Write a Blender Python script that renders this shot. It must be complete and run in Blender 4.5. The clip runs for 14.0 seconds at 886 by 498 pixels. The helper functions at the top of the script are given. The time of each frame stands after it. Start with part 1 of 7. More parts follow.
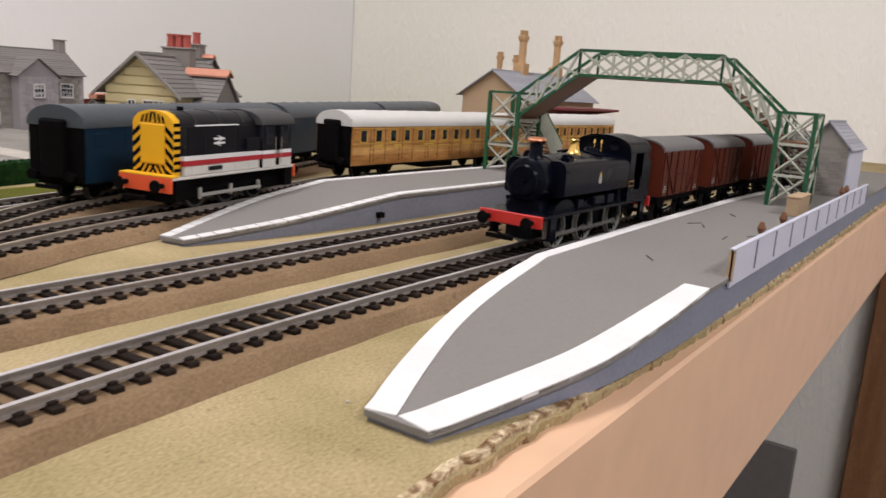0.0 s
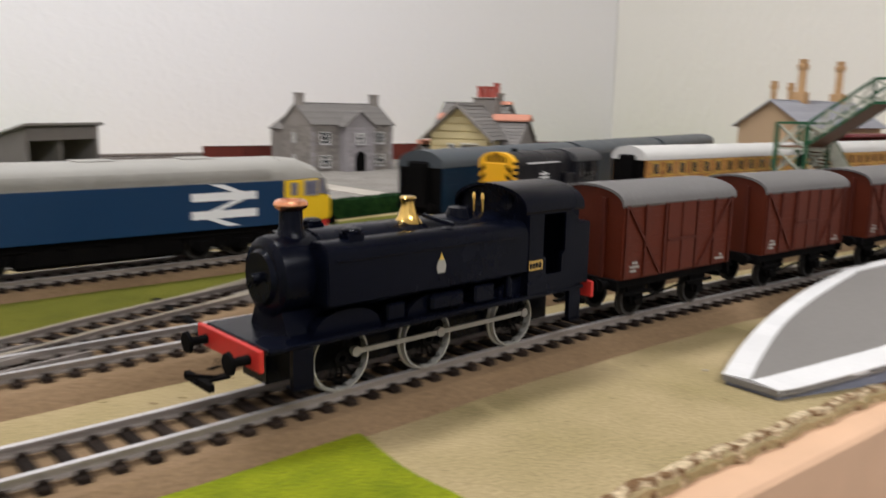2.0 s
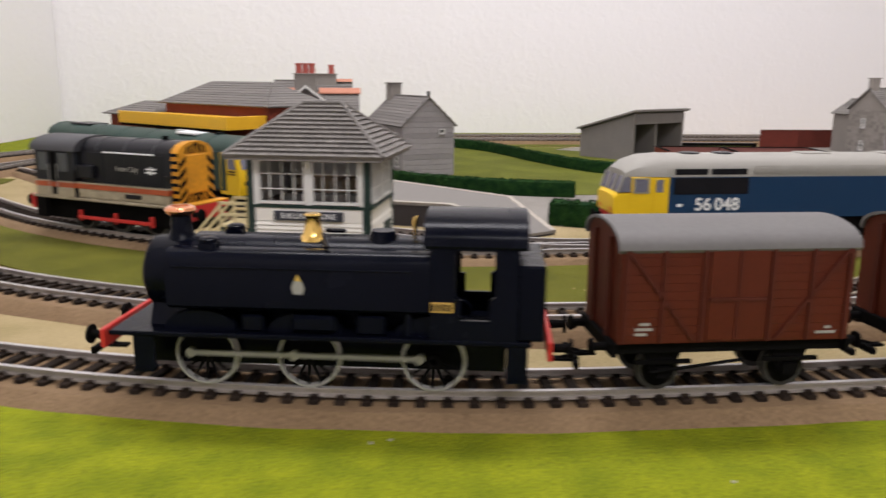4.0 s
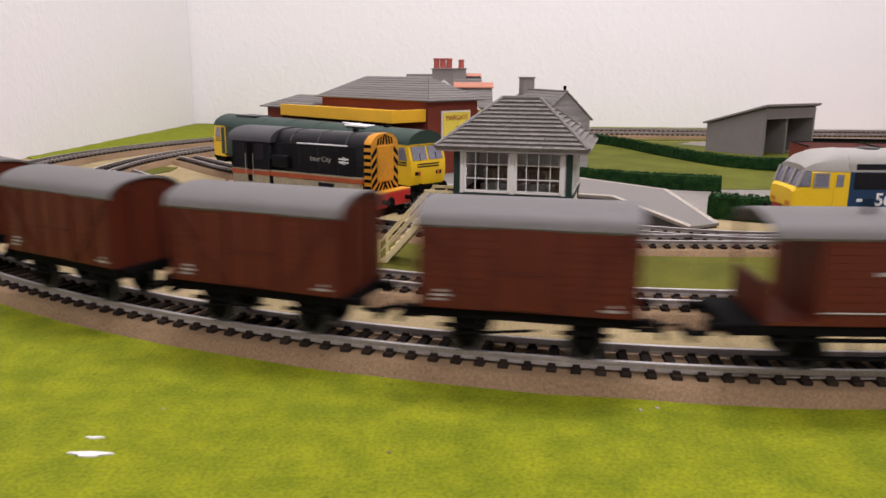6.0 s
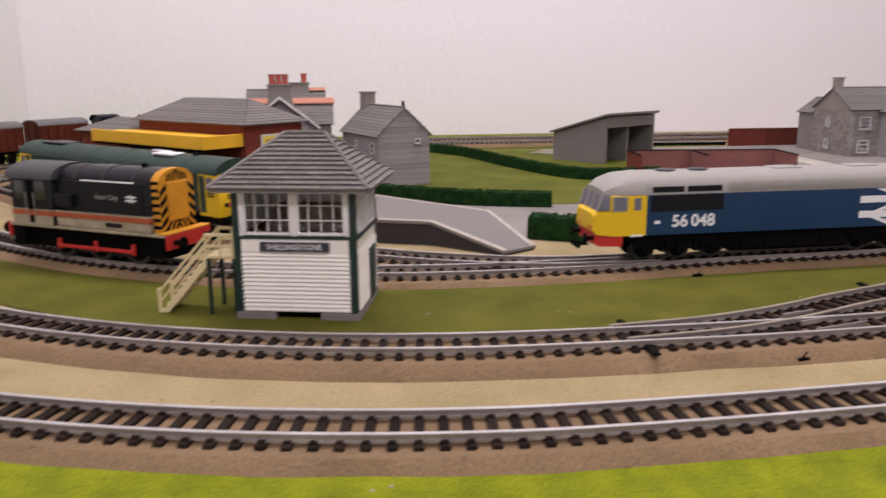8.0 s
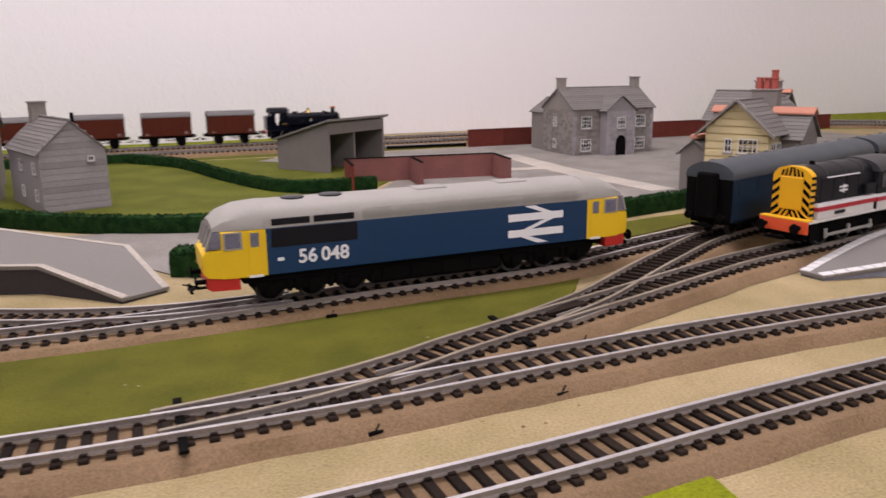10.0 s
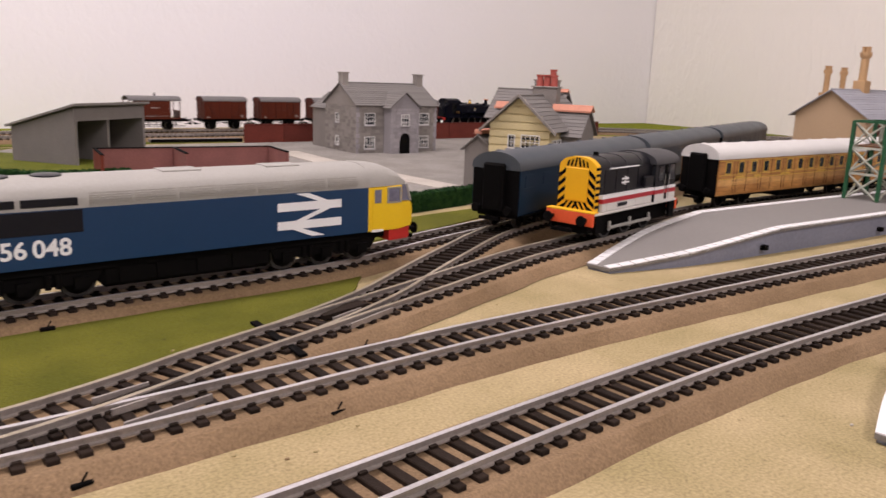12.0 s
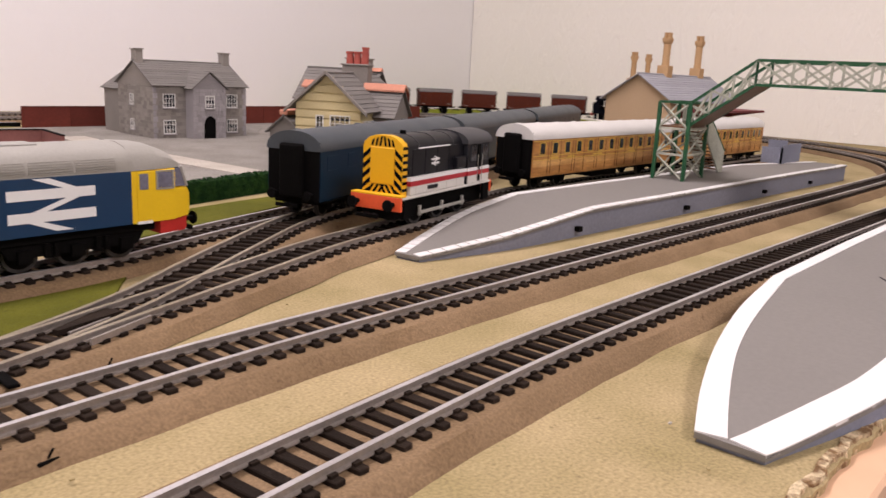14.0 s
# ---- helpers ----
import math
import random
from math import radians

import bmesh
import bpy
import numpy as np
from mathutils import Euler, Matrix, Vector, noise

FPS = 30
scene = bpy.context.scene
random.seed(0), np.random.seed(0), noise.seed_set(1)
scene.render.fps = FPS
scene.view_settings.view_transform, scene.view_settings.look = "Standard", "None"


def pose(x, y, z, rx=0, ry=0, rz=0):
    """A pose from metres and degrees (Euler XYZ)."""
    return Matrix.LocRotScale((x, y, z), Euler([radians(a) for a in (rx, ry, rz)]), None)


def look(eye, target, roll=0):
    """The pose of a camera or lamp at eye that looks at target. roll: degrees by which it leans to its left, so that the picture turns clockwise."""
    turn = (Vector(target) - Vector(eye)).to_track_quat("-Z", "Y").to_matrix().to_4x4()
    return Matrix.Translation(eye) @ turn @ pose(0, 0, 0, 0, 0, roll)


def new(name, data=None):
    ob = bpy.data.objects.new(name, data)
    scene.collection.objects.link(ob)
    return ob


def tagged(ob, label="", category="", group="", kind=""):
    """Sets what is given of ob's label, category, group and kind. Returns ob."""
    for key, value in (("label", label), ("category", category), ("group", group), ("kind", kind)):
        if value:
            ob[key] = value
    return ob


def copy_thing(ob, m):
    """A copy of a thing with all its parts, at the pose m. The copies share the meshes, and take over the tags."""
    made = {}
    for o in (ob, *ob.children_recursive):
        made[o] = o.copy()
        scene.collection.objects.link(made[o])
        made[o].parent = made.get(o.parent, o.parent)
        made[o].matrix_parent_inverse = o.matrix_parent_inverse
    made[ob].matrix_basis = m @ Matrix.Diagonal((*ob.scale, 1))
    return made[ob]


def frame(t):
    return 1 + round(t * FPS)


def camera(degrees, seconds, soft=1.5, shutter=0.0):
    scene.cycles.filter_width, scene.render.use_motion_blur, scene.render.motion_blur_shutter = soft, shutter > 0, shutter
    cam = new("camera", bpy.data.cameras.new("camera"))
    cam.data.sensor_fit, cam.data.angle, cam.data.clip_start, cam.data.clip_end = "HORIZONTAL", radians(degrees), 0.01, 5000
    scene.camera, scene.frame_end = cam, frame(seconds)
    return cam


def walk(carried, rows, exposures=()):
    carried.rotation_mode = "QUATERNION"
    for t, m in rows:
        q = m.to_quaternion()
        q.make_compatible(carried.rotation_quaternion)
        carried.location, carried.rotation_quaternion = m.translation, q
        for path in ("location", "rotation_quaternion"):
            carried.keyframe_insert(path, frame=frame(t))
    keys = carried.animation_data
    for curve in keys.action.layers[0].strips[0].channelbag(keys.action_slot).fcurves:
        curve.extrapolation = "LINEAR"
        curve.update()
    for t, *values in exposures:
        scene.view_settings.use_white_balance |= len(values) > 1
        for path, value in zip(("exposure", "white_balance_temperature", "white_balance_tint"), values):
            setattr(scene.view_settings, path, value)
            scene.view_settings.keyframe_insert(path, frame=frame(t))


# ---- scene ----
cam = camera(58.9, 14.0, shutter=0.5)
PATH = [
    (0, (0.043, -0.002, 0.083), (1.666, 1.092, -0.326), 4.0),
    (0.5, (0.029, -0.008, 0.079), (1.608, 1.156, -0.31), 4.1),
    (1, (0.02, -0.015, 0.081), (1.543, 1.223, -0.303), 3.4),
    (1.5, (-0.003, -0.02, 0.082), (1.389, 1.364, -0.3), 2.3),
    (2, (-0.037, -0.023, 0.086), (1.17, 1.532, -0.264), 1.1),
    (2.5, (-0.073, -0.035, 0.093), (0.812, 1.729, -0.234), 1.0),
    (2.7, (-0.089, -0.039, 0.0945), (0.666, 1.776, -0.275), 0.8),
    (4.8, (-0.236, -0.083, 0.1005), (-0.228, 1.87, -0.328), 0.7),
    (5, (-0.242, -0.085, 0.1), (-0.251, 1.868, -0.331), 0.6),
    (5.5, (-0.252, -0.088, 0.098), (-0.295, 1.863, -0.339), 0.8),
    (6, (-0.252, -0.09, 0.101), (-0.291, 1.86, -0.342), 0.4),
    (6.5, (-0.246, -0.089, 0.109), (-0.255, 1.864, -0.321), -0.4),
    (7, (-0.239, -0.087, 0.11), (-0.203, 1.859, -0.349), -0.5),
    (7.5, (-0.223, -0.078, 0.111), (-0.09, 1.867, -0.334), -0.2),
    (8, (-0.2, -0.069, 0.116), (0.033, 1.868, -0.325), -0.4),
    (8.5, (-0.171, -0.062, 0.127), (0.179, 1.864, -0.285), -0.6),
    (9, (-0.135, -0.049, 0.13), (0.352, 1.843, -0.295), -0.6),
    (9.2, (-0.122, -0.044, 0.1292), (0.426, 1.832, -0.296), -0.4),
    (11.3, (-0.062, -0.004, 0.1145), (0.886, 1.687, -0.377), 0.3),
    (11.5, (-0.06, 0.001, 0.113), (0.966, 1.655, -0.347), 1.0),
    (12, (-0.056, 0.015, 0.105), (1.112, 1.58, -0.327), 2.1),
    (12.5, (-0.048, 0.025, 0.103), (1.202, 1.524, -0.335), 2.5),
    (13, (-0.031, 0.037, 0.096), (1.345, 1.42, -0.342), 2.9),
    (13.5, (-0.021, 0.035, 0.098), (1.416, 1.356, -0.338), 2.6),
    (14, (-0.013, 0.037, 0.096), (1.463, 1.313, -0.346), 2.9),
]
LIGHT = [
    (0, -0.22, 6500, 4), (1, -0.20, 6500, 4), (2, -0.24, 6400, 0), (2.7, -0.24, 6400, -2), (4.8, -0.11, 6500, 9),
    (6, -0.15, 6500, 10), (7, -0.23, 6500, 11), (8, -0.32, 6500, 14), (9.2, -0.33, 6500, 14), (11.3, -0.18, 6700, 14), (14, -0.12, 6900, 14),
]
walk(cam, [(t, look(eye, target, roll)) for t, eye, target, roll in PATH], LIGHT)

# ---- light of the room ----
world = bpy.data.worlds.new("room_world")
scene.world = world
world.use_nodes = True
world.node_tree.nodes["Background"].inputs[0].default_value = (0.9, 0.92, 1.0, 1)
world.node_tree.nodes["Background"].inputs[1].default_value = 0.05


def ceiling_lamp(x, y, sx, sy, watts):
    lamp = bpy.data.lights.new("tube_light", "AREA")
    lamp.shape, lamp.size, lamp.size_y, lamp.energy = "RECTANGLE", sx, sy, watts
    lamp.color = (1.0, 0.935, 1.0)
    ob = new("tube_light", lamp)
    ob.matrix_world = pose(x, y, CEIL - 0.07)
    return ob


CEIL = 1.45
ceiling_lamp(0.02, 0.62, 1.15, 0.25, 21.5)
ceiling_lamp(0.20, -1.1, 1.15, 0.25, 28)

# ---- materials ----
def principled(name):
    m = bpy.data.materials.new(name)
    m.use_nodes = True
    return m, m.node_tree, m.node_tree.nodes["Principled BSDF"]


def mat(name, colour, rough=0.6, metal=0.0, vary=0.12, size=60.0, fine=600.0, bump=0.15, spec=0.4, island=0.0, coat=0.0):
    """A procedural surface: two scales of tone, fine relief, uneven gloss; island: tone from piece to piece."""
    m, nt, b = principled(name)
    n, l = nt.nodes, nt.links
    co = n.new("ShaderNodeTexCoord")
    big, small = n.new("ShaderNodeTexNoise"), n.new("ShaderNodeTexNoise")
    for tex, s, d in ((big, size, 4), (small, fine, 3)):
        tex.inputs["Scale"].default_value, tex.inputs["Detail"].default_value = s, d
        l.new(co.outputs["Object"], tex.inputs["Vector"])
    add = n.new("ShaderNodeMath")
    add.operation = "ADD"
    l.new(big.outputs["Fac"], add.inputs[0])
    l.new(small.outputs["Fac"], add.inputs[1])
    rng = n.new("ShaderNodeMapRange")
    rng.inputs[1].default_value, rng.inputs[2].default_value = 0.6, 1.4
    rng.inputs[3].default_value, rng.inputs[4].default_value = 1 - vary, 1 + vary
    l.new(add.outputs[0], rng.inputs[0])
    value = rng.outputs[0]
    if island:
        info = n.new("ShaderNodeObjectInfo")
        geo = n.new("ShaderNodeNewGeometry")
        both = n.new("ShaderNodeMath")
        both.operation = "ADD"
        l.new(info.outputs["Random"], both.inputs[0])
        l.new(geo.outputs["Random Per Island"], both.inputs[1])
        frac = n.new("ShaderNodeMath")
        frac.operation = "FRACT"
        l.new(both.outputs[0], frac.inputs[0])
        r2 = n.new("ShaderNodeMapRange")
        r2.inputs[3].default_value, r2.inputs[4].default_value = 1 - island, 1 + island
        l.new(frac.outputs[0], r2.inputs[0])
        mul = n.new("ShaderNodeMath")
        mul.operation = "MULTIPLY"
        l.new(value, mul.inputs[0])
        l.new(r2.outputs[0], mul.inputs[1])
        value = mul.outputs[0]
    hsv = n.new("ShaderNodeHueSaturation")
    hsv.inputs["Color"].default_value = (*colour, 1)
    l.new(value, hsv.inputs["Value"])
    l.new(hsv.outputs[0], b.inputs["Base Color"])
    rr = n.new("ShaderNodeMapRange")
    rr.inputs[3].default_value, rr.inputs[4].default_value = max(rough - 0.1, 0.03), min(rough + 0.12, 1)
    l.new(big.outputs["Fac"], rr.inputs[0])
    l.new(rr.outputs[0], b.inputs["Roughness"])
    b.inputs["Metallic"].default_value = metal
    b.inputs["Specular IOR Level"].default_value = spec
    b.inputs["Coat Weight"].default_value = coat
    if bump:
        bp = n.new("ShaderNodeBump")
        bp.inputs["Strength"].default_value, bp.inputs["Distance"].default_value = bump, 0.0006
        l.new(small.outputs["Fac"], bp.inputs["Height"])
        l.new(bp.outputs[0], b.inputs["Normal"])
    return m


def two_tone(name, c1, c2, size, fine, rough=0.9, low=0.4, high=0.6, bump=0.4, dist=0.001, stretch=(1, 1, 1), spec=0.2):
    """Two colours mixed by noise, with speckle and relief: ground covers, cork, wood."""
    m, nt, b = principled(name)
    n, l = nt.nodes, nt.links
    co, mp = n.new("ShaderNodeTexCoord"), n.new("ShaderNodeMapping")
    mp.inputs["Scale"].default_value = stretch
    l.new(co.outputs["Object"], mp.inputs["Vector"])
    big, small = n.new("ShaderNodeTexNoise"), n.new("ShaderNodeTexNoise")
    for tex, s, d in ((big, size, 5), (small, fine, 3)):
        tex.inputs["Scale"].default_value, tex.inputs["Detail"].default_value = s, d
        l.new(mp.outputs[0], tex.inputs["Vector"])
    ramp = n.new("ShaderNodeMapRange")
    ramp.inputs[1].default_value, ramp.inputs[2].default_value = low, high
    l.new(big.outputs["Fac"], ramp.inputs[0])
    mix = n.new("ShaderNodeMix")
    mix.data_type = "RGBA"
    l.new(ramp.outputs[0], mix.inputs[0])
    mix.inputs[6].default_value, mix.inputs[7].default_value = (*c1, 1), (*c2, 1)
    hsv = n.new("ShaderNodeHueSaturation")
    l.new(mix.outputs[2], hsv.inputs["Color"])
    sr = n.new("ShaderNodeMapRange")
    sr.inputs[1].default_value, sr.inputs[2].default_value, sr.inputs[3].default_value, sr.inputs[4].default_value = 0.3, 0.7, 0.78, 1.22
    l.new(small.outputs["Fac"], sr.inputs[0])
    l.new(sr.outputs[0], hsv.inputs["Value"])
    l.new(hsv.outputs[0], b.inputs["Base Color"])
    b.inputs["Roughness"].default_value, b.inputs["Specular IOR Level"].default_value = rough, spec
    bp = n.new("ShaderNodeBump")
    bp.inputs["Strength"].default_value, bp.inputs["Distance"].default_value = bump, dist
    l.new(small.outputs["Fac"], bp.inputs["Height"])
    l.new(bp.outputs[0], b.inputs["Normal"])
    return m


def ground_cover(name, c1, c2, fleck, size, fine, bump=0.4):
    """Loose scatter: broad blotches of two tones, grains, and sparse darker flecks."""
    m = two_tone(name, c1, c2, size, fine, low=0.33, high=0.67, bump=bump)
    n, l = m.node_tree.nodes, m.node_tree.links
    b = n["Principled BSDF"]
    base = b.inputs["Base Color"].links[0].from_socket
    co = n.new("ShaderNodeTexCoord")
    spot = n.new("ShaderNodeTexNoise")
    spot.inputs["Scale"].default_value, spot.inputs["Detail"].default_value, spot.inputs["Roughness"].default_value = 210, 4, 0.65
    l.new(co.outputs["Object"], spot.inputs["Vector"])
    cut = n.new("ShaderNodeMapRange")
    cut.inputs[1].default_value, cut.inputs[2].default_value, cut.inputs[4].default_value = 0.62, 0.76, 0.75
    l.new(spot.outputs["Fac"], cut.inputs[0])
    mix = n.new("ShaderNodeMix")
    mix.data_type = "RGBA"
    l.new(cut.outputs[0], mix.inputs[0])
    l.new(base, mix.inputs[6])
    mix.inputs[7].default_value = (*fleck, 1)
    l.new(mix.outputs[2], b.inputs["Base Color"])
    return m


SAND = ground_cover("sand_scatter", (0.29, 0.232, 0.112), (0.40, 0.312, 0.172), (0.15, 0.115, 0.055), 22, 900)
CORK = ground_cover("cork_bed", (0.180, 0.118, 0.065), (0.245, 0.163, 0.093), (0.09, 0.055, 0.03), 18, 1100)
LIME = ground_cover("lime_grass_mat", (0.150, 0.182, 0.004), (0.235, 0.262, 0.007), (0.085, 0.10, 0.004), 75, 800, 1.0)
MOSS = ground_cover("dark_grass_mat", (0.085, 0.089, 0.008), (0.128, 0.124, 0.013), (0.04, 0.042, 0.006), 30, 1100, 0.9)
LAWN = two_tone("lawn_mat", (0.085, 0.095, 0.008), (0.115, 0.125, 0.013), 20, 1100, bump=0.6)
YARD = two_tone("yard_card", (0.215, 0.198, 0.176), (0.26, 0.242, 0.218), 20, 900, bump=0.2)
PATHM = two_tone("pale_path", (0.40, 0.36, 0.31), (0.46, 0.42, 0.365), 20, 700, bump=0.2)
HEDGE = two_tone("hedge_foam", (0.006, 0.028, 0.008), (0.022, 0.062, 0.014), 160, 900, low=0.35, high=0.68, bump=1.0, dist=0.002, spec=0.08)
RAIL = mat("nickel_rail", (0.57, 0.55, 0.55), 0.40, 0.75, 0.15, 40, 900, 0.05)
DULLRAIL = mat("dull_turnout_rail", (0.34, 0.29, 0.22), 0.5, 0.55, 0.25, 40, 900, 0.05)
RAILWEB = mat("tarnished_rail_side", (0.31, 0.275, 0.25), 0.5, 0.4, 0.25, 40, 900, 0.05)
SLEEPER = mat("black_sleeper", (0.020, 0.0135, 0.010), 0.8, 0, 0.3, 100, 1500, 0.3, spec=0.1, island=0.3)
PLATTOP = mat("grey_card", (0.205, 0.192, 0.178), 0.85, 0, 0.06, 12, 500, 0.1, spec=0.2)
PLATSIDE = mat("slate_card", (0.20, 0.21, 0.262), 0.8, 0, 0.15, 30, 500, 0.1, spec=0.2)
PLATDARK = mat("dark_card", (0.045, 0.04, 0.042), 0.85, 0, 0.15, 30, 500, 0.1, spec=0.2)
WHITE = mat("white_edge", (0.69, 0.68, 0.67), 0.75, 0, 0.05, 40, 600, 0.05, island=0.03)
FASCIA = mat("pine_fascia", (0.66, 0.425, 0.275), 0.55, 0, 0.09, 6, 45, 0.02, spec=0.3)
CHIP = two_tone("torn_board_edge", (0.20, 0.115, 0.055), (0.66, 0.53, 0.34), 230, 900, low=0.42, high=0.58, bump=0.9, dist=0.002)
BLACK = mat("black_paint", (0.0022, 0.0029, 0.0072), 0.24, 0, 0.25, 60, 900, 0.05, spec=0.09)
UNDER = mat("dark_underframe", (0.0038, 0.0034, 0.0034), 0.75, 0, 0.3, 80, 900, 0.1, spec=0.05)
BAUX = mat("bauxite_red", (0.084, 0.0148, 0.0056), 0.5, 0, 0.14, 50, 900, 0.08, spec=0.2)
BAUXD = mat("bauxite_strap", (0.072, 0.0145, 0.008), 0.6, 0, 0.12, 50, 900, 0.08, spec=0.2)
VROOF = mat("van_roof_grey", (0.135, 0.128, 0.125), 0.6, 0, 0.12, 40, 700, 0.08)
RED = mat("signal_red", (0.50, 0.025, 0.02), 0.45, 0, 0.1, 60, 700, 0.03)
ORANGE = mat("orange_red_beam", (0.75, 0.10, 0.03), 0.5, 0, 0.08, 60, 700, 0.03)
COPPER = mat("copper_cap", (0.85, 0.38, 0.20), 0.22, 1.0, 0.08, 80, 700, 0.02)
BRASS = mat("polished_brass", (0.80, 0.53, 0.16), 0.22, 1.0, 0.08, 80, 700, 0.02)
STEEL = mat("bright_steel", (0.36, 0.35, 0.32), 0.5, 0.3, 0.1, 80, 700, 0.03)
RODS = mat("oily_rod_steel", (0.24, 0.23, 0.21), 0.45, 0.5, 0.15, 80, 700, 0.03)
BLUE = mat("rail_blue", (0.006, 0.036, 0.095), 0.36, 0, 0.06, 40, 900, 0.03)
COACHBLUE = mat("coach_blue", (0.0035, 0.0215, 0.046), 0.34, 0, 0.12, 40, 900, 0.03, spec=0.25)
YELLOW = mat("warning_yellow", (0.80, 0.52, 0.012), 0.45, 0, 0.05, 40, 900, 0.03)
SHYELLOW = mat("shunter_yellow", (0.80, 0.42, 0.008), 0.45, 0, 0.05, 40, 900, 0.03)
LROOF = mat("pale_grey_roof", (0.32, 0.307, 0.278), 0.6, 0, 0.08, 40, 900, 0.05)
DROOF = mat("dark_grey_roof", (0.040, 0.040, 0.045), 0.45, 0, 0.15, 40, 900, 0.05)
CROOF = mat("coach_grey_roof", (0.050, 0.060, 0.070), 0.45, 0, 0.12, 40, 900, 0.05)
WROOF = mat("white_coach_roof", (0.58, 0.565, 0.54), 0.5, 0, 0.08, 40, 900, 0.03)
LETTER = mat("white_lettering", (0.80, 0.80, 0.80), 0.5, 0, 0.03, 40, 900, 0.0)
CREAM = mat("cream_band", (0.66, 0.64, 0.60), 0.5, 0, 0.06, 40, 900, 0.03)
CHAR = mat("charcoal_paint", (0.0085, 0.0085, 0.0115), 0.34, 0, 0.2, 40, 900, 0.03, spec=0.2)
GREEN = mat("loco_green", (0.011, 0.036, 0.026), 0.5, 0, 0.12, 40, 900, 0.03)
TEAK = two_tone("varnished_teak", (0.36, 0.15, 0.035), (0.52, 0.25, 0.07), 60, 400, rough=0.4, bump=0.05, stretch=(0.3, 1, 2), spec=0.5)
TEAKL = two_tone("pale_varnished_teak", (0.46, 0.225, 0.06), (0.62, 0.34, 0.11), 60, 400, rough=0.35, bump=0.05, stretch=(0.3, 1, 2), spec=0.5)
TEAKD = mat("dark_teak", (0.14, 0.055, 0.02), 0.45, 0, 0.15, 60, 700, 0.03)
GOLD = mat("gold_lining", (0.72, 0.48, 0.10), 0.45, 0.3, 0.06, 60, 700, 0.0)
GLAZE, gnt, gb = principled("dark_glazing")
gb.inputs["Base Color"].default_value = (0.02, 0.022, 0.028, 1)
gb.inputs["Roughness"].default_value, gb.inputs["Specular IOR Level"].default_value = 0.08, 0.7
CABGLASS = mat("hazy_cab_pane", (0.16, 0.16, 0.21), 0.12, 0, 0.3, 120, 500, 0.0, spec=0.7)
CLEAR, gnt, gb = principled("clear_pane")
gb.inputs["Base Color"].default_value = (0.9, 0.92, 0.95, 1)
gb.inputs["Roughness"].default_value, gb.inputs["Transmission Weight"].default_value, gb.inputs["IOR"].default_value = 0.05, 1.0, 1.1
DULL = mat("dull_tyre", (0.045, 0.042, 0.040), 0.55, 0.4, 0.2, 80, 700, 0.05)

BANDRED = mat("band_red", (0.42, 0.02, 0.03), 0.45, 0, 0.08, 60, 700, 0.03)
RUSTBAND = mat("faded_orange_band", (0.36, 0.075, 0.025), 0.6, 0, 0.3, 90, 700, 0.05)
RUSTNOSE = mat("weathered_orange", (0.60, 0.26, 0.010), 0.55, 0, 0.25, 90, 700, 0.05)
GRIMED = mat("grimy_cream", (0.34, 0.29, 0.20), 0.65, 0, 0.35, 140, 700, 0.05)

# ---- building helpers ----
def box(bm, x0, x1, y0, y1, z0, z1, m=None):
    v = [bm.verts.new((x, y, z)) for x in (x0, x1) for y in (y0, y1) for z in (z0, z1)]
    if m:
        for p in v:
            p.co = m @ p.co
    for f in ((0, 1, 3, 2), (4, 6, 7, 5), (0, 4, 5, 1), (2, 3, 7, 6), (0, 2, 6, 4), (1, 5, 7, 3)):
        bm.faces.new([v[i] for i in f])
    return bm


def cube(x0, x1, y0, y1, z0, z1, bevel=0.0, m=None, seg=1):
    bm = box(bmesh.new(), x0, x1, y0, y1, z0, z1, m)
    if bevel:
        bmesh.ops.bevel(bm, geom=bm.edges[:], offset=bevel, segments=seg, affect="EDGES", profile=0.5)
    return bm


def tube(bm, p, q, r, r2=None, seg=12, caps=True):
    """A round bar from p to q."""
    p, q = Vector(p), Vector(q)
    r2 = r if r2 is None else r2
    turn = (q - p).to_track_quat("Z", "Y")
    ring = [[bm.verts.new(c + turn @ Vector((math.cos(a) * s, math.sin(a) * s, 0))) for a in [i * 2 * math.pi / seg for i in range(seg)]] for c, s in ((p, r), (q, r2))]
    for i in range(seg):
        bm.faces.new([ring[0][i], ring[0][(i + 1) % seg], ring[1][(i + 1) % seg], ring[1][i]])
    if caps:
        bm.faces.new(ring[0][::-1])
        bm.faces.new(ring[1])
    return bm


def lathe(bm, profile, at=(0, 0, 0), seg=16, axis="Z"):
    """A turned shape: profile of (radius, height), about an axis through at."""
    rows = []
    for r, h in profile:
        row = []
        for i in range(seg):
            a = i * 2 * math.pi / seg
            c, s = math.cos(a) * r, math.sin(a) * r
            p = {"Z": (c, s, h), "Y": (c, h, s), "X": (h, c, s)}[axis]
            row.append(bm.verts.new(Vector(p) + Vector(at)))
        rows.append(row)
    for a, b in zip(rows, rows[1:]):
        for i in range(seg):
            bm.faces.new([a[i], a[(i + 1) % seg], b[(i + 1) % seg], b[i]])
    bm.faces.new(rows[0][::-1])
    bm.faces.new(rows[-1])
    return bm


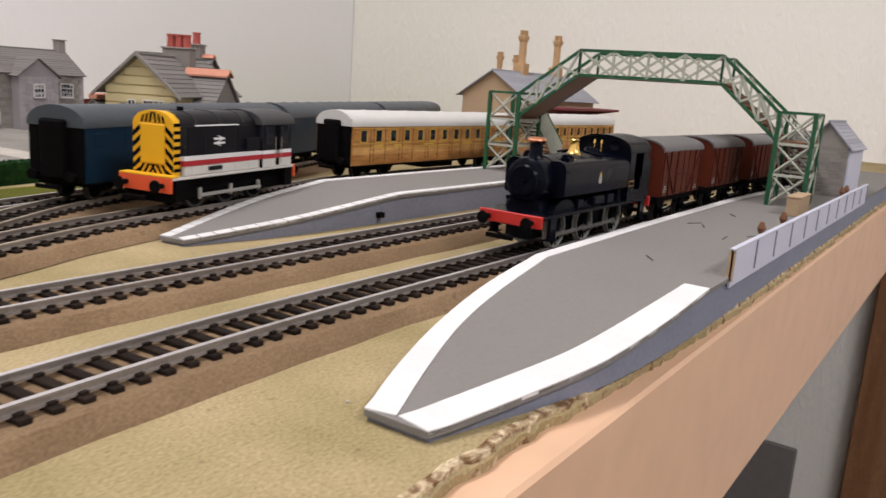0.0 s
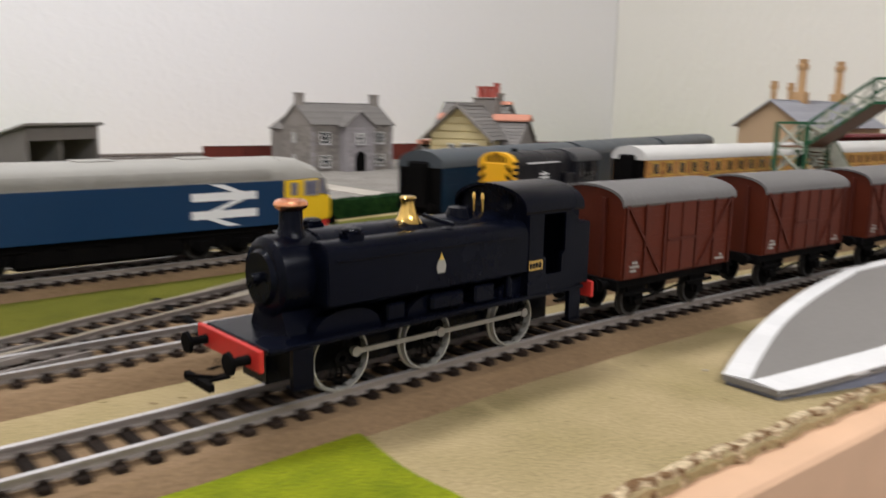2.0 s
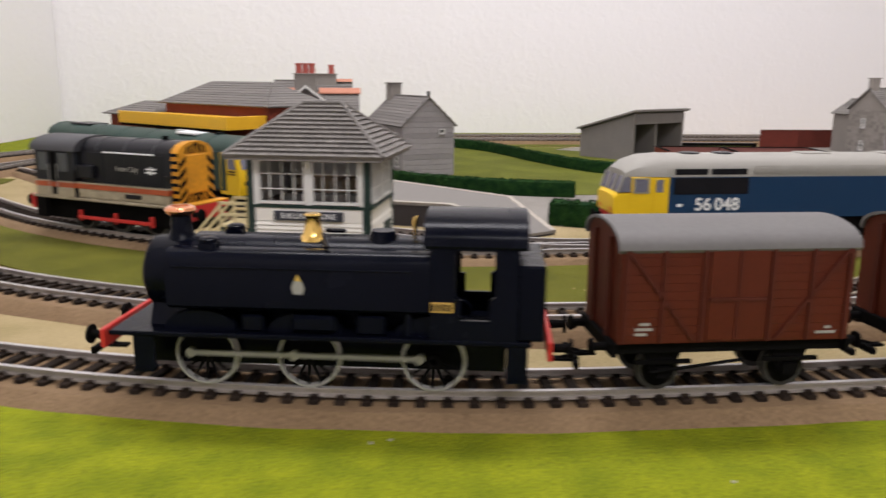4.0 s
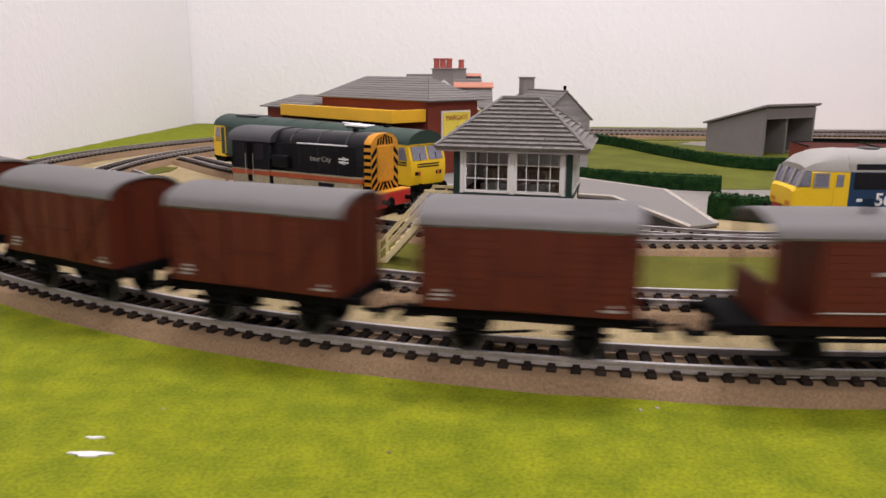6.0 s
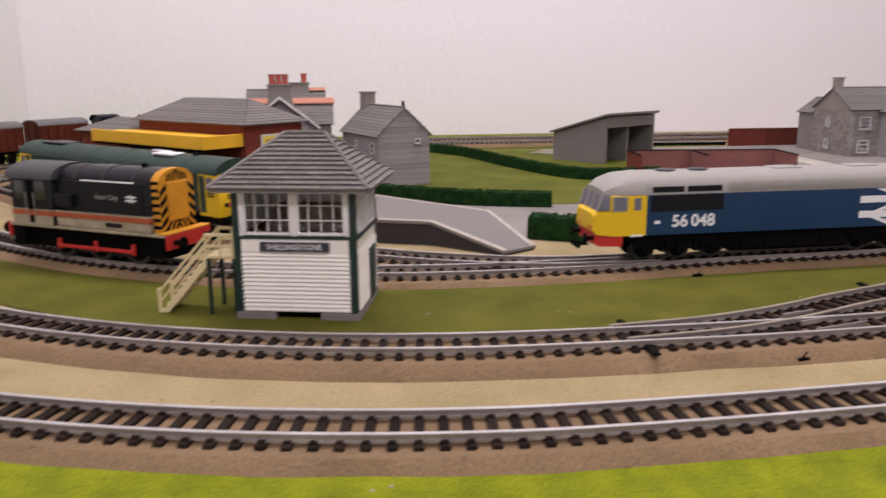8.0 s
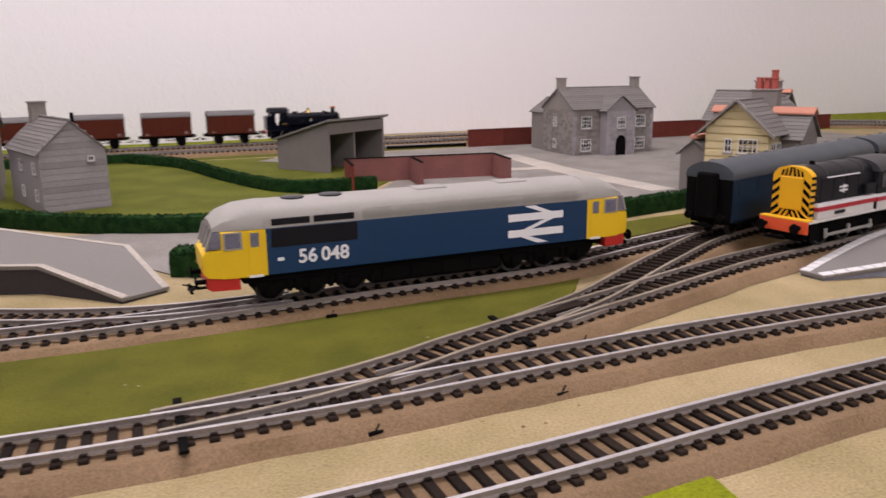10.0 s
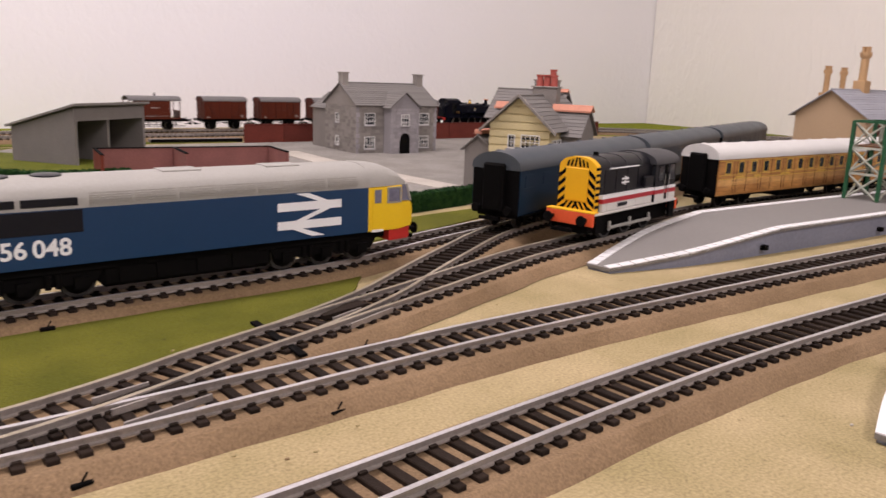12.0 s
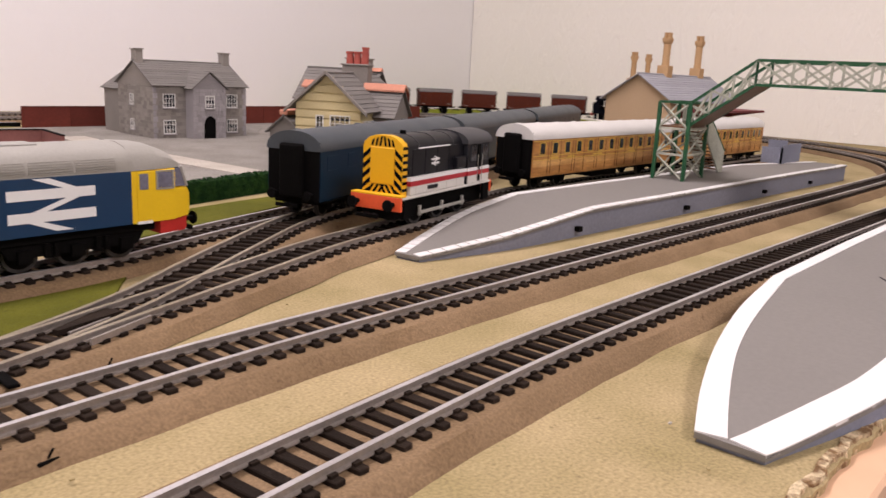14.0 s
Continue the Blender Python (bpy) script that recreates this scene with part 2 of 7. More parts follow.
def prism(bm, outline, d0, d1, axis="X", m=None):
    """An outline of two coordinates pushed along an axis from d0 to d1."""
    rows = []
    for d in (d0, d1):
        put = {"X": lambda a, b: (d, a, b), "Y": lambda a, b: (a, d, b), "Z": lambda a, b: (a, b, d)}[axis]
        rows.append([bm.verts.new(m @ Vector(put(a, b)) if m else put(a, b)) for a, b in outline])
    n = len(outline)
    for i in range(n):
        bm.faces.new([rows[0][i], rows[0][(i + 1) % n], rows[1][(i + 1) % n], rows[1][i]])
    bm.faces.new(rows[0][::-1])
    bm.faces.new(rows[1])
    return bm


def mesh_of(bm, material, name="mesh", smooth=True):
    bmesh.ops.recalc_face_normals(bm, faces=bm.faces[:])
    if smooth:
        for e in bm.edges:
            if len(e.link_faces) == 2 and e.calc_face_angle(0) > 0.6:
                e.smooth = False
        for f in bm.faces:
            f.smooth = True
    me = bpy.data.meshes.new(name)
    bm.to_mesh(me)
    bm.free()
    for mt in material if isinstance(material, (list, tuple)) else [material]:
        me.materials.append(mt)
    return me


def part(name, bm, material, parent=None, label="", m=None):
    ob = new(name, mesh_of(bm, material, name))
    ob.parent = parent
    if m is not None:
        ob.matrix_basis = m
    if label:
        tagged(ob, label)
    return ob


def piece(name, me, parent, m):
    """One more piece on a shared mesh."""
    ob = new(name, me)
    ob.parent = parent
    ob.matrix_basis = m
    return ob


def thing(name, label, category, m=None, group="", kind=""):
    ob = new(name)
    ob.empty_display_size = 0.01
    if m is not None:
        ob.matrix_basis = m
    return tagged(ob, label, category, group, kind)


def structure(name, bm, material, label="", category=""):
    return tagged(part(name, bm, material), label, category, kind="structure")


def write(text, size, material, parent, m, name="lettering", label="", thick=0.0001, bold=0.0):
    """Lettering in the built-in font, as a mesh; m: its pose (text runs along local x, faces local z)."""
    cu = bpy.data.curves.new(name, "FONT")
    cu.body, cu.size, cu.extrude, cu.align_x, cu.align_y = text, size, thick, "CENTER", "CENTER"
    cu.offset, cu.space_word = bold * size, 0.7
    tmp = new(name, cu)
    me = bpy.data.meshes.new_from_object(tmp.evaluated_get(bpy.context.evaluated_depsgraph_get()))
    bpy.data.objects.remove(tmp)
    me.materials.clear()
    me.materials.append(material)
    ob = piece(name, me, parent, m)
    if label:
        tagged(ob, label)
    return ob


def catmull(points, step=0.004):
    """A smooth line through points, in even steps."""
    P = [Vector(p) for p in points]
    P = [2 * P[0] - P[1]] + P + [2 * P[-1] - P[-2]]
    out = []
    for a, b, c, d in zip(P, P[1:], P[2:], P[3:]):
        k = max(2, int((c - b).length / step))
        for i in range(k):
            t = i / k
            out.append(0.5 * (2 * b + (c - a) * t + (2 * a - 5 * b + 4 * c - d) * t * t + (3 * b - a - 3 * c + d) * t ** 3))
    out.append(P[-2])
    return out


class Line:
    """A track's centre line, by the length along it."""

    def __init__(self, points, closed=False):
        self.p = [Vector((q[0], q[1], 0)) for q in points]
        if closed:
            self.p.append(self.p[0].copy())
        d = [0.0]
        for a, b in zip(self.p, self.p[1:]):
            d.append(d[-1] + (b - a).length)
        self.d, self.length, self.closed = np.array(d), d[-1], closed
        self.xy = np.array([(q.x, q.y) for q in self.p])

    def at(self, s):
        if self.closed:
            s = s % self.length
        return Vector((float(np.interp(s, self.d, self.xy[:, 0])), float(np.interp(s, self.d, self.xy[:, 1])), 0))

    def way(self, s, e=0.004):
        a, b = (self.at(s - e), self.at(s + e)) if self.closed else (self.at(max(s - e, 0)), self.at(min(s + e, self.length)))
        return (b - a).normalized()

# ---- room ----
BED, TIE, TOP = 0.0055, 0.0069, 0.0095   # heights of cork, sleepers and rail heads over the baseboard
BACK, RIGHT, LEFT, FLOOR = 1.39, 1.623, -0.75, -0.95
WALLP = mat("white_wall", (0.80, 0.78, 0.74), 0.85, 0, 0.02, 3, 40, 0.5, spec=0.2)


def wallpaper(name, stripe, relief, colour):
    """White blown-vinyl wallpaper: lumpy relief drawn out upwards."""
    m, nt, b = principled(name)
    n, l = nt.nodes, nt.links
    co, mp = n.new("ShaderNodeTexCoord"), n.new("ShaderNodeMapping")
    mp.inputs["Scale"].default_value = (1, 1, stripe)
    l.new(co.outputs["Object"], mp.inputs["Vector"])
    a = n.new("ShaderNodeTexNoise")
    a.inputs["Scale"].default_value, a.inputs["Detail"].default_value, a.inputs["Distortion"].default_value = 75, 4, 0.8
    l.new(mp.outputs[0], a.inputs["Vector"])
    ramp = n.new("ShaderNodeMapRange")
    ramp.inputs[1].default_value, ramp.inputs[2].default_value = 0.45, 0.62
    l.new(a.outputs["Fac"], ramp.inputs[0])
    bp = n.new("ShaderNodeBump")
    bp.inputs["Strength"].default_value, bp.inputs["Distance"].default_value = relief, 0.004
    l.new(ramp.outputs[0], bp.inputs["Height"])
    l.new(bp.outputs[0], b.inputs["Normal"])
    b.inputs["Base Color"].default_value = (*colour, 1)
    b.inputs["Roughness"].default_value, b.inputs["Specular IOR Level"].default_value = 0.8, 0.2
    return m


PAPER, PAPER2 = wallpaper("white_wallpaper", 0.8, 0.09, (0.875, 0.86, 0.872)), wallpaper("striped_wallpaper", 0.3, 0.24, (0.875, 0.85, 0.79))
structure("wall_back", cube(LEFT - 0.1, RIGHT + 0.1, BACK, BACK + 0.1, FLOOR, CEIL), PAPER, "white textured wallpaper on the room wall", "wall")
structure("wall_right", cube(RIGHT, RIGHT + 0.1, -2.4, BACK - 0.002, FLOOR, CEIL), PAPER2, "white wallpaper with a drawn-out relief", "wall")
structure("wall_left", cube(LEFT - 0.1, LEFT, -2.4, BACK - 0.002, FLOOR, CEIL), PAPER, "white textured wallpaper on the room wall", "wall")
structure("wall_front", cube(LEFT - 0.1, RIGHT + 0.1, -2.5, -2.4, FLOOR, CEIL), WALLP, "plain white room wall", "wall")
structure("ceiling", cube(LEFT - 0.1, RIGHT + 0.1, -2.5, BACK + 0.1, CEIL, CEIL + 0.1), WALLP, "plain white ceiling", "ceiling")
CARPET = two_tone("brown_carpet", (0.10, 0.08, 0.07), (0.15, 0.12, 0.1), 30, 400)
structure("floor", cube(LEFT - 0.1, RIGHT + 0.1, -2.5, BACK + 0.1, FLOOR - 0.1, FLOOR), CARPET, "dark carpet on the room floor", "floor")
DOORWOOD = two_tone("brown_door_wood", (0.20, 0.09, 0.04), (0.28, 0.14, 0.07), 8, 300, rough=0.5, bump=0.1, stretch=(3, 3, 0.3))

# ---- baseboard ----
EDGE = 0.0745


def board_edge(x):
    k = min(max((0.10 - x) / 0.16, 0), 1)
    return EDGE + 0.0085 * min(max((0.36 - x) / 0.18, 0), 1) - 0.040 * k * k * (3 - 2 * k) + 0.0020 * noise.noise(Vector((x * 35, 3.1, 0))) + 0.0016 * noise.noise(Vector((x * 140, 7.7, 0)))


bm = bmesh.new()
xs = [LEFT + 0.001 + i * 0.002 for i in range(int((RIGHT - LEFT - 0.003) / 0.002))] + [RIGHT - 0.001]
rows = []
for x in xs:
    e = board_edge(x)
    rows.append([bm.verts.new((x, y, z)) for y, z in ((BACK - 0.002, -0.012), (BACK - 0.002, 0), (e, 0), (e - 0.0015, -0.0015 + 0.0012 * noise.noise(Vector((x * 200, 0, 0)))), (e - 0.0008, -0.012))])
for a, b in zip(rows, rows[1:]):
    for i in range(5):
        bm.faces.new([a[i], a[(i + 1) % 5], b[(i + 1) % 5], b[i]])
structure("ground", bm, SAND, "baseboard covered with sand-coloured scatter", "baseboard")
bm = bmesh.new()
rows = []
for x in xs:
    e = board_edge(x)
    t = 0.0012 + 0.0016 * max(-0.6, noise.noise(Vector((x * 260, 9.0, 2))))
    z = -0.0007 + 0.0012 * noise.noise(Vector((x * 310, 2.0, 5)))
    rows.append([bm.verts.new(p) for p in ((x, e + 0.0015, -0.011), (x, e + 0.002, 0.0006), (x, e - t * 0.5, z + 0.001), (x, e - t, z - 0.002), (x, e - t * 0.8, -0.011))])
for a, b in zip(rows, rows[1:]):
    for i in range(5):
        bm.faces.new([a[i], a[(i + 1) % 5], b[(i + 1) % 5], b[i]])
structure("trim", bm, CHIP, "torn fibreboard edge, crumbling along the front", "board edge")
structure("beam", cube(LEFT + 0.002, RIGHT - 0.002, EDGE - 0.0040, EDGE + 0.0160, -0.095, -0.0042, 0.0012), FASCIA, "pale pine front beam of the baseboard", "beam")

# grass mats and other ground covers, laid on the board
def sheet(name, outline, z0, z1, material, label, category):
    bm = bmesh.new()
    v0 = [bm.verts.new((x, y, z1)) for x, y in outline]
    top = bm.faces.new(v0)
    bmesh.ops.triangulate(bm, faces=[top])
    lower = [bm.verts.new((x, y, z0)) for x, y in outline]
    n = len(outline)
    for i in range(n):
        bm.faces.new([v0[i], v0[(i + 1) % n], lower[(i + 1) % n], lower[i]])
    return structure(name, bm, material, label, category)


def rough_edge(points, amount=0.002, step=0.006, closed=True, seed=0.0):
    """An outline with a hand-cut, uneven edge."""
    out = []
    n = len(points)
    for i in range(n if closed else n - 1):
        a, b = Vector(points[i]), Vector(points[(i + 1) % n])
        k = max(1, int((b - a).length / step))
        side = Vector((-(b - a).y, (b - a).x)).normalized()
        for j in range(k):
            p = a.lerp(b, j / k)
            p = p + side * amount * noise.noise(Vector((p.x * 45, p.y * 45, seed)))
            out.append((p.x, p.y))
    return out


def arc(cx, cy, r, a0, a1, n=40):
    return [(cx + r * math.cos(radians(a0 + (a1 - a0) * i / n)), cy + r * math.sin(radians(a0 + (a1 - a0) * i / n))) for i in range(n + 1)]


CX, CY = -0.12, 0.68       # centre of the left-hand bend
DX = 0.93                  # of the right-hand bend
lime = [(-0.06, 0.052), (-0.02, 0.060), (0.02, 0.076), (0.065, 0.086), (0.066, 0.148), (-0.03, 0.141)] + arc(CX, CY, 0.54, 268, 186, 40)[2:] + [(LEFT + 0.004, 0.62), (LEFT + 0.004, 0.052)]
sheet("grass_mat", rough_edge(lime, 0.0025), 0.0, 0.0012, LIME, "bright lime-green grass mat in front of the bend", "grass mat")
corner = arc(CX, CY, 0.605, 172, 92, 40) + [(0.30, 1.29), (0.30, BACK - 0.004), (LEFT + 0.004, BACK - 0.004), (LEFT + 0.004, 0.80)]
sheet("grass_mat", rough_edge(corner, 0.003), 0.0, 0.0014, LIME, "bright lime-green grass mat in the corner behind the bend", "grass mat")
moss = [(0.10, 0.298), (0.03, 0.281), (-0.05, 0.264), (-0.12, 0.252)] + arc(CX, CY, 0.425, 268, 190, 30)[3:] + [(-0.48, 0.52), (-0.40, 0.432), (-0.30, 0.374), (-0.24, 0.352), (-0.155, 0.340), (-0.06, 0.341), (0.05, 0.350), (0.12, 0.358), (0.152, 0.364)]
sheet("grass_mat", rough_edge([(-0.572, 0.688), (-0.562, 0.728), (-0.545, 0.722), (-0.543, 0.690), (-0.553, 0.664)], 0.002), 0.0, 0.0009, MOSS, "scrap of olive grass mat between the siding ends", "grass mat")
sheet("grass_mat", rough_edge(moss, 0.0015), 0.0, 0.001, MOSS, "dark olive grass mat round the signal box", "grass mat")


# ---- tracks ----
def bend(cx, cy, rx, ry, a0, a1, n=40):
    return [(cx + rx * math.cos(radians(a0 + (a1 - a0) * i / n)), cy + ry * math.sin(radians(a0 + (a1 - a0) * i / n))) for i in range(n + 1)]


def loop(front, rx, ry, back, rr):
    """Round the board the way the train runs: along the front to the left, up the bend, along the back, round the right-hand bend."""
    pts = list(front)
    pts += bend(CX, CY, rx, ry, 268, 182) + bend(CX, CY, rx, back - CY, 180, 92)
    pts += [(x, back) for x in np.linspace(CX + 0.03, DX - 0.03, 30)]
    pts += bend(DX, CY, rr, back - CY, 88, 2) + bend(DX, CY, rr, ry, 0, -84)
    return [(x, y, 0) for x, y in pts]


A_LINE = Line(catmull(loop([(DX, 0.157), (0.8, 0.160), (0.6, 0.168), (0.35, 0.1725), (0.2, 0.1735), (0.10, 0.168), (0.02, 0.161), (-0.05, 0.157), (-0.10, 0.1555)], 0.56, 0.525, 1.235, 0.53)), True)
B_LINE = Line(catmull(loop([(DX, 0.230), (0.7, 0.231), (0.5, 0.2345), (0.3, 0.238), (0.15, 0.2385), (0.07, 0.235), (-0.02, 0.230), (-0.10, 0.2295)], 0.468, 0.450, 1.155, 0.455)), True)


def line(*pts):
    return Line(catmull([(x, y, 0) for x, y in pts]))


D_LINE = line((-0.569, 0.642), (-0.520, 0.583), (-0.4775, 0.532), (-0.417, 0.469), (-0.355, 0.4225), (-0.298, 0.392), (-0.24, 0.3705), (-0.155, 0.3575), (-0.06, 0.359), (0.025, 0.3675), (0.09, 0.371), (0.141, 0.377), (0.18, 0.389), (0.225, 0.404), (0.30, 0.425), (0.39, 0.448))
F_LINE = line((-0.552, 0.768), (-0.520, 0.730), (-0.48, 0.680), (-0.43, 0.630), (-0.36, 0.560), (-0.28, 0.481), (-0.19, 0.408), (-0.10, 0.370), (-0.02, 0.366))
E_LINE = line((-0.09, 0.2325), (-0.05, 0.2375), (-0.02, 0.2445), (0.007, 0.2535), (0.031, 0.2635), (0.057, 0.2725), (0.080, 0.2815), (0.124, 0.303), (0.165, 0.330), (0.205, 0.3555), (0.265, 0.391), (0.33, 0.4155), (0.476, 0.469), (0.64, 0.528), (0.96, 0.642))
C_LINE = line((0.052, 0.2705), (0.080, 0.2795), (0.105, 0.288), (0.143, 0.3005), (0.188, 0.316), (0.235, 0.332), (0.283, 0.3435), (0.336, 0.3545), (0.389, 0.3685), (0.44, 0.383), (0.50, 0.392), (0.7, 0.396), (1.05, 0.398))


def ribbon(line, s0, s1, profile, step, wave=0.0, seed=0.0):
    """A cross-section of (offset, height) swept along a line."""
    bm = bmesh.new()
    rows = []
    n = max(2, int((s1 - s0) / step))
    for i in range(n + 1):
        s = s0 + (s1 - s0) * i / n
        p, w = line.at(s), line.way(s)
        side = Vector((-w.y, w.x, 0))
        row = []
        for o, z in profile:
            k = wave * noise.noise(Vector((s * 30, seed, o * 100))) * (1 if o > 0 else -1) if wave and z < BED * 0.7 else 0
            row.append(bm.verts.new(p + side * (o + k) + Vector((0, 0, z))))
        rows.append(row)
    k = len(profile)
    for a, b in zip(rows, rows[1:]):
        for i in range(k):
            bm.faces.new([a[i], b[i], b[(i + 1) % k], a[(i + 1) % k]])
    bm.faces.new(rows[0])
    bm.faces.new(rows[-1][::-1])
    return bm


GAUGE = 0.0172
RAILP = [(-0.0011, TIE - 0.0002), (0.0011, TIE - 0.0002), (0.0011, TIE + 0.0003), (0.00035, TIE + 0.0006), (0.00035, TOP - 0.0009), (0.00085, TOP - 0.0007), (0.00085, TOP), (-0.00085, TOP), (-0.00085, TOP - 0.0007), (-0.00035, TOP - 0.0009), (-0.00035, TIE + 0.0006), (-0.0011, TIE + 0.0003)]


def sleeper_mesh():
    bm = cube(-0.0017, 0.0017, -0.0128, 0.0128, BED - 0.0005, TIE, 0.0003)
    for y in (-GAUGE / 2, GAUGE / 2):
        for d in (-0.0016, 0.0016):
            box(bm, -0.0012, 0.0012, y + d - 0.0006, y + d + 0.0006, TIE - 0.0001, TIE + 0.0008)
    return mesh_of(bm, SLEEPER, "sleeper", smooth=False)


SLEEP = sleeper_mesh()
STRIP = {}


def lay_track(line, label, near=None, s0=0.0, s1=None, bed=0.021, lift=0.0, has_bed=True, metal=None):
    """A track: cork bed, sleepers and two rails. near: the stretch whose sleepers are single pieces, as a test of the place."""
    s1 = line.length if s1 is None else s1
    t = thing("railway_track", label, "track", pose(0, 0, lift), kind="structure")
    if has_bed:
        part("cork_bed", ribbon(line, s0, s1, [(-bed, 0), (-bed + 0.0045, BED - 0.0003), (-bed + 0.0055, BED), (bed - 0.0055, BED), (bed - 0.0045, BED - 0.0003), (bed, 0)], 0.006, 0.0016, s1 * 7), CORK, t, "brown cork strip with sloping edges")
    s = s0 + 0.004
    src = [v.co.copy() for v in SLEEP.vertices]
    polys = [tuple(p.vertices) for p in SLEEP.polygons]
    verts, faces = [], []
    while s < s1 - 0.002:
        p, w = line.at(s), line.way(s)
        m = Matrix.Translation(p) @ Matrix.Rotation(math.atan2(w.y, w.x), 4, "Z")
        if near and near(p):
            piece("sleeper", SLEEP, t, m)
        else:
            k = len(verts)
            verts += [m @ c for c in src]
            faces += [tuple(i + k for i in f) for f in polys]
        s += 0.0078
    if verts:
        me = bpy.data.meshes.new("sleepers")
        me.from_pydata([tuple(v) for v in verts], [], faces)
        me.materials.append(SLEEPER)
        tagged(piece("sleepers", me, t, Matrix()), kind="stuff")
    for o in (-GAUGE / 2, GAUGE / 2):
        rail = part("rail", ribbon(line, s0, s1, [(o + a, z) for a, z in RAILP], 0.006), metal or RAIL, t)
        rail.data.materials.append(RAILWEB)
        for f in rail.data.polygons:
            f.material_index = 0 if f.normal.z > 0.5 and f.center.z > TOP - 0.0005 else 1
    return t


lay_track(A_LINE, "nickel-silver model track on brown cork, outer line", lambda p: -0.45 < p.x < 0.62 and p.y < 0.3)
lay_track(B_LINE, "nickel-silver model track on brown cork, inner line", lambda p: -0.42 < p.x < 0.62 and p.y < 0.34)
lay_track(D_LINE, "model siding track on thin brown cork under a parked engine", lift=-0.0015)
lay_track(F_LINE, "model siding track curving round behind the signal box", lift=-0.0012)
lay_track(E_LINE, "turnout track with black sleepers crossing to the sidings", lift=0.0002, metal=DULLRAIL)
lay_track(C_LINE, "model siding track on brown cork beside the platform", lift=0.0004, metal=DULLRAIL)


# crossing noses, check rails and tie bars of the turnouts
tc = thing("turnout_crossing", "black crossing nose with check rails between the turnout rails", "turnout", kind="structure")
for x, y, a in ((0.004, 0.2445, 14), (0.098, 0.2905, 22)):
    m = pose(x, y, 0, 0, 0, a)
    part("crossing_nose", prism(bmesh.new(), [(-0.012, -0.0012), (0.014, -0.0042), (0.014, 0.0042), (-0.012, 0.0012)], TIE, TOP - 0.0006, "Z", m), SLEEPER, tc)
    part("wing_rail", cube(-0.012, 0.006, 0.0052, 0.0060, TIE, TOP - 0.0004, 0.0001, m), RAILWEB, tc)
    part("wing_rail", cube(-0.012, 0.006, -0.0060, -0.0052, TIE, TOP - 0.0004, 0.0001, m), RAILWEB, tc)
    part("check_rail", cube(-0.014, 0.014, -0.0166, -0.0158, TIE, TOP - 0.0003, 0.0001, m), RAILWEB, tc)
for x, y in ((-0.082, 0.2318), (0.062, 0.2745)):
    part("tie_bar", cube(x - 0.0016, x + 0.0016, y - 0.022, y + 0.022, TIE - 0.0004, TIE + 0.0008, 0.0002), UNDER, tc)

# ---- platforms ----
def platform(name, label, top, white, z_at, side, sides_skip=(), tile=0.0):
    """A card platform. top: its outline; white: stretches (list of edge-line points, inner-line points); z_at(x, y): the height of the top."""
    t = thing(name, label, "platform", kind="structure")
    n = len(top)
    bm = bmesh.new()
    up = [bm.verts.new((x, y, z_at(x, y))) for x, y in top]
    bmesh.ops.triangulate(bm, faces=[bm.faces.new(up)])
    lo = [bm.verts.new((x, y, z_at(x, y) - 0.0018)) for x, y in top]
    for i in range(n):
        bm.faces.new([up[i], up[(i + 1) % n], lo[(i + 1) % n], lo[i]])
    part("deck", bm, PLATTOP, t, "smooth grey card surface")
    bm = bmesh.new()
    ins = []
    for i, (x, y) in enumerate(top):
        a, b = Vector(top[i - 1]), Vector(top[(i + 1) % n])
        d = (b - a).normalized()
        ins.append((x - d.y * 0.0012 * side, y + d.x * 0.0012 * side))
    hi = [bm.verts.new((x, y, z_at(x, y) - 0.0017)) for x, y in ins]
    lo = [bm.verts.new((x, y, 0.0)) for x, y in ins]
    for i in range(n):
        bm.faces.new([hi[i], hi[(i + 1) % n], lo[(i + 1) % n], lo[i]])
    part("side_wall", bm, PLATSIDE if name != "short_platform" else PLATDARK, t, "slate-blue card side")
    for outer, inner in white:
        bmw = bmesh.new()
        for (a, b), (c, d) in zip(zip(outer, outer[1:]), zip(inner, inner[1:])):
            a, b, c, d = Vector(a), Vector(b), Vector(c), Vector(d)
            k = max(1, int((b - a).length / tile)) if tile else 1
            for j in range(k):
                g = 0.055 if tile else 0.0
                q = [a.lerp(b, (j + g) / k), a.lerp(b, (j + 1 - g) / k), c.lerp(d, (j + 1 - g) / k), c.lerp(d, (j + g) / k)]
                vs = [bmw.verts.new((p.x, p.y, z_at(p.x, p.y) + h)) for h in (-0.0008, 0.0004) for p in q]
                for f in ((4, 5, 6, 7), (0, 1, 5, 4), (1, 2, 6, 5), (2, 3, 7, 6), (3, 0, 4, 7)):
                    bmw.faces.new([vs[i] for i in f])
        part("edging", bmw, WHITE if name != "short_platform" else PATHM, t, "white painted edging slabs")
    return t


def offset_line(pts, d):
    out = []
    for i, p in enumerate(pts):
        a, b = Vector(pts[max(i - 1, 0)]), Vector(pts[min(i + 1, len(pts) - 1)])
        w = (b - a).normalized()
        out.append((p[0] - w.y * d, p[1] + w.x * d))
    return out


def xy(vs):
    return [(v.x, v.y) for v in vs]


PH = 0.0165


def ramp(x0, x1):
    def z(x, y):
        k = min(max((x - x0) / (x1 - x0), 0), 1)
        return 0.0032 + (PH - 0.0032) * k
    return z


# the near platform
def smooth(*pts):
    return xy(catmull([(x, y, 0) for x, y in pts], 0.008))


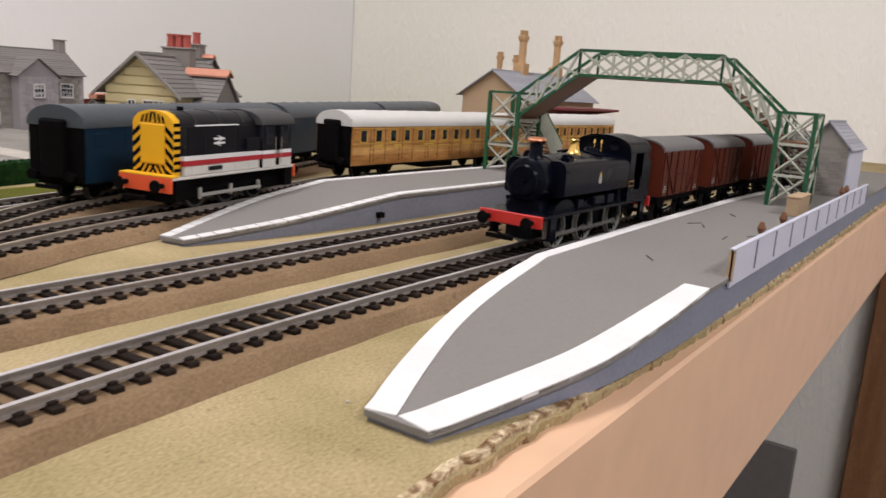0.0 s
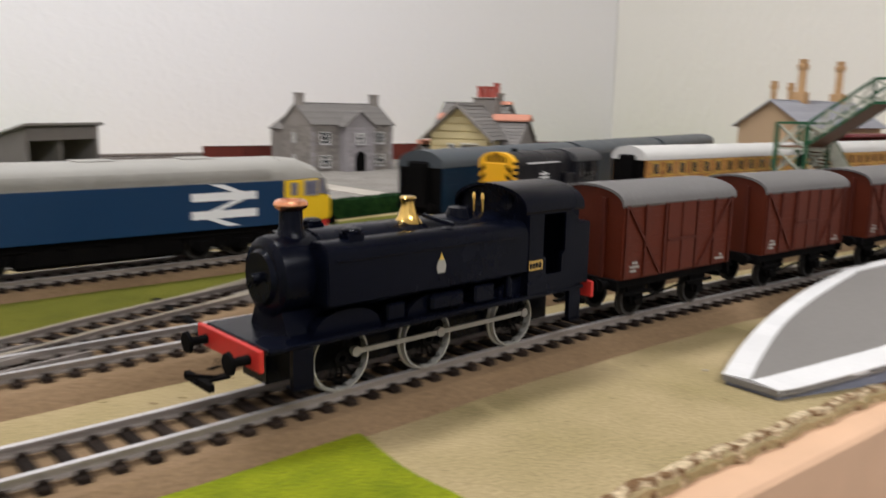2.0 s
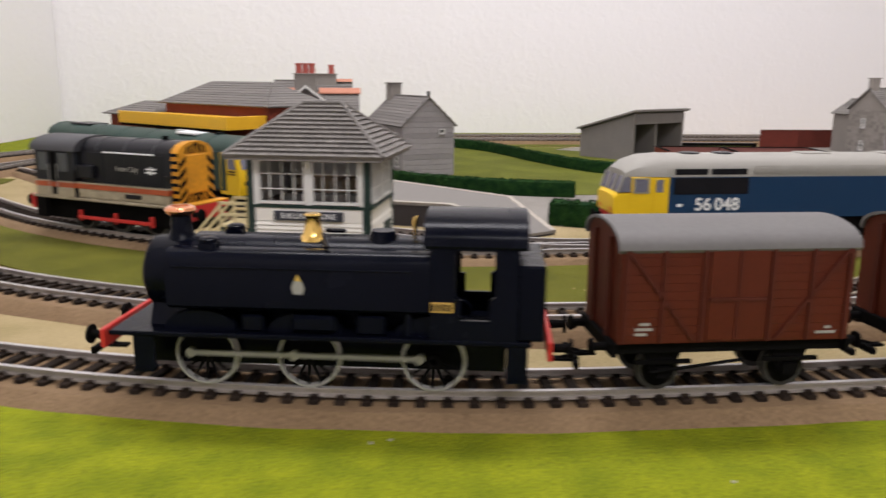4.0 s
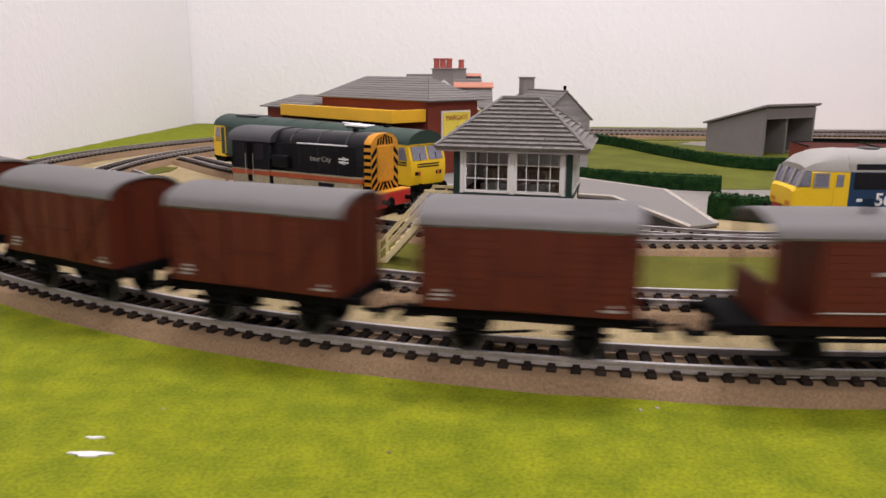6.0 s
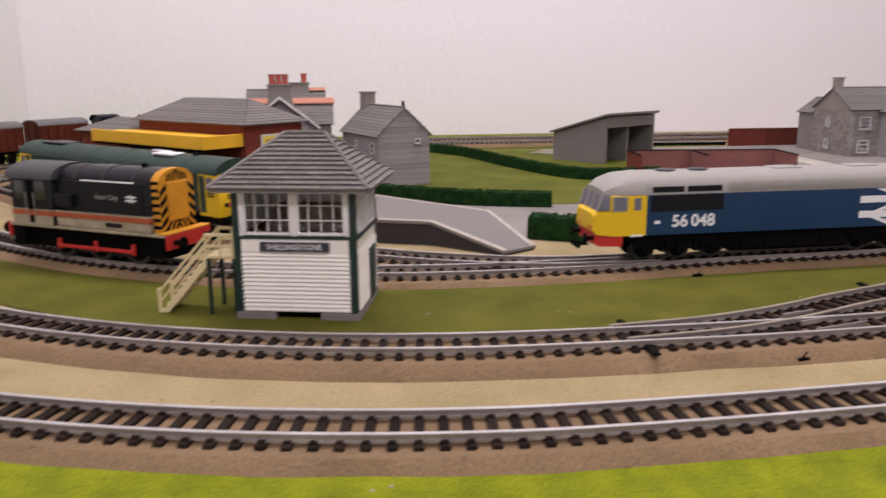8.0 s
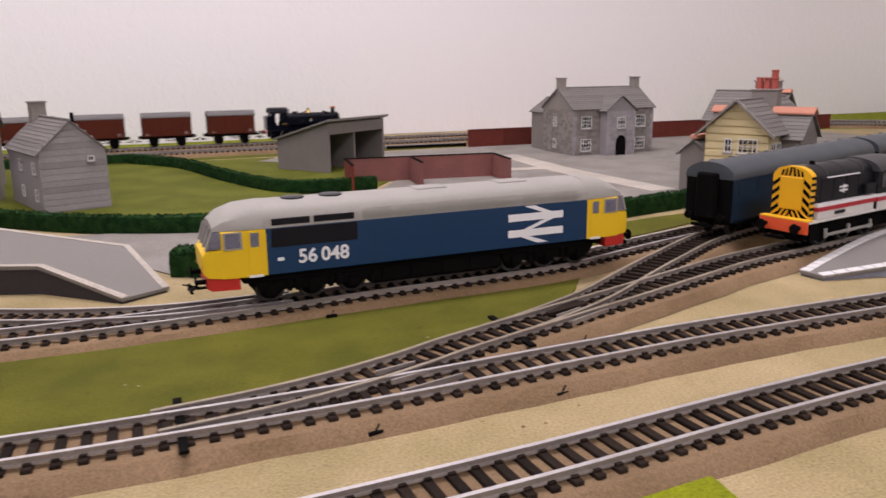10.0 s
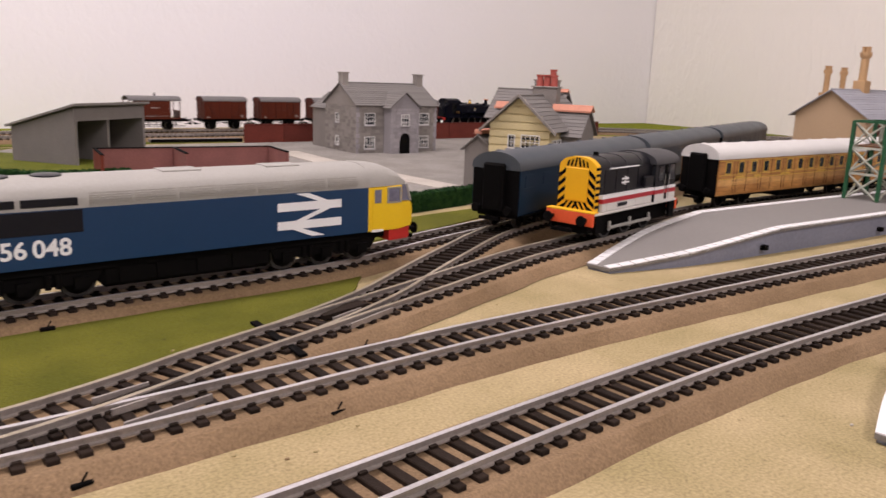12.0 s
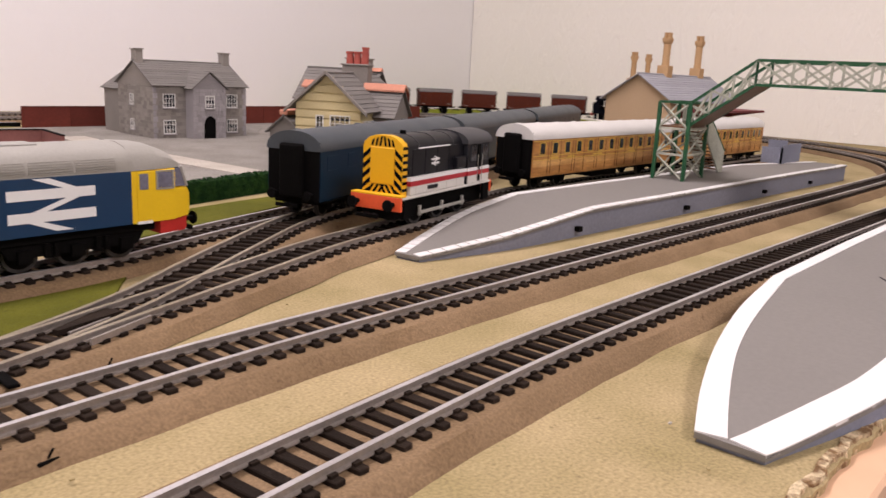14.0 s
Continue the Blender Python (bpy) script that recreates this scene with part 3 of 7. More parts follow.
p1_track = smooth((0.1845, 0.1135), (0.208, 0.1225), (0.235, 0.1308), (0.262, 0.1370), (0.290, 0.1415), (0.330, 0.1445))
p1_inner = smooth((0.1865, 0.1050), (0.208, 0.1135), (0.238, 0.1238), (0.262, 0.1297), (0.288, 0.1340), (0.330, 0.1390))
p1_far = [(0.330, 0.1445), (0.45, 0.1455), (0.62, 0.1445), (0.80, 0.136), (0.93, 0.130), (1.1, 0.129)]
p1_front = smooth((0.1845, 0.0940), (0.200, 0.0895), (0.219, 0.0842), (0.241, 0.0785), (0.262, 0.0757), (0.292, 0.0737), (0.330, 0.0727))
p1_fin = smooth((0.1865, 0.1045), (0.203, 0.1000), (0.222, 0.0950), (0.246, 0.0892), (0.271, 0.0862), (0.300, 0.0840), (0.330, 0.0820))
p1_rest = [(0.62, 0.0725), (0.90, 0.0725), (1.1, 0.0725)]
z1 = ramp(0.19, 0.33)


def evenly(pts, n=24):
    """The same line in n even steps."""
    ln = Line(pts)
    return [(ln.at(ln.length * i / n).x, ln.at(ln.length * i / n).y) for i in range(n + 1)]


platform("near_platform", "long grey card platform with white edging, at the board's front", p1_front + p1_rest + p1_far[:0:-1] + p1_track[::-1],
         [(evenly(p1_track), evenly(p1_inner)), (p1_far, offset_line(p1_far, -0.0056)), (evenly(p1_front), evenly(p1_fin))], z1, 1)
# the island platform
p2_front = xy(catmull([(0.273, 0.300, 0), (0.30, 0.2945, 0), (0.34, 0.288, 0), (0.416, 0.2845, 0)], 0.008)) + [(0.52, 0.2815), (0.61, 0.280), (0.80, 0.2765), (0.90, 0.272), (0.935, 0.273)]
p2_back = xy(catmull([(0.271, 0.3155, 0), (0.31, 0.330, 0), (0.36, 0.345, 0), (0.420, 0.3525, 0)], 0.008)) + [(0.52, 0.352), (0.62, 0.350), (0.80, 0.345), (0.935, 0.310)]
z2 = ramp(0.275, 0.42)
platform("island_platform", "grey card island platform with white slab edging and ramped end", p2_front + p2_back[::-1],
         [(p2_front, offset_line(p2_front, 0.006)), (p2_back, offset_line(p2_back, -0.006))], z2, 1, tile=0.0095)
# the short platform behind the signal box
def z3(x, y):
    k = min(max((0.786 * (y - 0.421) - 0.618 * (x + 0.0905)) / 0.058, 0), 1)
    return 0.003 + (PH - 0.003) * k


p3_front = [(-0.50, 0.78), (-0.40, 0.645), (-0.32, 0.545), (-0.26, 0.500), (-0.200, 0.472), (-0.146, 0.452), (-0.103, 0.413)]
p3_back = [(-0.50, 0.86), (-0.23, 0.86), (-0.217, 0.625), (-0.162, 0.561), (-0.098, 0.489), (-0.078, 0.429)]
platform("short_platform", "short grey card platform with ramp behind the signal box", p3_front + p3_back[::-1],
         [(p3_front, offset_line(p3_front, 0.005)), (p3_back[2:], offset_line(p3_back[2:], -0.004))], z3, 1)


# ---- rolling stock: local x ahead, z from the rail heads ----
def wheel(parent, x, y, r, spokes=0, rim=None, name="wheel"):
    """A wheel set on edge at (x, y): tyre, flange and disc or spokes."""
    s = 1 if y > 0 else -1
    bm = bmesh.new()
    lathe(bm, [(r * 0.84, -0.0010), (r * 0.84, 0.0012), (r * 0.2, 0.0014), (r * 0.2, -0.0012)] if not spokes else [(r * 0.25, -0.0012), (r * 0.25, 0.0014), (r * 0.12, 0.0018), (r * 0.12, -0.0012)], axis="Y", seg=20)
    w = part(name, bm, UNDER, parent, m=pose(x, y, r))
    if spokes:
        me = mesh_of(tube(bmesh.new(), (r * 0.2, 0, 0), (r * 0.95, 0, 0), 0.0005, 0.0004, 6), UNDER, "spoke")
        for i in range(spokes):
            piece("spoke", me, w, pose(0, 0, 0, 0, i * 360 / spokes, 0))
    bm = bmesh.new()
    n = 28
    q0 = 0.945 if spokes else 0.82
    prof = [(r * q0, -0.0013 * s), (r * 1.06, -0.0013 * s), (r * 1.06, -0.0007 * s), (r, -0.0005 * s), (r, 0.0013 * s), (r * q0, 0.0013 * s)]
    rows = [[bm.verts.new((math.cos(i * 2 * math.pi / n) * q, h, math.sin(i * 2 * math.pi / n) * q)) for q, h in prof] for i in range(n)]
    for i in range(n):
        for k in range(6):
            bm.faces.new([rows[i][k], rows[(i + 1) % n][k], rows[(i + 1) % n][(k + 1) % 6], rows[i][(k + 1) % 6]])
    part("tyre", bm, rim or DULL, w, "bright rim of the wheel" if rim else "")
    return w


def buffers(parent, x, z=0.0140, half=0.0115, r=0.0026, shank=0.0045, material=UNDER):
    s = 1 if x > 0 else -1
    for y in (-half, half):
        bm = bmesh.new()
        tube(bm, (x, y, z), (x + s * shank, y, z), 0.0013, 0.0012, 10)
        tube(bm, (x + s * shank, y, z), (x + s * (shank + 0.0009), y, z), r, r * 0.9, 14)
        part("buffer", bm, material, parent)


def coupling(parent, x, z=0.0085):
    s = 1 if x > 0 else -1
    bm = bmesh.new()
    box(bm, min(x, x + s * 0.009), max(x, x + s * 0.009), -0.0014, 0.0014, z - 0.0004, z + 0.0004)
    box(bm, min(x + s * 0.007, x + s * 0.0085), max(x + s * 0.007, x + s * 0.0085), -0.0070, 0.0070, z - 0.0008, z + 0.0012)
    tube(bm, (x + s * 0.002, 0, z), (x + s * 0.0115, 0, z + 0.0028), 0.0005, 0.0004, 6)
    part("coupling", bm, UNDER, parent, "tension-lock coupling")


def arched(half, eave, crown, n=12):
    """The outline of a curved roof, eave to eave."""
    return [(half * math.cos(math.pi * i / n), eave + (crown - eave) * math.sin(math.pi * i / n) ** 0.85) for i in range(n + 1)]


def pannier_engine():
    t = thing("tank_engine", "black six-coupled pannier tank engine with copper-capped chimney", "locomotive")
    part("footplate", cube(-0.062, 0.060, -0.0168, 0.0168, 0.0168, 0.0182, 0.0003), BLACK, t)
    bm = bmesh.new()
    box(bm, -0.055, 0.055, -0.0062, 0.0062, 0.0055, 0.0170)
    box(bm, -0.030, 0.030, -0.0045, 0.0045, 0.018, 0.026)
    for x in (0.034, 0.003, -0.034):
        for y in (-0.0132, 0.0095):
            prism(bm, [(x + 0.0108 * math.cos(a), 0.0182 + 0.0058 * math.sin(a)) for a in [i * math.pi / 8 for i in range(9)]], y, y + 0.0037, "Y")
    part("frame", bm, BLACK, t)
    for s in (-1, 1):
        for x in (0.05, -0.058):
            bm = bmesh.new()
            box(bm, x - 0.003, x + 0.003, s * 0.0155 - 0.0008, s * 0.0155 + 0.0008, 0.006, 0.0168)
            box(bm, x - 0.003, x + 0.003, s * 0.0150 - 0.002, s * 0.0150 + 0.002, 0.006, 0.0068)
            part("step", bm, BLACK, t)
    part("smokebox", lathe(bmesh.new(), [(0.0072, 0.0522), (0.0092, 0.0520), (0.0106, 0.0509), (0.0109, 0.0497), (0.0109, 0.036)], (0, 0, 0.0325), 28, "X"), BLACK, t)
    bm = lathe(bmesh.new(), [(0.0012, 0.0552), (0.0016, 0.0532), (0.0068, 0.0533), (0.0078, 0.0519)], (0, 0, 0.0325), 20, "X")
    tube(bm, (0.0543, -0.003, 0.030), (0.0543, 0.0005, 0.0332), 0.0004)
    part("smokebox_door", bm, BLACK, t)
    prism_bm = prism(bmesh.new(), [(-0.0095, 0.0182), (0.0095, 0.0182), (0.0060, 0.026), (-0.0060, 0.026)], 0.036, 0.0505)
    part("saddle", prism_bm, BLACK, t)
    part("boiler", lathe(bmesh.new(), [(0.0104, 0.038), (0.0104, -0.034)], (0, 0, 0.0335), 28, "X"), BLACK, t)
    for s in (-1, 1):
        prof = [(0.0075, 0.0252), (0.0152, 0.0252), (0.0163, 0.0262), (0.0163, 0.0378), (0.0158, 0.0398), (0.0145, 0.0415), (0.0120, 0.0424), (0.0075, 0.0420)]
        bm = prism(bmesh.new(), [(y * s, z) for y, z in prof], -0.0335, 0.0425)
        bmesh.ops.bevel(bm, geom=[e for e in bm.edges if abs(e.verts[0].co.x - e.verts[1].co.x) < 1e-5], offset=0.0004, segments=2, affect="EDGES")
        part("pannier_tank", bm, BLACK, t)
        part("handrail", tube(bmesh.new(), (-0.028, s * 0.0168, 0.0378), (0.040, s * 0.0168, 0.0378), 0.0003, seg=6), BLACK, t)
        em = part("emblem", prism(bmesh.new(), [(-0.0002, 0.0343), (0.0020, 0.0343), (0.0027, 0.0322), (0.0022, 0.0304), (-0.0004, 0.0304), (-0.0009, 0.0322)], s * 0.0163, s * 0.01655, "Y", pose(0.003, 0, 0)), LROOF, t, "small pale crest")
        part("emblem_top", prism(bmesh.new(), [(0.0001, 0.0343), (0.0017, 0.0343), (0.0009, 0.0362)], s * 0.0163, s * 0.01660, "Y", pose(0.003, 0, 0)), GOLD, em)
        part("feed_pipe", tube(bmesh.new(), (-0.0005, s * 0.0030, 0.0452), (-0.0040, s * 0.0128, 0.0432), 0.0007, seg=8), BLACK, t)
        part("sandbox", cube(0.0150, 0.0215, *sorted((s * 0.0095, s * 0.0140)), 0.0182, 0.0232, 0.0005), BLACK, t)
        part("brake_gear", cube(-0.0205, -0.0120, *sorted((s * 0.0095, s * 0.0145)), 0.0182, 0.0240, 0.0006), BLACK, t)
        part("injector", tube(bmesh.new(), (-0.027, s * 0.0138, 0.0185), (-0.027, s * 0.0138, 0.0252), 0.0014, 0.0009, 10), BLACK, t)
        part("number_plate", cube(-0.040, -0.0335, min(s * 0.0160, s * 0.0168), max(s * 0.0160, s * 0.0168), 0.0262, 0.0293, 0.0001), BRASS, t, "small brass cabside plate")
        bars = bmesh.new()
        for i in range(4):
            box(bars, -0.0392 + i * 0.0015, -0.0383 + i * 0.0015, min(s * 0.0168, s * 0.0170), max(s * 0.0168, s * 0.0170), 0.0268, 0.0287)
        part("plate_marks", bars, BLACK, t)
        part("toolbox", cube(-0.0065, 0.0065, min(s * 0.0118, s * 0.0158), max(s * 0.0118, s * 0.0158), 0.0190, 0.0238, 0.0009), BLACK, t)
    bm = lathe(bmesh.new(), [(0.0052, 0.0415), (0.0040, 0.0432), (0.0032, 0.0452), (0.0031, 0.0498)], (0.0432, 0, 0), 20)
    ch = part("chimney", bm, BLACK, t)
    part("chimney_cap", lathe(bmesh.new(), [(0.0031, 0.0495), (0.0042, 0.0502), (0.0047, 0.0511), (0.0044, 0.0519), (0.0035, 0.0524), (0.0027, 0.0524), (0.0025, 0.0508)], (0.0432, 0, 0), 20), COPPER, ch, "polished copper chimney cap")
    part("dome", lathe(bmesh.new(), [(0.0047, 0.0430), (0.0038, 0.0437), (0.0030, 0.0450), (0.0023, 0.0476), (0.0021, 0.0494), (0.0026, 0.0504), (0.0021, 0.0509)], (0.003, 0, 0), 20), BRASS, t, "polished brass dome")
    for x, y in ((0.030, -0.0105), (0.031, 0.0105)):
        fc = part("filler_cap", cube(x - 0.0026, x + 0.0026, y - 0.0026, y + 0.0026, 0.0415, 0.0440, 0.0004), BLACK, t)
        part("lid", lathe(bmesh.new(), [(0.0028, 0.0440), (0.0028, 0.0447), (0.0020, 0.0452)], (x, y, 0), 14), BLACK, fc)
    # cab with side openings, spectacle plate, roof and bunker
    side = [(-0.0580, 0.0182), (-0.0335, 0.0182), (-0.0335, 0.0455), (-0.0405, 0.0455), (-0.0405, 0.0300), (-0.0420, 0.0300), (-0.0420, 0.0240), (-0.0500, 0.0240), (-0.0500, 0.0300), (-0.0515, 0.0310), (-0.0515, 0.0455), (-0.0580, 0.0455)]
    bm = bmesh.new()
    for y in (-0.0164, 0.0152):
        prism(bm, side, y, y + 0.0012, "Y")
        box(bm, -0.0580, -0.0335, y, y + 0.0012, 0.0440, 0.0458)
    prism(bm, [(-0.0152, 0.0182), (0.0152, 0.0182)] + arched(0.0152, 0.0458, 0.0520), -0.0348, -0.0336)
    prism(bm, [(-0.0152, 0.0182), (0.0152, 0.0182)] + arched(0.0152, 0.0458, 0.0520), -0.0580, -0.0568)
    part("cab", bm, BLACK, t)
    ro = arched(0.0168, 0.0452, 0.0532, 16)
    part("cab_roof", prism(bmesh.new(), ro + [(y * 0.97, z - 0.0009) for y, z in ro[::-1]], -0.0605, -0.0315), BLACK, t)
    part("bunker", cube(-0.0655, -0.0578, -0.0160, 0.0160, 0.0182, 0.0400, 0.0006), BLACK, t)
    for y in (-0.004, 0.004):
        part("cab_window", lathe(bmesh.new(), [(0.0022, -0.0333), (0.0026, -0.0331), (0.0026, -0.0337)], (0, y * 1.6, 0.0475), 16, "X"), BLACK, t, "round spectacle window")
    for y in (-0.003, 0.001):
        part("whistle", lathe(bmesh.new(), [(0.0004, 0.0440), (0.0004, 0.0478), (0.0007, 0.0480), (0.0007, 0.0494), (0.0003, 0.0502)], (-0.0275, y, 0), 8), BRASS, t, "small brass whistle")
    part("safety_valve_cover", lathe(bmesh.new(), [(0.0048, 0.0425), (0.0040, 0.0450), (0.0036, 0.0462)], (-0.018, 0, 0), 16), BLACK, t)
    for x, s in ((0.0612, 1), (-0.0665, -1)):
        part("buffer_beam", cube(min(x, x + s * 0.0014), max(x, x + s * 0.0014), -0.0168, 0.0168, 0.0128, 0.0185, 0.0003), RED, t, "bright red buffer beam")
        buffers(t, x + s * 0.0014, 0.0152, 0.0115, 0.0030, 0.005)
        coupling(t, x + s * 0.0014, 0.0080)
    wheels = []
    for x in (0.034, 0.003, -0.034):
        for s in (-1, 1):
            w = wheel(t, x, s * 0.0086, 0.0092, 14, STEEL)
            part("crank_pin", tube(bmesh.new(), (0.0042, s * 0.0008, 0), (0.0042, s * 0.0030, 0), 0.0009, seg=8), STEEL, w)
            wheels.append(w)
    rods = []
    for s in (-1, 1):
        bm = cube(-0.034, 0.034, -0.0004, 0.0004, -0.0007, 0.0007)
        for x in (-0.034, 0.003, 0.034):
            lathe(bm, [(0.0015, -0.0006), (0.0015, 0.0006)], (x, 0, 0), 14, "Y")
        rods.append(part("coupling_rod", bm, RODS, t, "bright steel coupling rod", pose(0.0042, s * 0.0112, 0.0092)))
    return t, wheels, rods


def planks(parent, x0, x1, y, z0, z1, n, s, proud=0.0002):
    """Horizontal boards on a side, with fine joints."""
    h = (z1 - z0) / n
    for i in range(n):
        part("plank", box(bmesh.new(), x0, x1, min(y, y + s * proud), max(y, y + s * proud), z0 + i * h + 0.00004, z0 + (i + 1) * h - 0.00004), BAUX, parent)


def goods_van():
    t = thing("goods_van", "bauxite-brown four-wheel covered van with grey curved roof", "wagon", group="vans of the moving goods train")
    L = 0.0345
    bm = bmesh.new()
    box(bm, -L, L, -0.0160, 0.0160, 0.0165, 0.0445)
    prism(bm, [(-0.0160, 0.0445), (0.0160, 0.0445)] + arched(0.0158, 0.0446, 0.0498)[1:-1], -L, L)
    part("body", bm, BAUX, t)
    for s in (-1, 1):
        planks(t, -L, L, s * 0.0160, 0.0167, 0.0443, 11, s)
    ro = arched(0.0171, 0.0440, 0.0508, 16)
    part("roof", prism(bmesh.new(), ro + [(y * 0.96, z - 0.0009) for y, z in ro[::-1]], -L - 0.0012, L + 0.0012), VROOF, t, "grey curved van roof")
    for s in (-1, 1):
        y0, y1 = sorted((s * 0.0161, s * 0.0170))
        d = part("door", cube(-0.0088, 0.0088, *sorted((s * 0.0161, s * 0.0168)), 0.0172, 0.0436, 0.0002), BAUX, t)
        bm = box(bmesh.new(), -0.0004, 0.0004, *sorted((s * 0.0167, s * 0.0172)), 0.0172, 0.0436)
        box(bm, -0.0085, 0.0085, *sorted((s * 0.0167, s * 0.0173)), 0.0290, 0.0300)
        part("door_bar", bm, BAUXD, d)
        for x in (-0.0335, -0.0225, -0.0105, 0.0098, 0.0215, 0.0325):
            part("stanchion", box(bmesh.new(), x, x + 0.0011, y0, y1, 0.0168, 0.0442), BAUXD, t)
        for a, b in ((-0.0330, -0.0115), (0.0330, 0.0115)):
            w = 0.0008 if a < b else -0.0008
            part("diagonal_strap", prism(bmesh.new(), [(a, 0.0436), (a + w * 1.6, 0.0436), (b, 0.0172), (b - w * 1.6, 0.0172)], y0, y1, "Y"), BAUXD, t)
        for x, z, w in ((-0.0305, 0.0185, 0.0060), (-0.0290, 0.0200, 0.0018), (0.0245, 0.0205, 0.0052), (0.0262, 0.0190, 0.0035), (0.0255, 0.0220, 0.0030)):
            part("lettering", box(bmesh.new(), x, x + w, *sorted((s * 0.0161, s * 0.0165)), z, z + 0.0008), LROOF, t, "tiny white running marks")
        part("solebar", cube(-L, L, *sorted((s * 0.0122, s * 0.0140)), 0.0128, 0.0166, 0.0002), UNDER, t)
        for x in (-0.0195, 0.0195):
            bm = prism(bmesh.new(), [(x - 0.006, 0.0130), (x + 0.006, 0.0130), (x + 0.0026, 0.0048), (x - 0.0026, 0.0048)], *sorted((s * 0.0112, s * 0.0122)), "Y")
            box(bm, x - 0.0022, x + 0.0022, *sorted((s * 0.0118, s * 0.0138)), 0.0050, 0.0082)
            box(bm, x - 0.0085, x + 0.0085, *sorted((s * 0.0124, s * 0.0134)), 0.0092, 0.0104)
            part("axle_guard", bm, UNDER, t)
            wheel(t, x, s * 0.0086, 0.0063)
        part("brake_lever", tube(bmesh.new(), (-0.004, s * 0.0146, 0.0105), (0.024, s * 0.0146, 0.0072), 0.0005, seg=6), UNDER, t)
    part("underframe", cube(-L, L, -0.0122, 0.0122, 0.0140, 0.0164), UNDER, t)
    for s in (-1, 1):
        x = s * L
        for y in (-0.0075, 0.0075):
            part("end_stanchion", box(bmesh.new(), *sorted((x, x + s * 0.0011)), y - 0.0008, y + 0.0008, 0.0165, 0.0462), BAUXD, t)
        part("headstock", cube(*sorted((x, x + s * 0.0016)), -0.0160, 0.0160, 0.0125, 0.0166, 0.0002), UNDER, t)
        buffers(t, x + s * 0.0016, 0.0146, 0.0115, 0.0026, 0.0042)
        coupling(t, x + s * 0.0014)
    return t


def brake_van():
    t = thing("brake_van", "bauxite-brown goods brake van with open verandas and grey roof", "wagon")
    L = 0.0475
    part("underframe", cube(-L, L, -0.0150, 0.0150, 0.0130, 0.0166, 0.0003), UNDER, t)
    bm = box(bmesh.new(), -0.0230, 0.0230, -0.0160, 0.0160, 0.0166, 0.0440)
    prism(bm, [(-0.0160, 0.0440), (0.0160, 0.0440)] + arched(0.0158, 0.0441, 0.0490)[1:-1], -0.0230, 0.0230)
    cabin = part("cabin", bm, BAUX, t)
    for s in (-1, 1):
        planks(cabin, -0.0230, 0.0230, s * 0.0160, 0.0168, 0.0438, 11, s)
    ro = arched(0.0172, 0.0440, 0.0502, 16)
    part("roof", prism(bmesh.new(), ro + [(y * 0.96, z - 0.0009) for y, z in ro[::-1]], -0.0385, 0.0385), VROOF, t, "grey curved roof over the verandas")
    for s in (-1, 1):
        part("veranda", cube(*sorted((s * 0.0230, s * 0.0375)), -0.0158, 0.0158, 0.0166, 0.0178), BAUX, t)
        part("veranda_screen", cube(*sorted((s * 0.0363, s * 0.0375)), -0.0158, 0.0158, 0.0178, 0.0290, 0.0002), BAUX, t)
        for y in (-0.0155, 0.0155):
            part("post", box(bmesh.new(), *sorted((s * 0.0364, s * 0.0374)), y - 0.0006, y + 0.0006, 0.0178, 0.0442), BAUX, t)
        part("headstock", cube(*sorted((s * L, s * (L + 0.0016))), -0.0160, 0.0160, 0.0125, 0.0166, 0.0002), UNDER, t)
        buffers(t, s * (L + 0.0016), 0.0146, 0.0115, 0.0028, 0.0042)
        coupling(t, s * (L + 0.0014))
        y0, y1 = sorted((s * 0.0165, s * 0.0172))
        part("handrail", tube(bmesh.new(), (-0.022, s * 0.0168, 0.0210), (0.022, s * 0.0168, 0.0210), 0.0003, seg=6), LROOF, t, "pale handrail")
        part("footboard", cube(-0.0440, 0.0440, *sorted((s * 0.0150, s * 0.0176)), 0.0060, 0.0068, 0.0002), UNDER, t)
        part("footboard", cube(-0.0380, 0.0380, *sorted((s * 0.0150, s * 0.0172)), 0.0118, 0.0126, 0.0002), UNDER, t)
        for x in (-0.03, -0.01, 0.01, 0.03):
            part("hanger", box(bmesh.new(), x - 0.0006, x + 0.0006, *sorted((s * 0.0150, s * 0.0158)), 0.006, 0.014), UNDER, t)
        bars = bmesh.new()
        box(bars, -0.006, 0.006, *sorted((s * 0.0161, s * 0.0165)), 0.0325, 0.0337)
        part("lettering", bars, LROOF, t, "small pale running mark")
        for x in (-0.0215, 0.0215):
            part("axle_box", cube(x - 0.0028, x + 0.0028, *sorted((s * 0.0112, s * 0.0134)), 0.0046, 0.0130, 0.0003), UNDER, t)
            wheel(t, x, s * 0.0086, 0.0063)
    part("stove_chimney", tube(bmesh.new(), (0.006, 0.006, 0.047), (0.006, 0.006, 0.0545), 0.0010, 0.0012, 10), UNDER, t)
    return t


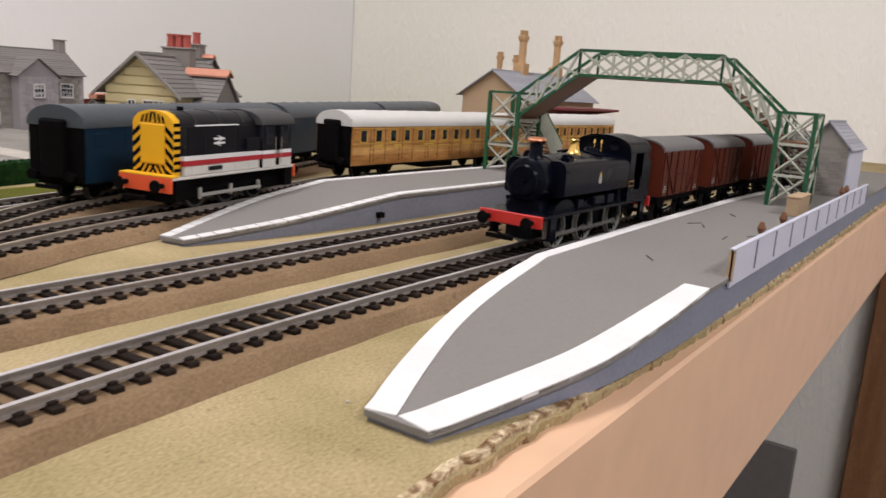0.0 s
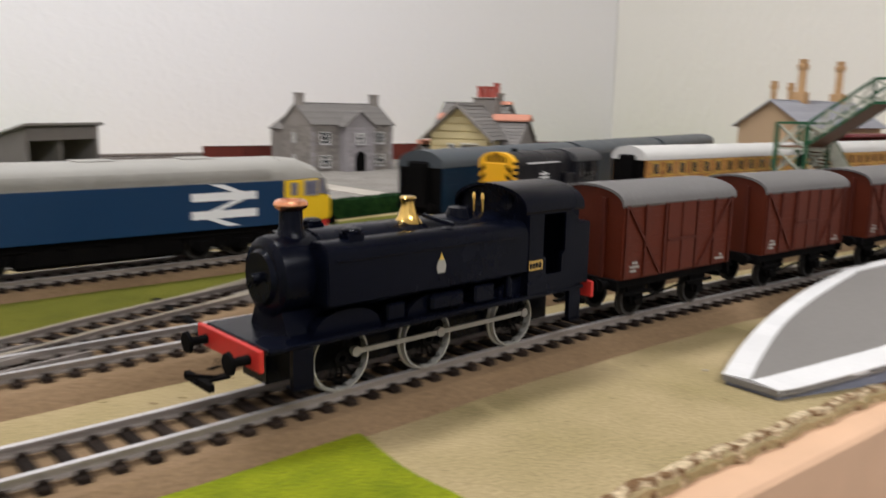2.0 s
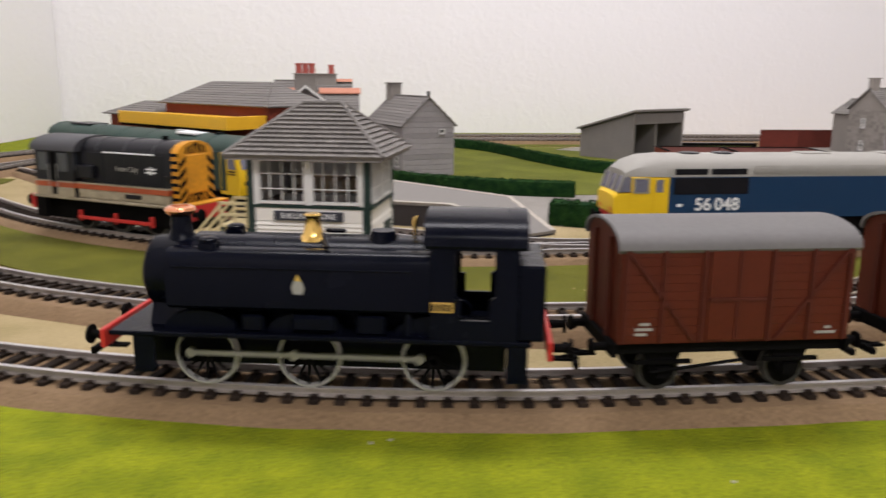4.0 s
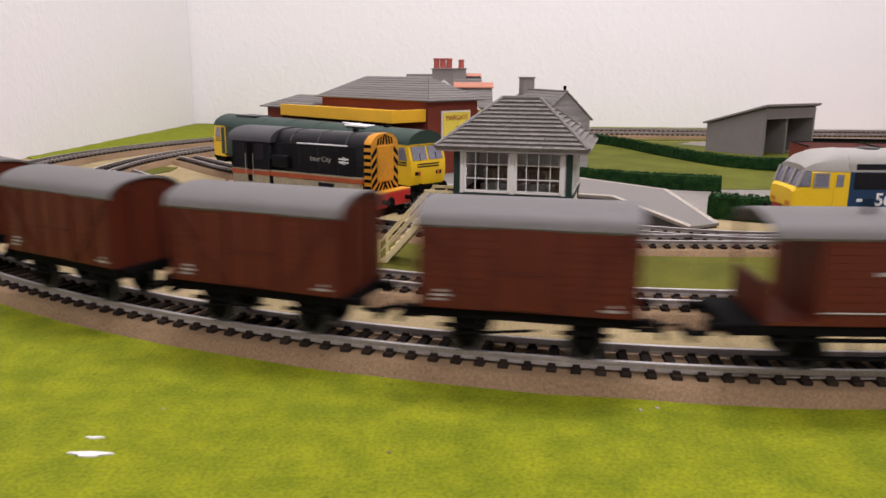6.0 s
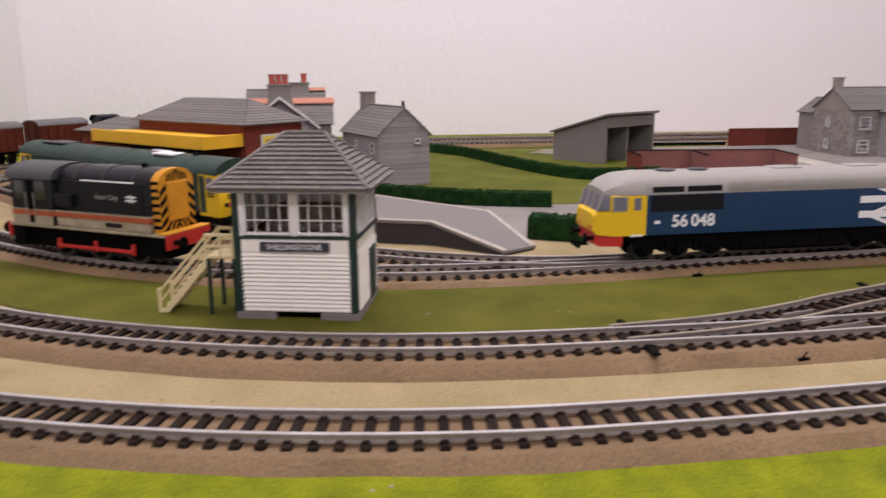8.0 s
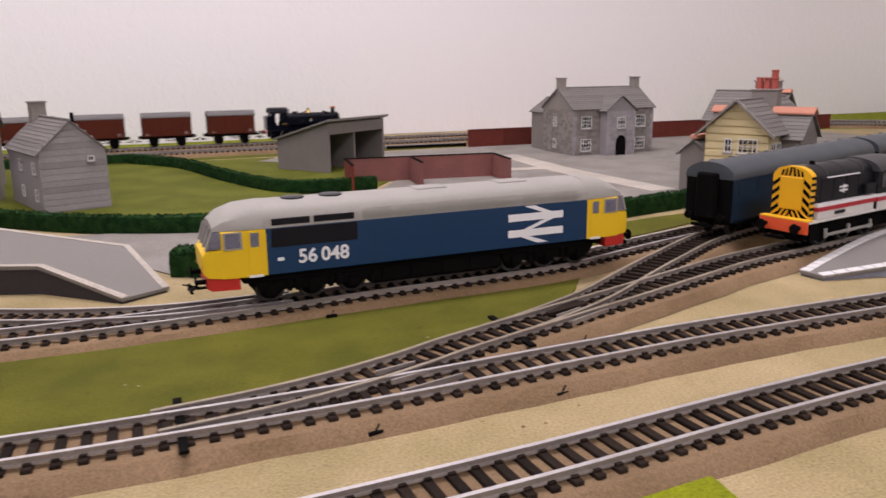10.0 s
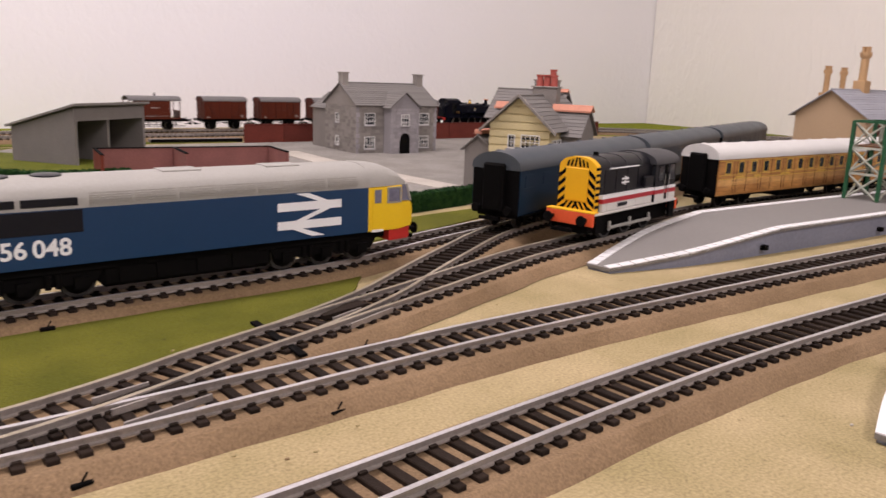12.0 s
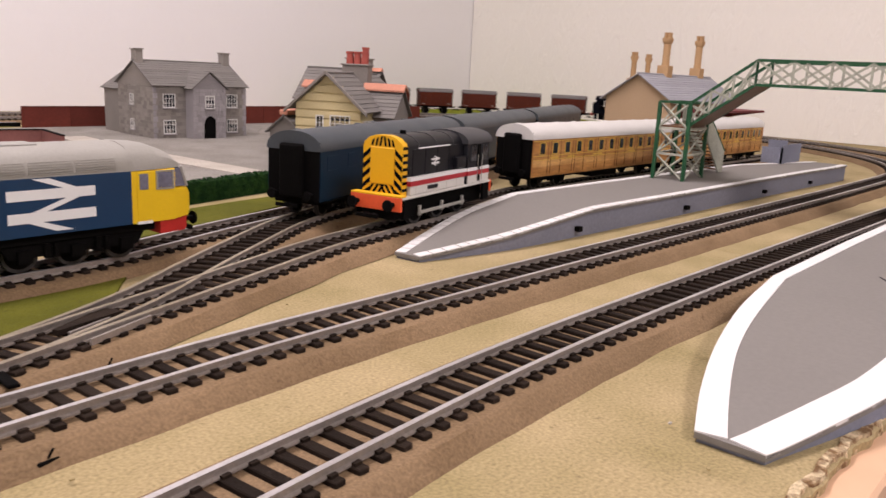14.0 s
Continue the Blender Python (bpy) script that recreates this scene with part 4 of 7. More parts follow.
def bogie(parent, x, axles, r=0.0075, half=0.0125, top=0.0150):
    b = part("bogie", cube(x - axles[-1] - 0.010, x + axles[-1] + 0.010, -0.0085, 0.0085, 0.0080, top, 0.0006), UNDER, parent)
    for s in (-1, 1):
        bm = bmesh.new()
        x0, x1 = x - axles[-1] - 0.009, x + axles[-1] + 0.009
        prism(bm, [(x0, 0.0118), (x0 + 0.003, 0.0136), (x1 - 0.003, 0.0136), (x1, 0.0118), (x1 - 0.003, 0.0066), (x0 + 0.003, 0.0066)], *sorted((s * (half - 0.0015), s * half)), "Y")
        for a in axles:
            box(bm, x + a - 0.0028, x + a + 0.0028, *sorted((s * (half - 0.001), s * (half + 0.0016))), 0.0048, 0.0100)
        for i in range(len(axles) - 1):
            m = x + (axles[i] + axles[i + 1]) / 2
            for k in (-0.002, 0.002):
                lathe(bm, [(0.0014, 0.0060), (0.0014, 0.0120)], (m + k, s * (half + 0.0006), 0), 8)
        part("side_frame", bm, UNDER, b)
    for a in axles:
        for s in (-1, 1):
            wheel(b, x + a, s * 0.0086, r)
    return b


def loft(bm, sections):
    """Rings of equal count joined into a skin, ends closed."""
    rows = [[bm.verts.new(p) for p in ring] for ring in sections]
    n = len(rows[0])
    for a, b in zip(rows, rows[1:]):
        for i in range(n):
            bm.faces.new([a[i], a[(i + 1) % n], b[(i + 1) % n], b[i]])
    bm.faces.new(rows[0][::-1])
    bm.faces.new(rows[-1])
    return bm


def big_arrow(parent, s, x, y, z, h, name="arrow_emblem"):
    """The double-arrow mark: two bars and slanting heads."""
    k = h / 10.0
    bm = bmesh.new()
    y0, y1 = sorted((y, y + s * 0.0002))

    def add(pts):
        prism(bm, [(x + a * k * (-s), z + b * k) for a, b in pts], y0, y1, "Y")
    add([(-8.2, 1.15), (8.2, 1.15), (8.2, 3.05), (-8.2, 3.05)])
    add([(-8.2, -3.05), (8.2, -3.05), (8.2, -1.15), (-8.2, -1.15)])
    add([(-3.6, 5.0), (-0.4, 5.0), (4.6, 3.05), (2.0, 3.05)])
    add([(2.6, 1.15), (5.2, 1.15), (-1.2, -1.15), (-3.8, -1.15)])
    add([(3.8, -5.0), (0.4, -5.0), (-4.6, -3.05), (-2.0, -3.05)])
    part(name, bm, LETTER, parent, "white double-arrow mark")


def blue_diesel():
    """A big freight diesel: local +x is the end that faces along the siding to the coaches."""
    t = thing("diesel_locomotive", "blue freight diesel with yellow cabs and pale grey roof", "locomotive")
    H, Z0 = 0.0175, 0.0160
    half = 0.0925          # blue body between the cabs
    bm = prism(bmesh.new(), [(-H, Z0), (H, Z0), (H, 0.0392), (-H, 0.0392)], -half, half)
    part("body_side", bm, BLUE, t, "blue body with full-length sides")
    roof = [(H, 0.0392), (H * 0.985, 0.0430), (H * 0.90, 0.0468), (H * 0.70, 0.0494), (H * 0.35, 0.0507), (0, 0.0510)]
    roof = roof + [(-y, z) for y, z in roof[-2::-1]]
    part("roof", prism(bmesh.new(), roof, -half - 0.001, half + 0.001), LROOF, t, "pale grey roof with louvred flanks")
    for s in (-1, 1):
        for i in range(7):
            bm = bmesh.new()
            x0 = -0.043 + i * 0.0186
            for k in range(7):
                f = k / 7
                y, z = s * (H * 1.003 - 0.0026 * f * f), 0.0402 + 0.0062 * f
                box(bm, x0, x0 + 0.0170, y - 0.00035, y + 0.00035, z, z + 0.0005)
            part("louvre", bm, LROOF, t)
        for x0, x1 in ((-0.0895, -0.0705), (-0.0685, -0.0475)):
            part("grille", cube(x0, x1, *sorted((s * H * 0.992, s * (H + 0.0003))), 0.0405, 0.0438, 0.0002), CHAR, t, "black roof-side grille")
        part("side_grille", cube(-0.0900, -0.0460, *sorted((s * H, s * (H + 0.0003))), 0.0295, 0.0388, 0.0001), CHAR, t, "dark bodyside grille")
        big_arrow(t, s, 0.0585, s * (H + 0.0001), 0.0280, 0.0215)
        turn = pose(-0.0640, s * (H + 0.0002), 0.0235, 90, 0, 0) if s < 0 else pose(-0.0640, s * (H + 0.0002), 0.0235, 90, 0, 180)
        write("56 048", 0.0098, LETTER, t, turn, "running_number", "white running number", bold=0.022)
        part("data_panel", cube(-0.0875, -0.0842, *sorted((s * H, s * (H + 0.0002))), 0.0225, 0.0242), LETTER, t)
    for s in (-1, 1):
        bm = bmesh.new()

        def ring(x, w, z0, z1, e):
            pts = [(-w, z0), (w, z0), (w, z1 - e), (w * 0.93, z1 - e * 0.45), (w * 0.72, z1 - e * 0.12), (w * 0.35, z1), (-w * 0.35, z1), (-w * 0.72, z1 - e * 0.12), (-w * 0.93, z1 - e * 0.45), (-w, z1 - e)]
            return [(s * x, y, z) for y, z in pts]
        loft(bm, [ring(half, H, Z0, 0.0398, 0.001), ring(half + 0.0155, H, Z0, 0.0398, 0.001), ring(half + 0.0215, H * 0.96, Z0, 0.0398, 0.001)])
        cab = part("cab", bm, YELLOW, t, "warning-yellow cab end")
        bm = bmesh.new()
        loft(bm, [ring(half + 0.0200, H * 0.97, Z0, 0.0310, 0.001), ring(half + 0.0285, H * 0.90, Z0 + 0.001, 0.0305, 0.001), ring(half + 0.0305, H * 0.80, Z0 + 0.003, 0.0290, 0.002)])
        part("nose", bm, YELLOW, cab)
        bm = bmesh.new()
        loft(bm, [ring(half - 0.0005, H, 0.0394, 0.0510, 0.0118), ring(half + 0.012, H * 0.99, 0.0394, 0.0500, 0.0106), ring(half + 0.020, H * 0.93, 0.0394, 0.0470, 0.0075), ring(half + 0.0250, H * 0.86, 0.0394, 0.0425, 0.003)])
        part("cab_roof", bm, LROOF, cab, "pale grey rounded cab roof")
        bm = bmesh.new()
        loft(bm, [ring(half + 0.0150, H * 0.985, 0.0308, 0.0396, 0.0008), ring(half + 0.0248, H * 0.90, 0.0308, 0.0396, 0.0008), ring(half + 0.0282, H * 0.84, 0.0304, 0.0308, 0.0001)])
        part("windscreen", bm, CABGLASS, cab, "raked cab windscreen")
        for y in (-0.0052, 0.0052, -0.0152, 0.0152):
            part("pillar", tube(bmesh.new(), (s * (half + 0.0286), y * 0.97, 0.0305), (s * (half + 0.0253), y, 0.0398), 0.00075, seg=6), LROOF, cab)
        for q in (-1, 1):
            part("side_window", cube(*sorted((s * (half + 0.0125), s * (half + 0.0195))), *sorted((q * H * 0.97, q * (H + 0.0003))), 0.0310, 0.0380, 0.0002), CABGLASS, cab)
            bm = bmesh.new()
            for x in (half + 0.0120, half + 0.0200):
                box(bm, *sorted((s * x - 0.0004, s * x + 0.0004)), *sorted((q * H, q * (H + 0.0005))), 0.0304, 0.0386)
            for z in (0.0303, 0.0382):
                box(bm, *sorted((s * (half + 0.0118), s * (half + 0.0202))), *sorted((q * H, q * (H + 0.0005))), z, z + 0.0006)
            part("window_frame", bm, LROOF, cab)
            d = part("cab_door", cube(*sorted((s * (half + 0.0025), s * (half + 0.0088))), *sorted((q * H, q * (H + 0.0003))), 0.0175, 0.0388, 0.0001), YELLOW, cab)
            part("door_window", cube(*sorted((s * (half + 0.0036), s * (half + 0.0077))), *sorted((q * H, q * (H + 0.0006))), 0.0308, 0.0378, 0.0001), CABGLASS, d)
            part("footstep", cube(*sorted((s * (half + 0.0022), s * (half + 0.0092))), *sorted((q * (H - 0.001), q * (H + 0.0006))), Z0 - 0.0004, Z0 + 0.0008), LETTER, cab)
        part("valance", loft(bmesh.new(), [ring(half + 0.0135, H * 0.97, 0.0100, Z0, 0.0004), ring(half + 0.0270, H * 0.86, 0.0100, Z0 + 0.001, 0.0004), ring(half + 0.0290, H * 0.78, 0.0112, Z0 + 0.002, 0.0004)]), RED, t, "red buffer beam and valance")
        buffers(t, s * (half + 0.0285), 0.0145, 0.0115, 0.0032, 0.005)
        coupling(t, s * (half + 0.028), 0.0085)
        for y in (-0.0105, -0.0075, 0.0075, 0.0105):
            part("lamp", lathe(bmesh.new(), [(0.0015, half + 0.0275), (0.0015, half + 0.0305)] if s > 0 else [(0.0015, -half - 0.0305), (0.0015, -half - 0.0275)], (0, y, 0.0205), 10, "X"), ORANGE, t)
        bogie(t, s * 0.069, (-0.0215, 0, 0.0215), 0.0075, 0.0140)
    part("solebar", cube(-half - 0.012, half + 0.012, -0.0150, 0.0150, 0.0120, 0.0159, 0.0004), UNDER, t)
    bm = cube(-0.0395, 0.0395, -0.0140, 0.0140, 0.0035, 0.0158, 0.002)
    for x in (-0.026, -0.010, 0.008, 0.025):
        box(bm, x - 0.006, x + 0.006, -0.0150, 0.0150, 0.0055, 0.0135)
    part("fuel_tank", bm, UNDER, t)
    for x in (-0.075, -0.055, 0.0, 0.05):
        part("roof_hatch", lathe(bmesh.new(), [(0.0062, 0.0503), (0.0062, 0.0513), (0.0052, 0.0516)], (x, 0, 0), 20) if x < -0.05 else cube(x - 0.009, x + 0.009, -0.006, 0.006, 0.0506, 0.0514, 0.0003), CHAR if x < -0.05 else LROOF, t)
    return t


def stripes(parent, x, s, y0, y1, z0, z1, lean, n, material, name="warning_stripe"):
    """Slanting bars on an end face at x."""
    pitch = (z1 - z0) / n
    for i in range(n):
        a = z0 + i * pitch
        pts = [(y0, a), (y1, a + lean), (y1, a + lean + pitch * 0.5), (y0, a + pitch * 0.5)]
        pts = [(y, min(max(z, z0), z1)) for y, z in pts]
        part(name, prism(bmesh.new(), pts, *sorted((x, x + s * 0.00025))), material, parent)


def shunter(dark=False):
    """A six-wheel diesel shunter: local +x is the radiator end."""
    t = thing("diesel_shunter", "charcoal diesel shunter with yellow striped nose and cream band" if not dark else "weathered charcoal shunter with orange nose and red rods", "locomotive")
    L, W = 0.0545, 0.0165
    nosem, creamm = (RUSTNOSE, GRIMED) if dark else (SHYELLOW, CREAM)
    part("running_plate", cube(-L, L, -W, W, 0.0168, 0.0182, 0.0003), creamm, t)
    part("frame", cube(-L + 0.002, L - 0.002, -0.0108, 0.0108, 0.0050, 0.0168, 0.0004), UNDER, t)
    hood = [(-0.0125, 0.0182), (0.0125, 0.0182), (0.0125, 0.0440), (0.0118, 0.0462), (0.0085, 0.0490), (0.0040, 0.0504), (-0.0040, 0.0504), (-0.0085, 0.0490), (-0.0118, 0.0462), (-0.0125, 0.0440)]
    bd = part("bonnet", prism(bmesh.new(), hood, -0.022, 0.0450), CHAR, t)
    nose = part("nose", prism(bmesh.new(), [(y * 1.03, z * 1.004) for y, z in hood], 0.0450, 0.0500), nosem, t, "yellow radiator end")
    part("radiator_panel", cube(0.0500, 0.0508, -0.0078, 0.0078, 0.0240, 0.0440, 0.0004), nosem, nose)
    for sgn in (-1, 1):
        stripes(nose, 0.0500, 1, sgn * 0.0080, sgn * 0.0127, 0.0190, 0.0462, -0.004, 5, BLACK)
        for i in range(3):
            y = sgn * (0.0015 + i * 0.0034)
            part("warning_stripe", prism(bmesh.new(), [(y, 0.0187), (y + sgn * 0.0016, 0.0187), (y - sgn * 0.0016, 0.0236), (y - sgn * 0.0032, 0.0236)], 0.0500, 0.05025), BLACK, nose)
            y = sgn * (0.0012 + i * 0.0026)
            part("warning_stripe", prism(bmesh.new(), [(y, 0.0446), (y + sgn * 0.0013, 0.0446), (y + sgn * 0.0003, 0.0498 - i * 0.0010), (y - sgn * 0.001, 0.0500 - i * 0.0008)], 0.0500, 0.05025), BLACK, nose)
        for i in range(7):
            z = 0.0205 + i * 0.0038
            part("warning_stripe", box(bmesh.new(), 0.0452, 0.0498, *sorted((sgn * 0.0128, sgn * 0.0131)), z, z + 0.0017), BLACK, nose)
    # battery boxes and band
    for s in (-1, 1):
        y0, y1 = sorted((s * 0.0124, s * 0.0152))
        part("side_box", cube(-0.020, 0.0440, y0, y1, 0.0182, 0.0268, 0.0004), creamm, t, "cream lower body side")
        red, white = (BANDRED, LETTER) if not dark else (RUSTBAND, GRIMED)
        for x0, x1, y in ((-0.0215, 0.0450, 0.0157), (-0.0512, -0.0213, W + 0.0002)):
            part("band", cube(x0, x1, *sorted((s * 0.0120, s * y)), 0.0234, 0.0260, 0.0001), red, t, "red waist stripe")
            part("band", cube(x0, x1, *sorted((s * 0.0120, s * (y - 0.0001))), 0.0261, 0.0282 if not dark else 0.0268, 0.0001), white, t, "white waist stripe")
        part("name_plate", cube(0.0150, 0.0260, *sorted((s * 0.0150, s * 0.0160)), 0.0202, 0.0224, 0.0001), CHAR, t, "small dark name plate")
        for x in (-0.014, -0.002, 0.010, 0.022, 0.034):
            part("box_lid", cube(x - 0.0050, x + 0.0050, *sorted((s * 0.0150, s * 0.0154)), 0.0188, 0.0228, 0.0001), creamm, t)
        for x in (-0.009, 0.005, 0.019, 0.033):
            part("bonnet_door", cube(x - 0.0062, x + 0.0062, *sorted((s * 0.0123, s * 0.0128)), 0.0275, 0.0432, 0.0002), CHAR, t)
        part("handrail", tube(bmesh.new(), (-0.002, s * 0.0133, 0.0436), (0.034, s * 0.0133, 0.0436), 0.0004, seg=6), LETTER, t, "white handrail")
        part("tank_box", cube(-0.0200, -0.0080, *sorted((s * 0.0124, s * 0.0158)), 0.0290, 0.0360, 0.0006), CHAR, t)
        big_arrow(t, s, 0.014 if not dark else 0.031, s * 0.0129, 0.0352, 0.0056 if not dark else 0.0042)
        if dark:
            turn = pose(0.0145, s * 0.0131, 0.0352, 90, 0, 0 if s < 0 else 180)
            write("Inter City", 0.0040, LROOF, t, turn, "lettering", "white lettering on the bonnet")
        part("louvre", cube(0.0400, 0.0435, *sorted((s * 0.0123, s * 0.0130)), 0.0300, 0.0330), CHAR, t)
    for x in (-0.008, 0.012, 0.032):
        part("roof_rib", prism(bmesh.new(), [(y * 1.012, z + 0.0003) for y, z in hood[2:]] + [(-0.0118, 0.0440), (0.0118, 0.0440)], x, x + 0.0008), DROOF, t)
    cabp = [(-W + 0.0005, 0.0182), (W - 0.0005, 0.0182), (W - 0.0005, 0.0440), (-W + 0.0005, 0.0440)]
    cab = part("cab", prism(bmesh.new(), cabp, -0.0510, -0.0215), CHAR, t)
    part("cab_band", prism(bmesh.new(), [(y * 1.006, z) for y, z in [(-W, 0.0184), (W, 0.0184), (W, 0.0235), (-W, 0.0235)]], -0.0508, -0.0217), creamm, cab)
    ro = arched(0.0172, 0.0432, 0.0512, 16)
    part("cab_roof", prism(bmesh.new(), ro, -0.0535, -0.0190), DROOF, cab, "dark grey curved cab roof")
    for s in (-1, 1):
        for x in (-0.0445, -0.0290):
            part("cab_window", cube(x - 0.0038, x + 0.0038, *sorted((s * (W - 0.001), s * (W + 0.0000))), 0.0318, 0.0425, 0.0003), GLAZE, cab)
        part("cab_door", cube(-0.0385, -0.0345, *sorted((s * (W - 0.001), s * (W + 0.0001))), 0.0190, 0.0425, 0.0002), UNDER, cab)
        for x in (-0.0395, -0.0335):
            part("grab_rail", tube(bmesh.new(), (x, s * (W + 0.0006), 0.0200), (x, s * (W + 0.0006), 0.0360), 0.0002, seg=6), LROOF, cab)
        part("front_window", cube(-0.0216, -0.0209, *sorted((s * 0.0128, s * 0.0158)), 0.0330, 0.0425, 0.0002), GLAZE, cab)
    for s, mt in ((1, ORANGE if not dark else RED), (-1, ORANGE if not dark else RED)):
        part("buffer_beam", cube(*sorted((s * L, s * (L + 0.0018))), -W, W, 0.0105, 0.0182, 0.0003), mt, t, "bright red buffer beam")
        buffers(t, s * (L + 0.0018), 0.0142, 0.0115, 0.0034, 0.0052)
        coupling(t, s * (L + 0.0016), 0.0080)
    part("beam_top", cube(0.0502, L + 0.0018, -W, W, 0.0183, 0.0192, 0.0002), nosem, t)
    part("exhaust", tube(bmesh.new(), (0.030, 0, 0.050), (0.030, 0, 0.0525), 0.0018, 0.0016, 12), UNDER, t)
    for s in (-1, 1):
        for x in (-0.0225, 0.0035, 0.0295):
            wheel(t, x, s * 0.0086, 0.0088)
            part("crank", cube(x - 0.0012, x + 0.0012, *sorted((s * 0.0120, s * 0.0134)), 0.0050, 0.0110, 0.0003), STEEL if not dark else RED, t)
        part("coupling_rod", cube(-0.0235, 0.0305, *sorted((s * 0.0134, s * 0.0142)), 0.0062, 0.0082, 0.0003), STEEL if not dark else RED, t, "side rod between the wheels")
        for x in (L - 0.006, -L + 0.006):
            part("step", cube(x - 0.004, x + 0.004, *sorted((s * 0.0145, s * 0.0165)), 0.0060, 0.0168, 0.0002), UNDER, t)
    return t


def coach(kind):
    """A bogie coach. kind: blue or teak."""
    if kind == "blue":
        t = thing("passenger_coach", "dark blue bogie coach with grey roof on a siding", "coach", group="blue coaches on the siding")
        L, paint, roofm = 0.112, COACHBLUE, CROOF
    else:
        t = thing("passenger_coach", "varnished teak bogie coach with gold lining and white roof", "coach", group="teak coaches at the platform")
        L, paint, roofm = 0.120, TEAK, WROOF
    W = 0.0172
    bm = prism(bmesh.new(), [(-W * 0.96, 0.0105), (W * 0.96, 0.0105), (W, 0.0180), (W, 0.0395), (-W, 0.0395), (-W, 0.0180)], -L, L)
    part("body", bm, paint, t)
    ro = arched(W * 1.03, 0.0390, 0.0500, 18)
    part("roof", prism(bmesh.new(), ro, -L - 0.001, L + 0.001), roofm, t, "curved coach roof")
    for i in range(9):
        x = -L + 0.012 + i * (2 * L - 0.024) / 8
        part("roof_vent", cube(x - 0.002, x + 0.002, 0.006 - 0.0015, 0.006 + 0.0015, 0.0478, 0.0500, 0.0004), roofm, t)
    for s in (-1, 1):
        x = s * L
        part("end_panel", cube(*sorted((x, x + s * 0.0006)), -W * 0.97, W * 0.97, 0.0105, 0.0440, 0.0002), UNDER, t, "dark coach end")
        part("gangway", cube(*sorted((x, x + s * 0.0055)), -0.0072, 0.0072, 0.0125, 0.0430, 0.0012), UNDER, t, "black corridor gangway")
        buffers(t, x + s * 0.0006, 0.0140, 0.0115, 0.0030, 0.0045)
        coupling(t, x)
        bogie(t, s * (L - 0.032), (-0.0165, 0.0165), 0.0062, 0.0128, 0.0110)
    part("underframe", cube(-L + 0.002, L - 0.002, -0.0140, 0.0140, 0.0085, 0.0106), UNDER, t)
    bm = cube(-0.022, 0.022, -0.0125, 0.0125, 0.0045, 0.0088, 0.0004)
    part("battery_box", bm, UNDER, t)
    n = 9 if kind == "blue" else 13
    for s in (-1, 1):
        y0, y1 = sorted((s * W, s * (W + 0.0003)))
        yy0, yy1 = sorted((s * (W - 0.001), s * (W + 0.00015)))
        for i in range(n):
            x = -L + 0.013 + i * (2 * L - 0.026) / (n - 1)
            w = 0.0062 if kind == "blue" else 0.0034
            part("window" if kind == "teak" else "side_panel", cube(x - w, x + w, yy0, yy1, 0.0278, 0.0362, 0.0002), GLAZE if kind == "teak" else COACHBLUE, t)
            if kind == "teak":
                bm = bmesh.new()
                for q in (x - w - 0.0006, x + w):
                    box(bm, q, q + 0.0006, y0, y1, 0.0272, 0.0368)
                for z in (0.0272, 0.0362):
                    box(bm, x - w, x + w, y0, y1, z, z + 0.0006)
                part("window_frame", bm, GOLD, t)
                part("panel_strip", box(bmesh.new(), x + 0.0078, x + 0.0082, y0, y1, 0.0125, 0.0385), TEAKD, t)
                if i % 2:
                    part("door_edge", box(bmesh.new(), x - 0.0062, x - 0.0058, y0, y1, 0.0125, 0.0385), TEAKD, t)
        if kind == "teak":
            part("lower_panel", box(bmesh.new(), -L + 0.001, L - 0.001, *sorted((s * (W - 0.0004), s * (W + 0.00012))), 0.0182, 0.0230), TEAKL, t, "paler varnished lower panels")
            for z in (0.0262, 0.0232, 0.0375):
                part("lining", box(bmesh.new(), -L + 0.001, L - 0.001, y0, y1, z, z + 0.0005), GOLD, t)
            for x, w in ((-0.096, 0.012), (-0.070, 0.010), (-0.03, 0.014), (0.03, 0.014), (0.085, 0.012)):
                part("lettering", box(bmesh.new(), x, x + w, y0, y1, 0.0241, 0.0254), GOLD, t, "gold lettering too small to read")
        part("footboard", cube(-L + 0.004, L - 0.004, *sorted((s * W * 0.93, s * (W + 0.001))), 0.0096, 0.0104, 0.0002), UNDER, t)
    return t


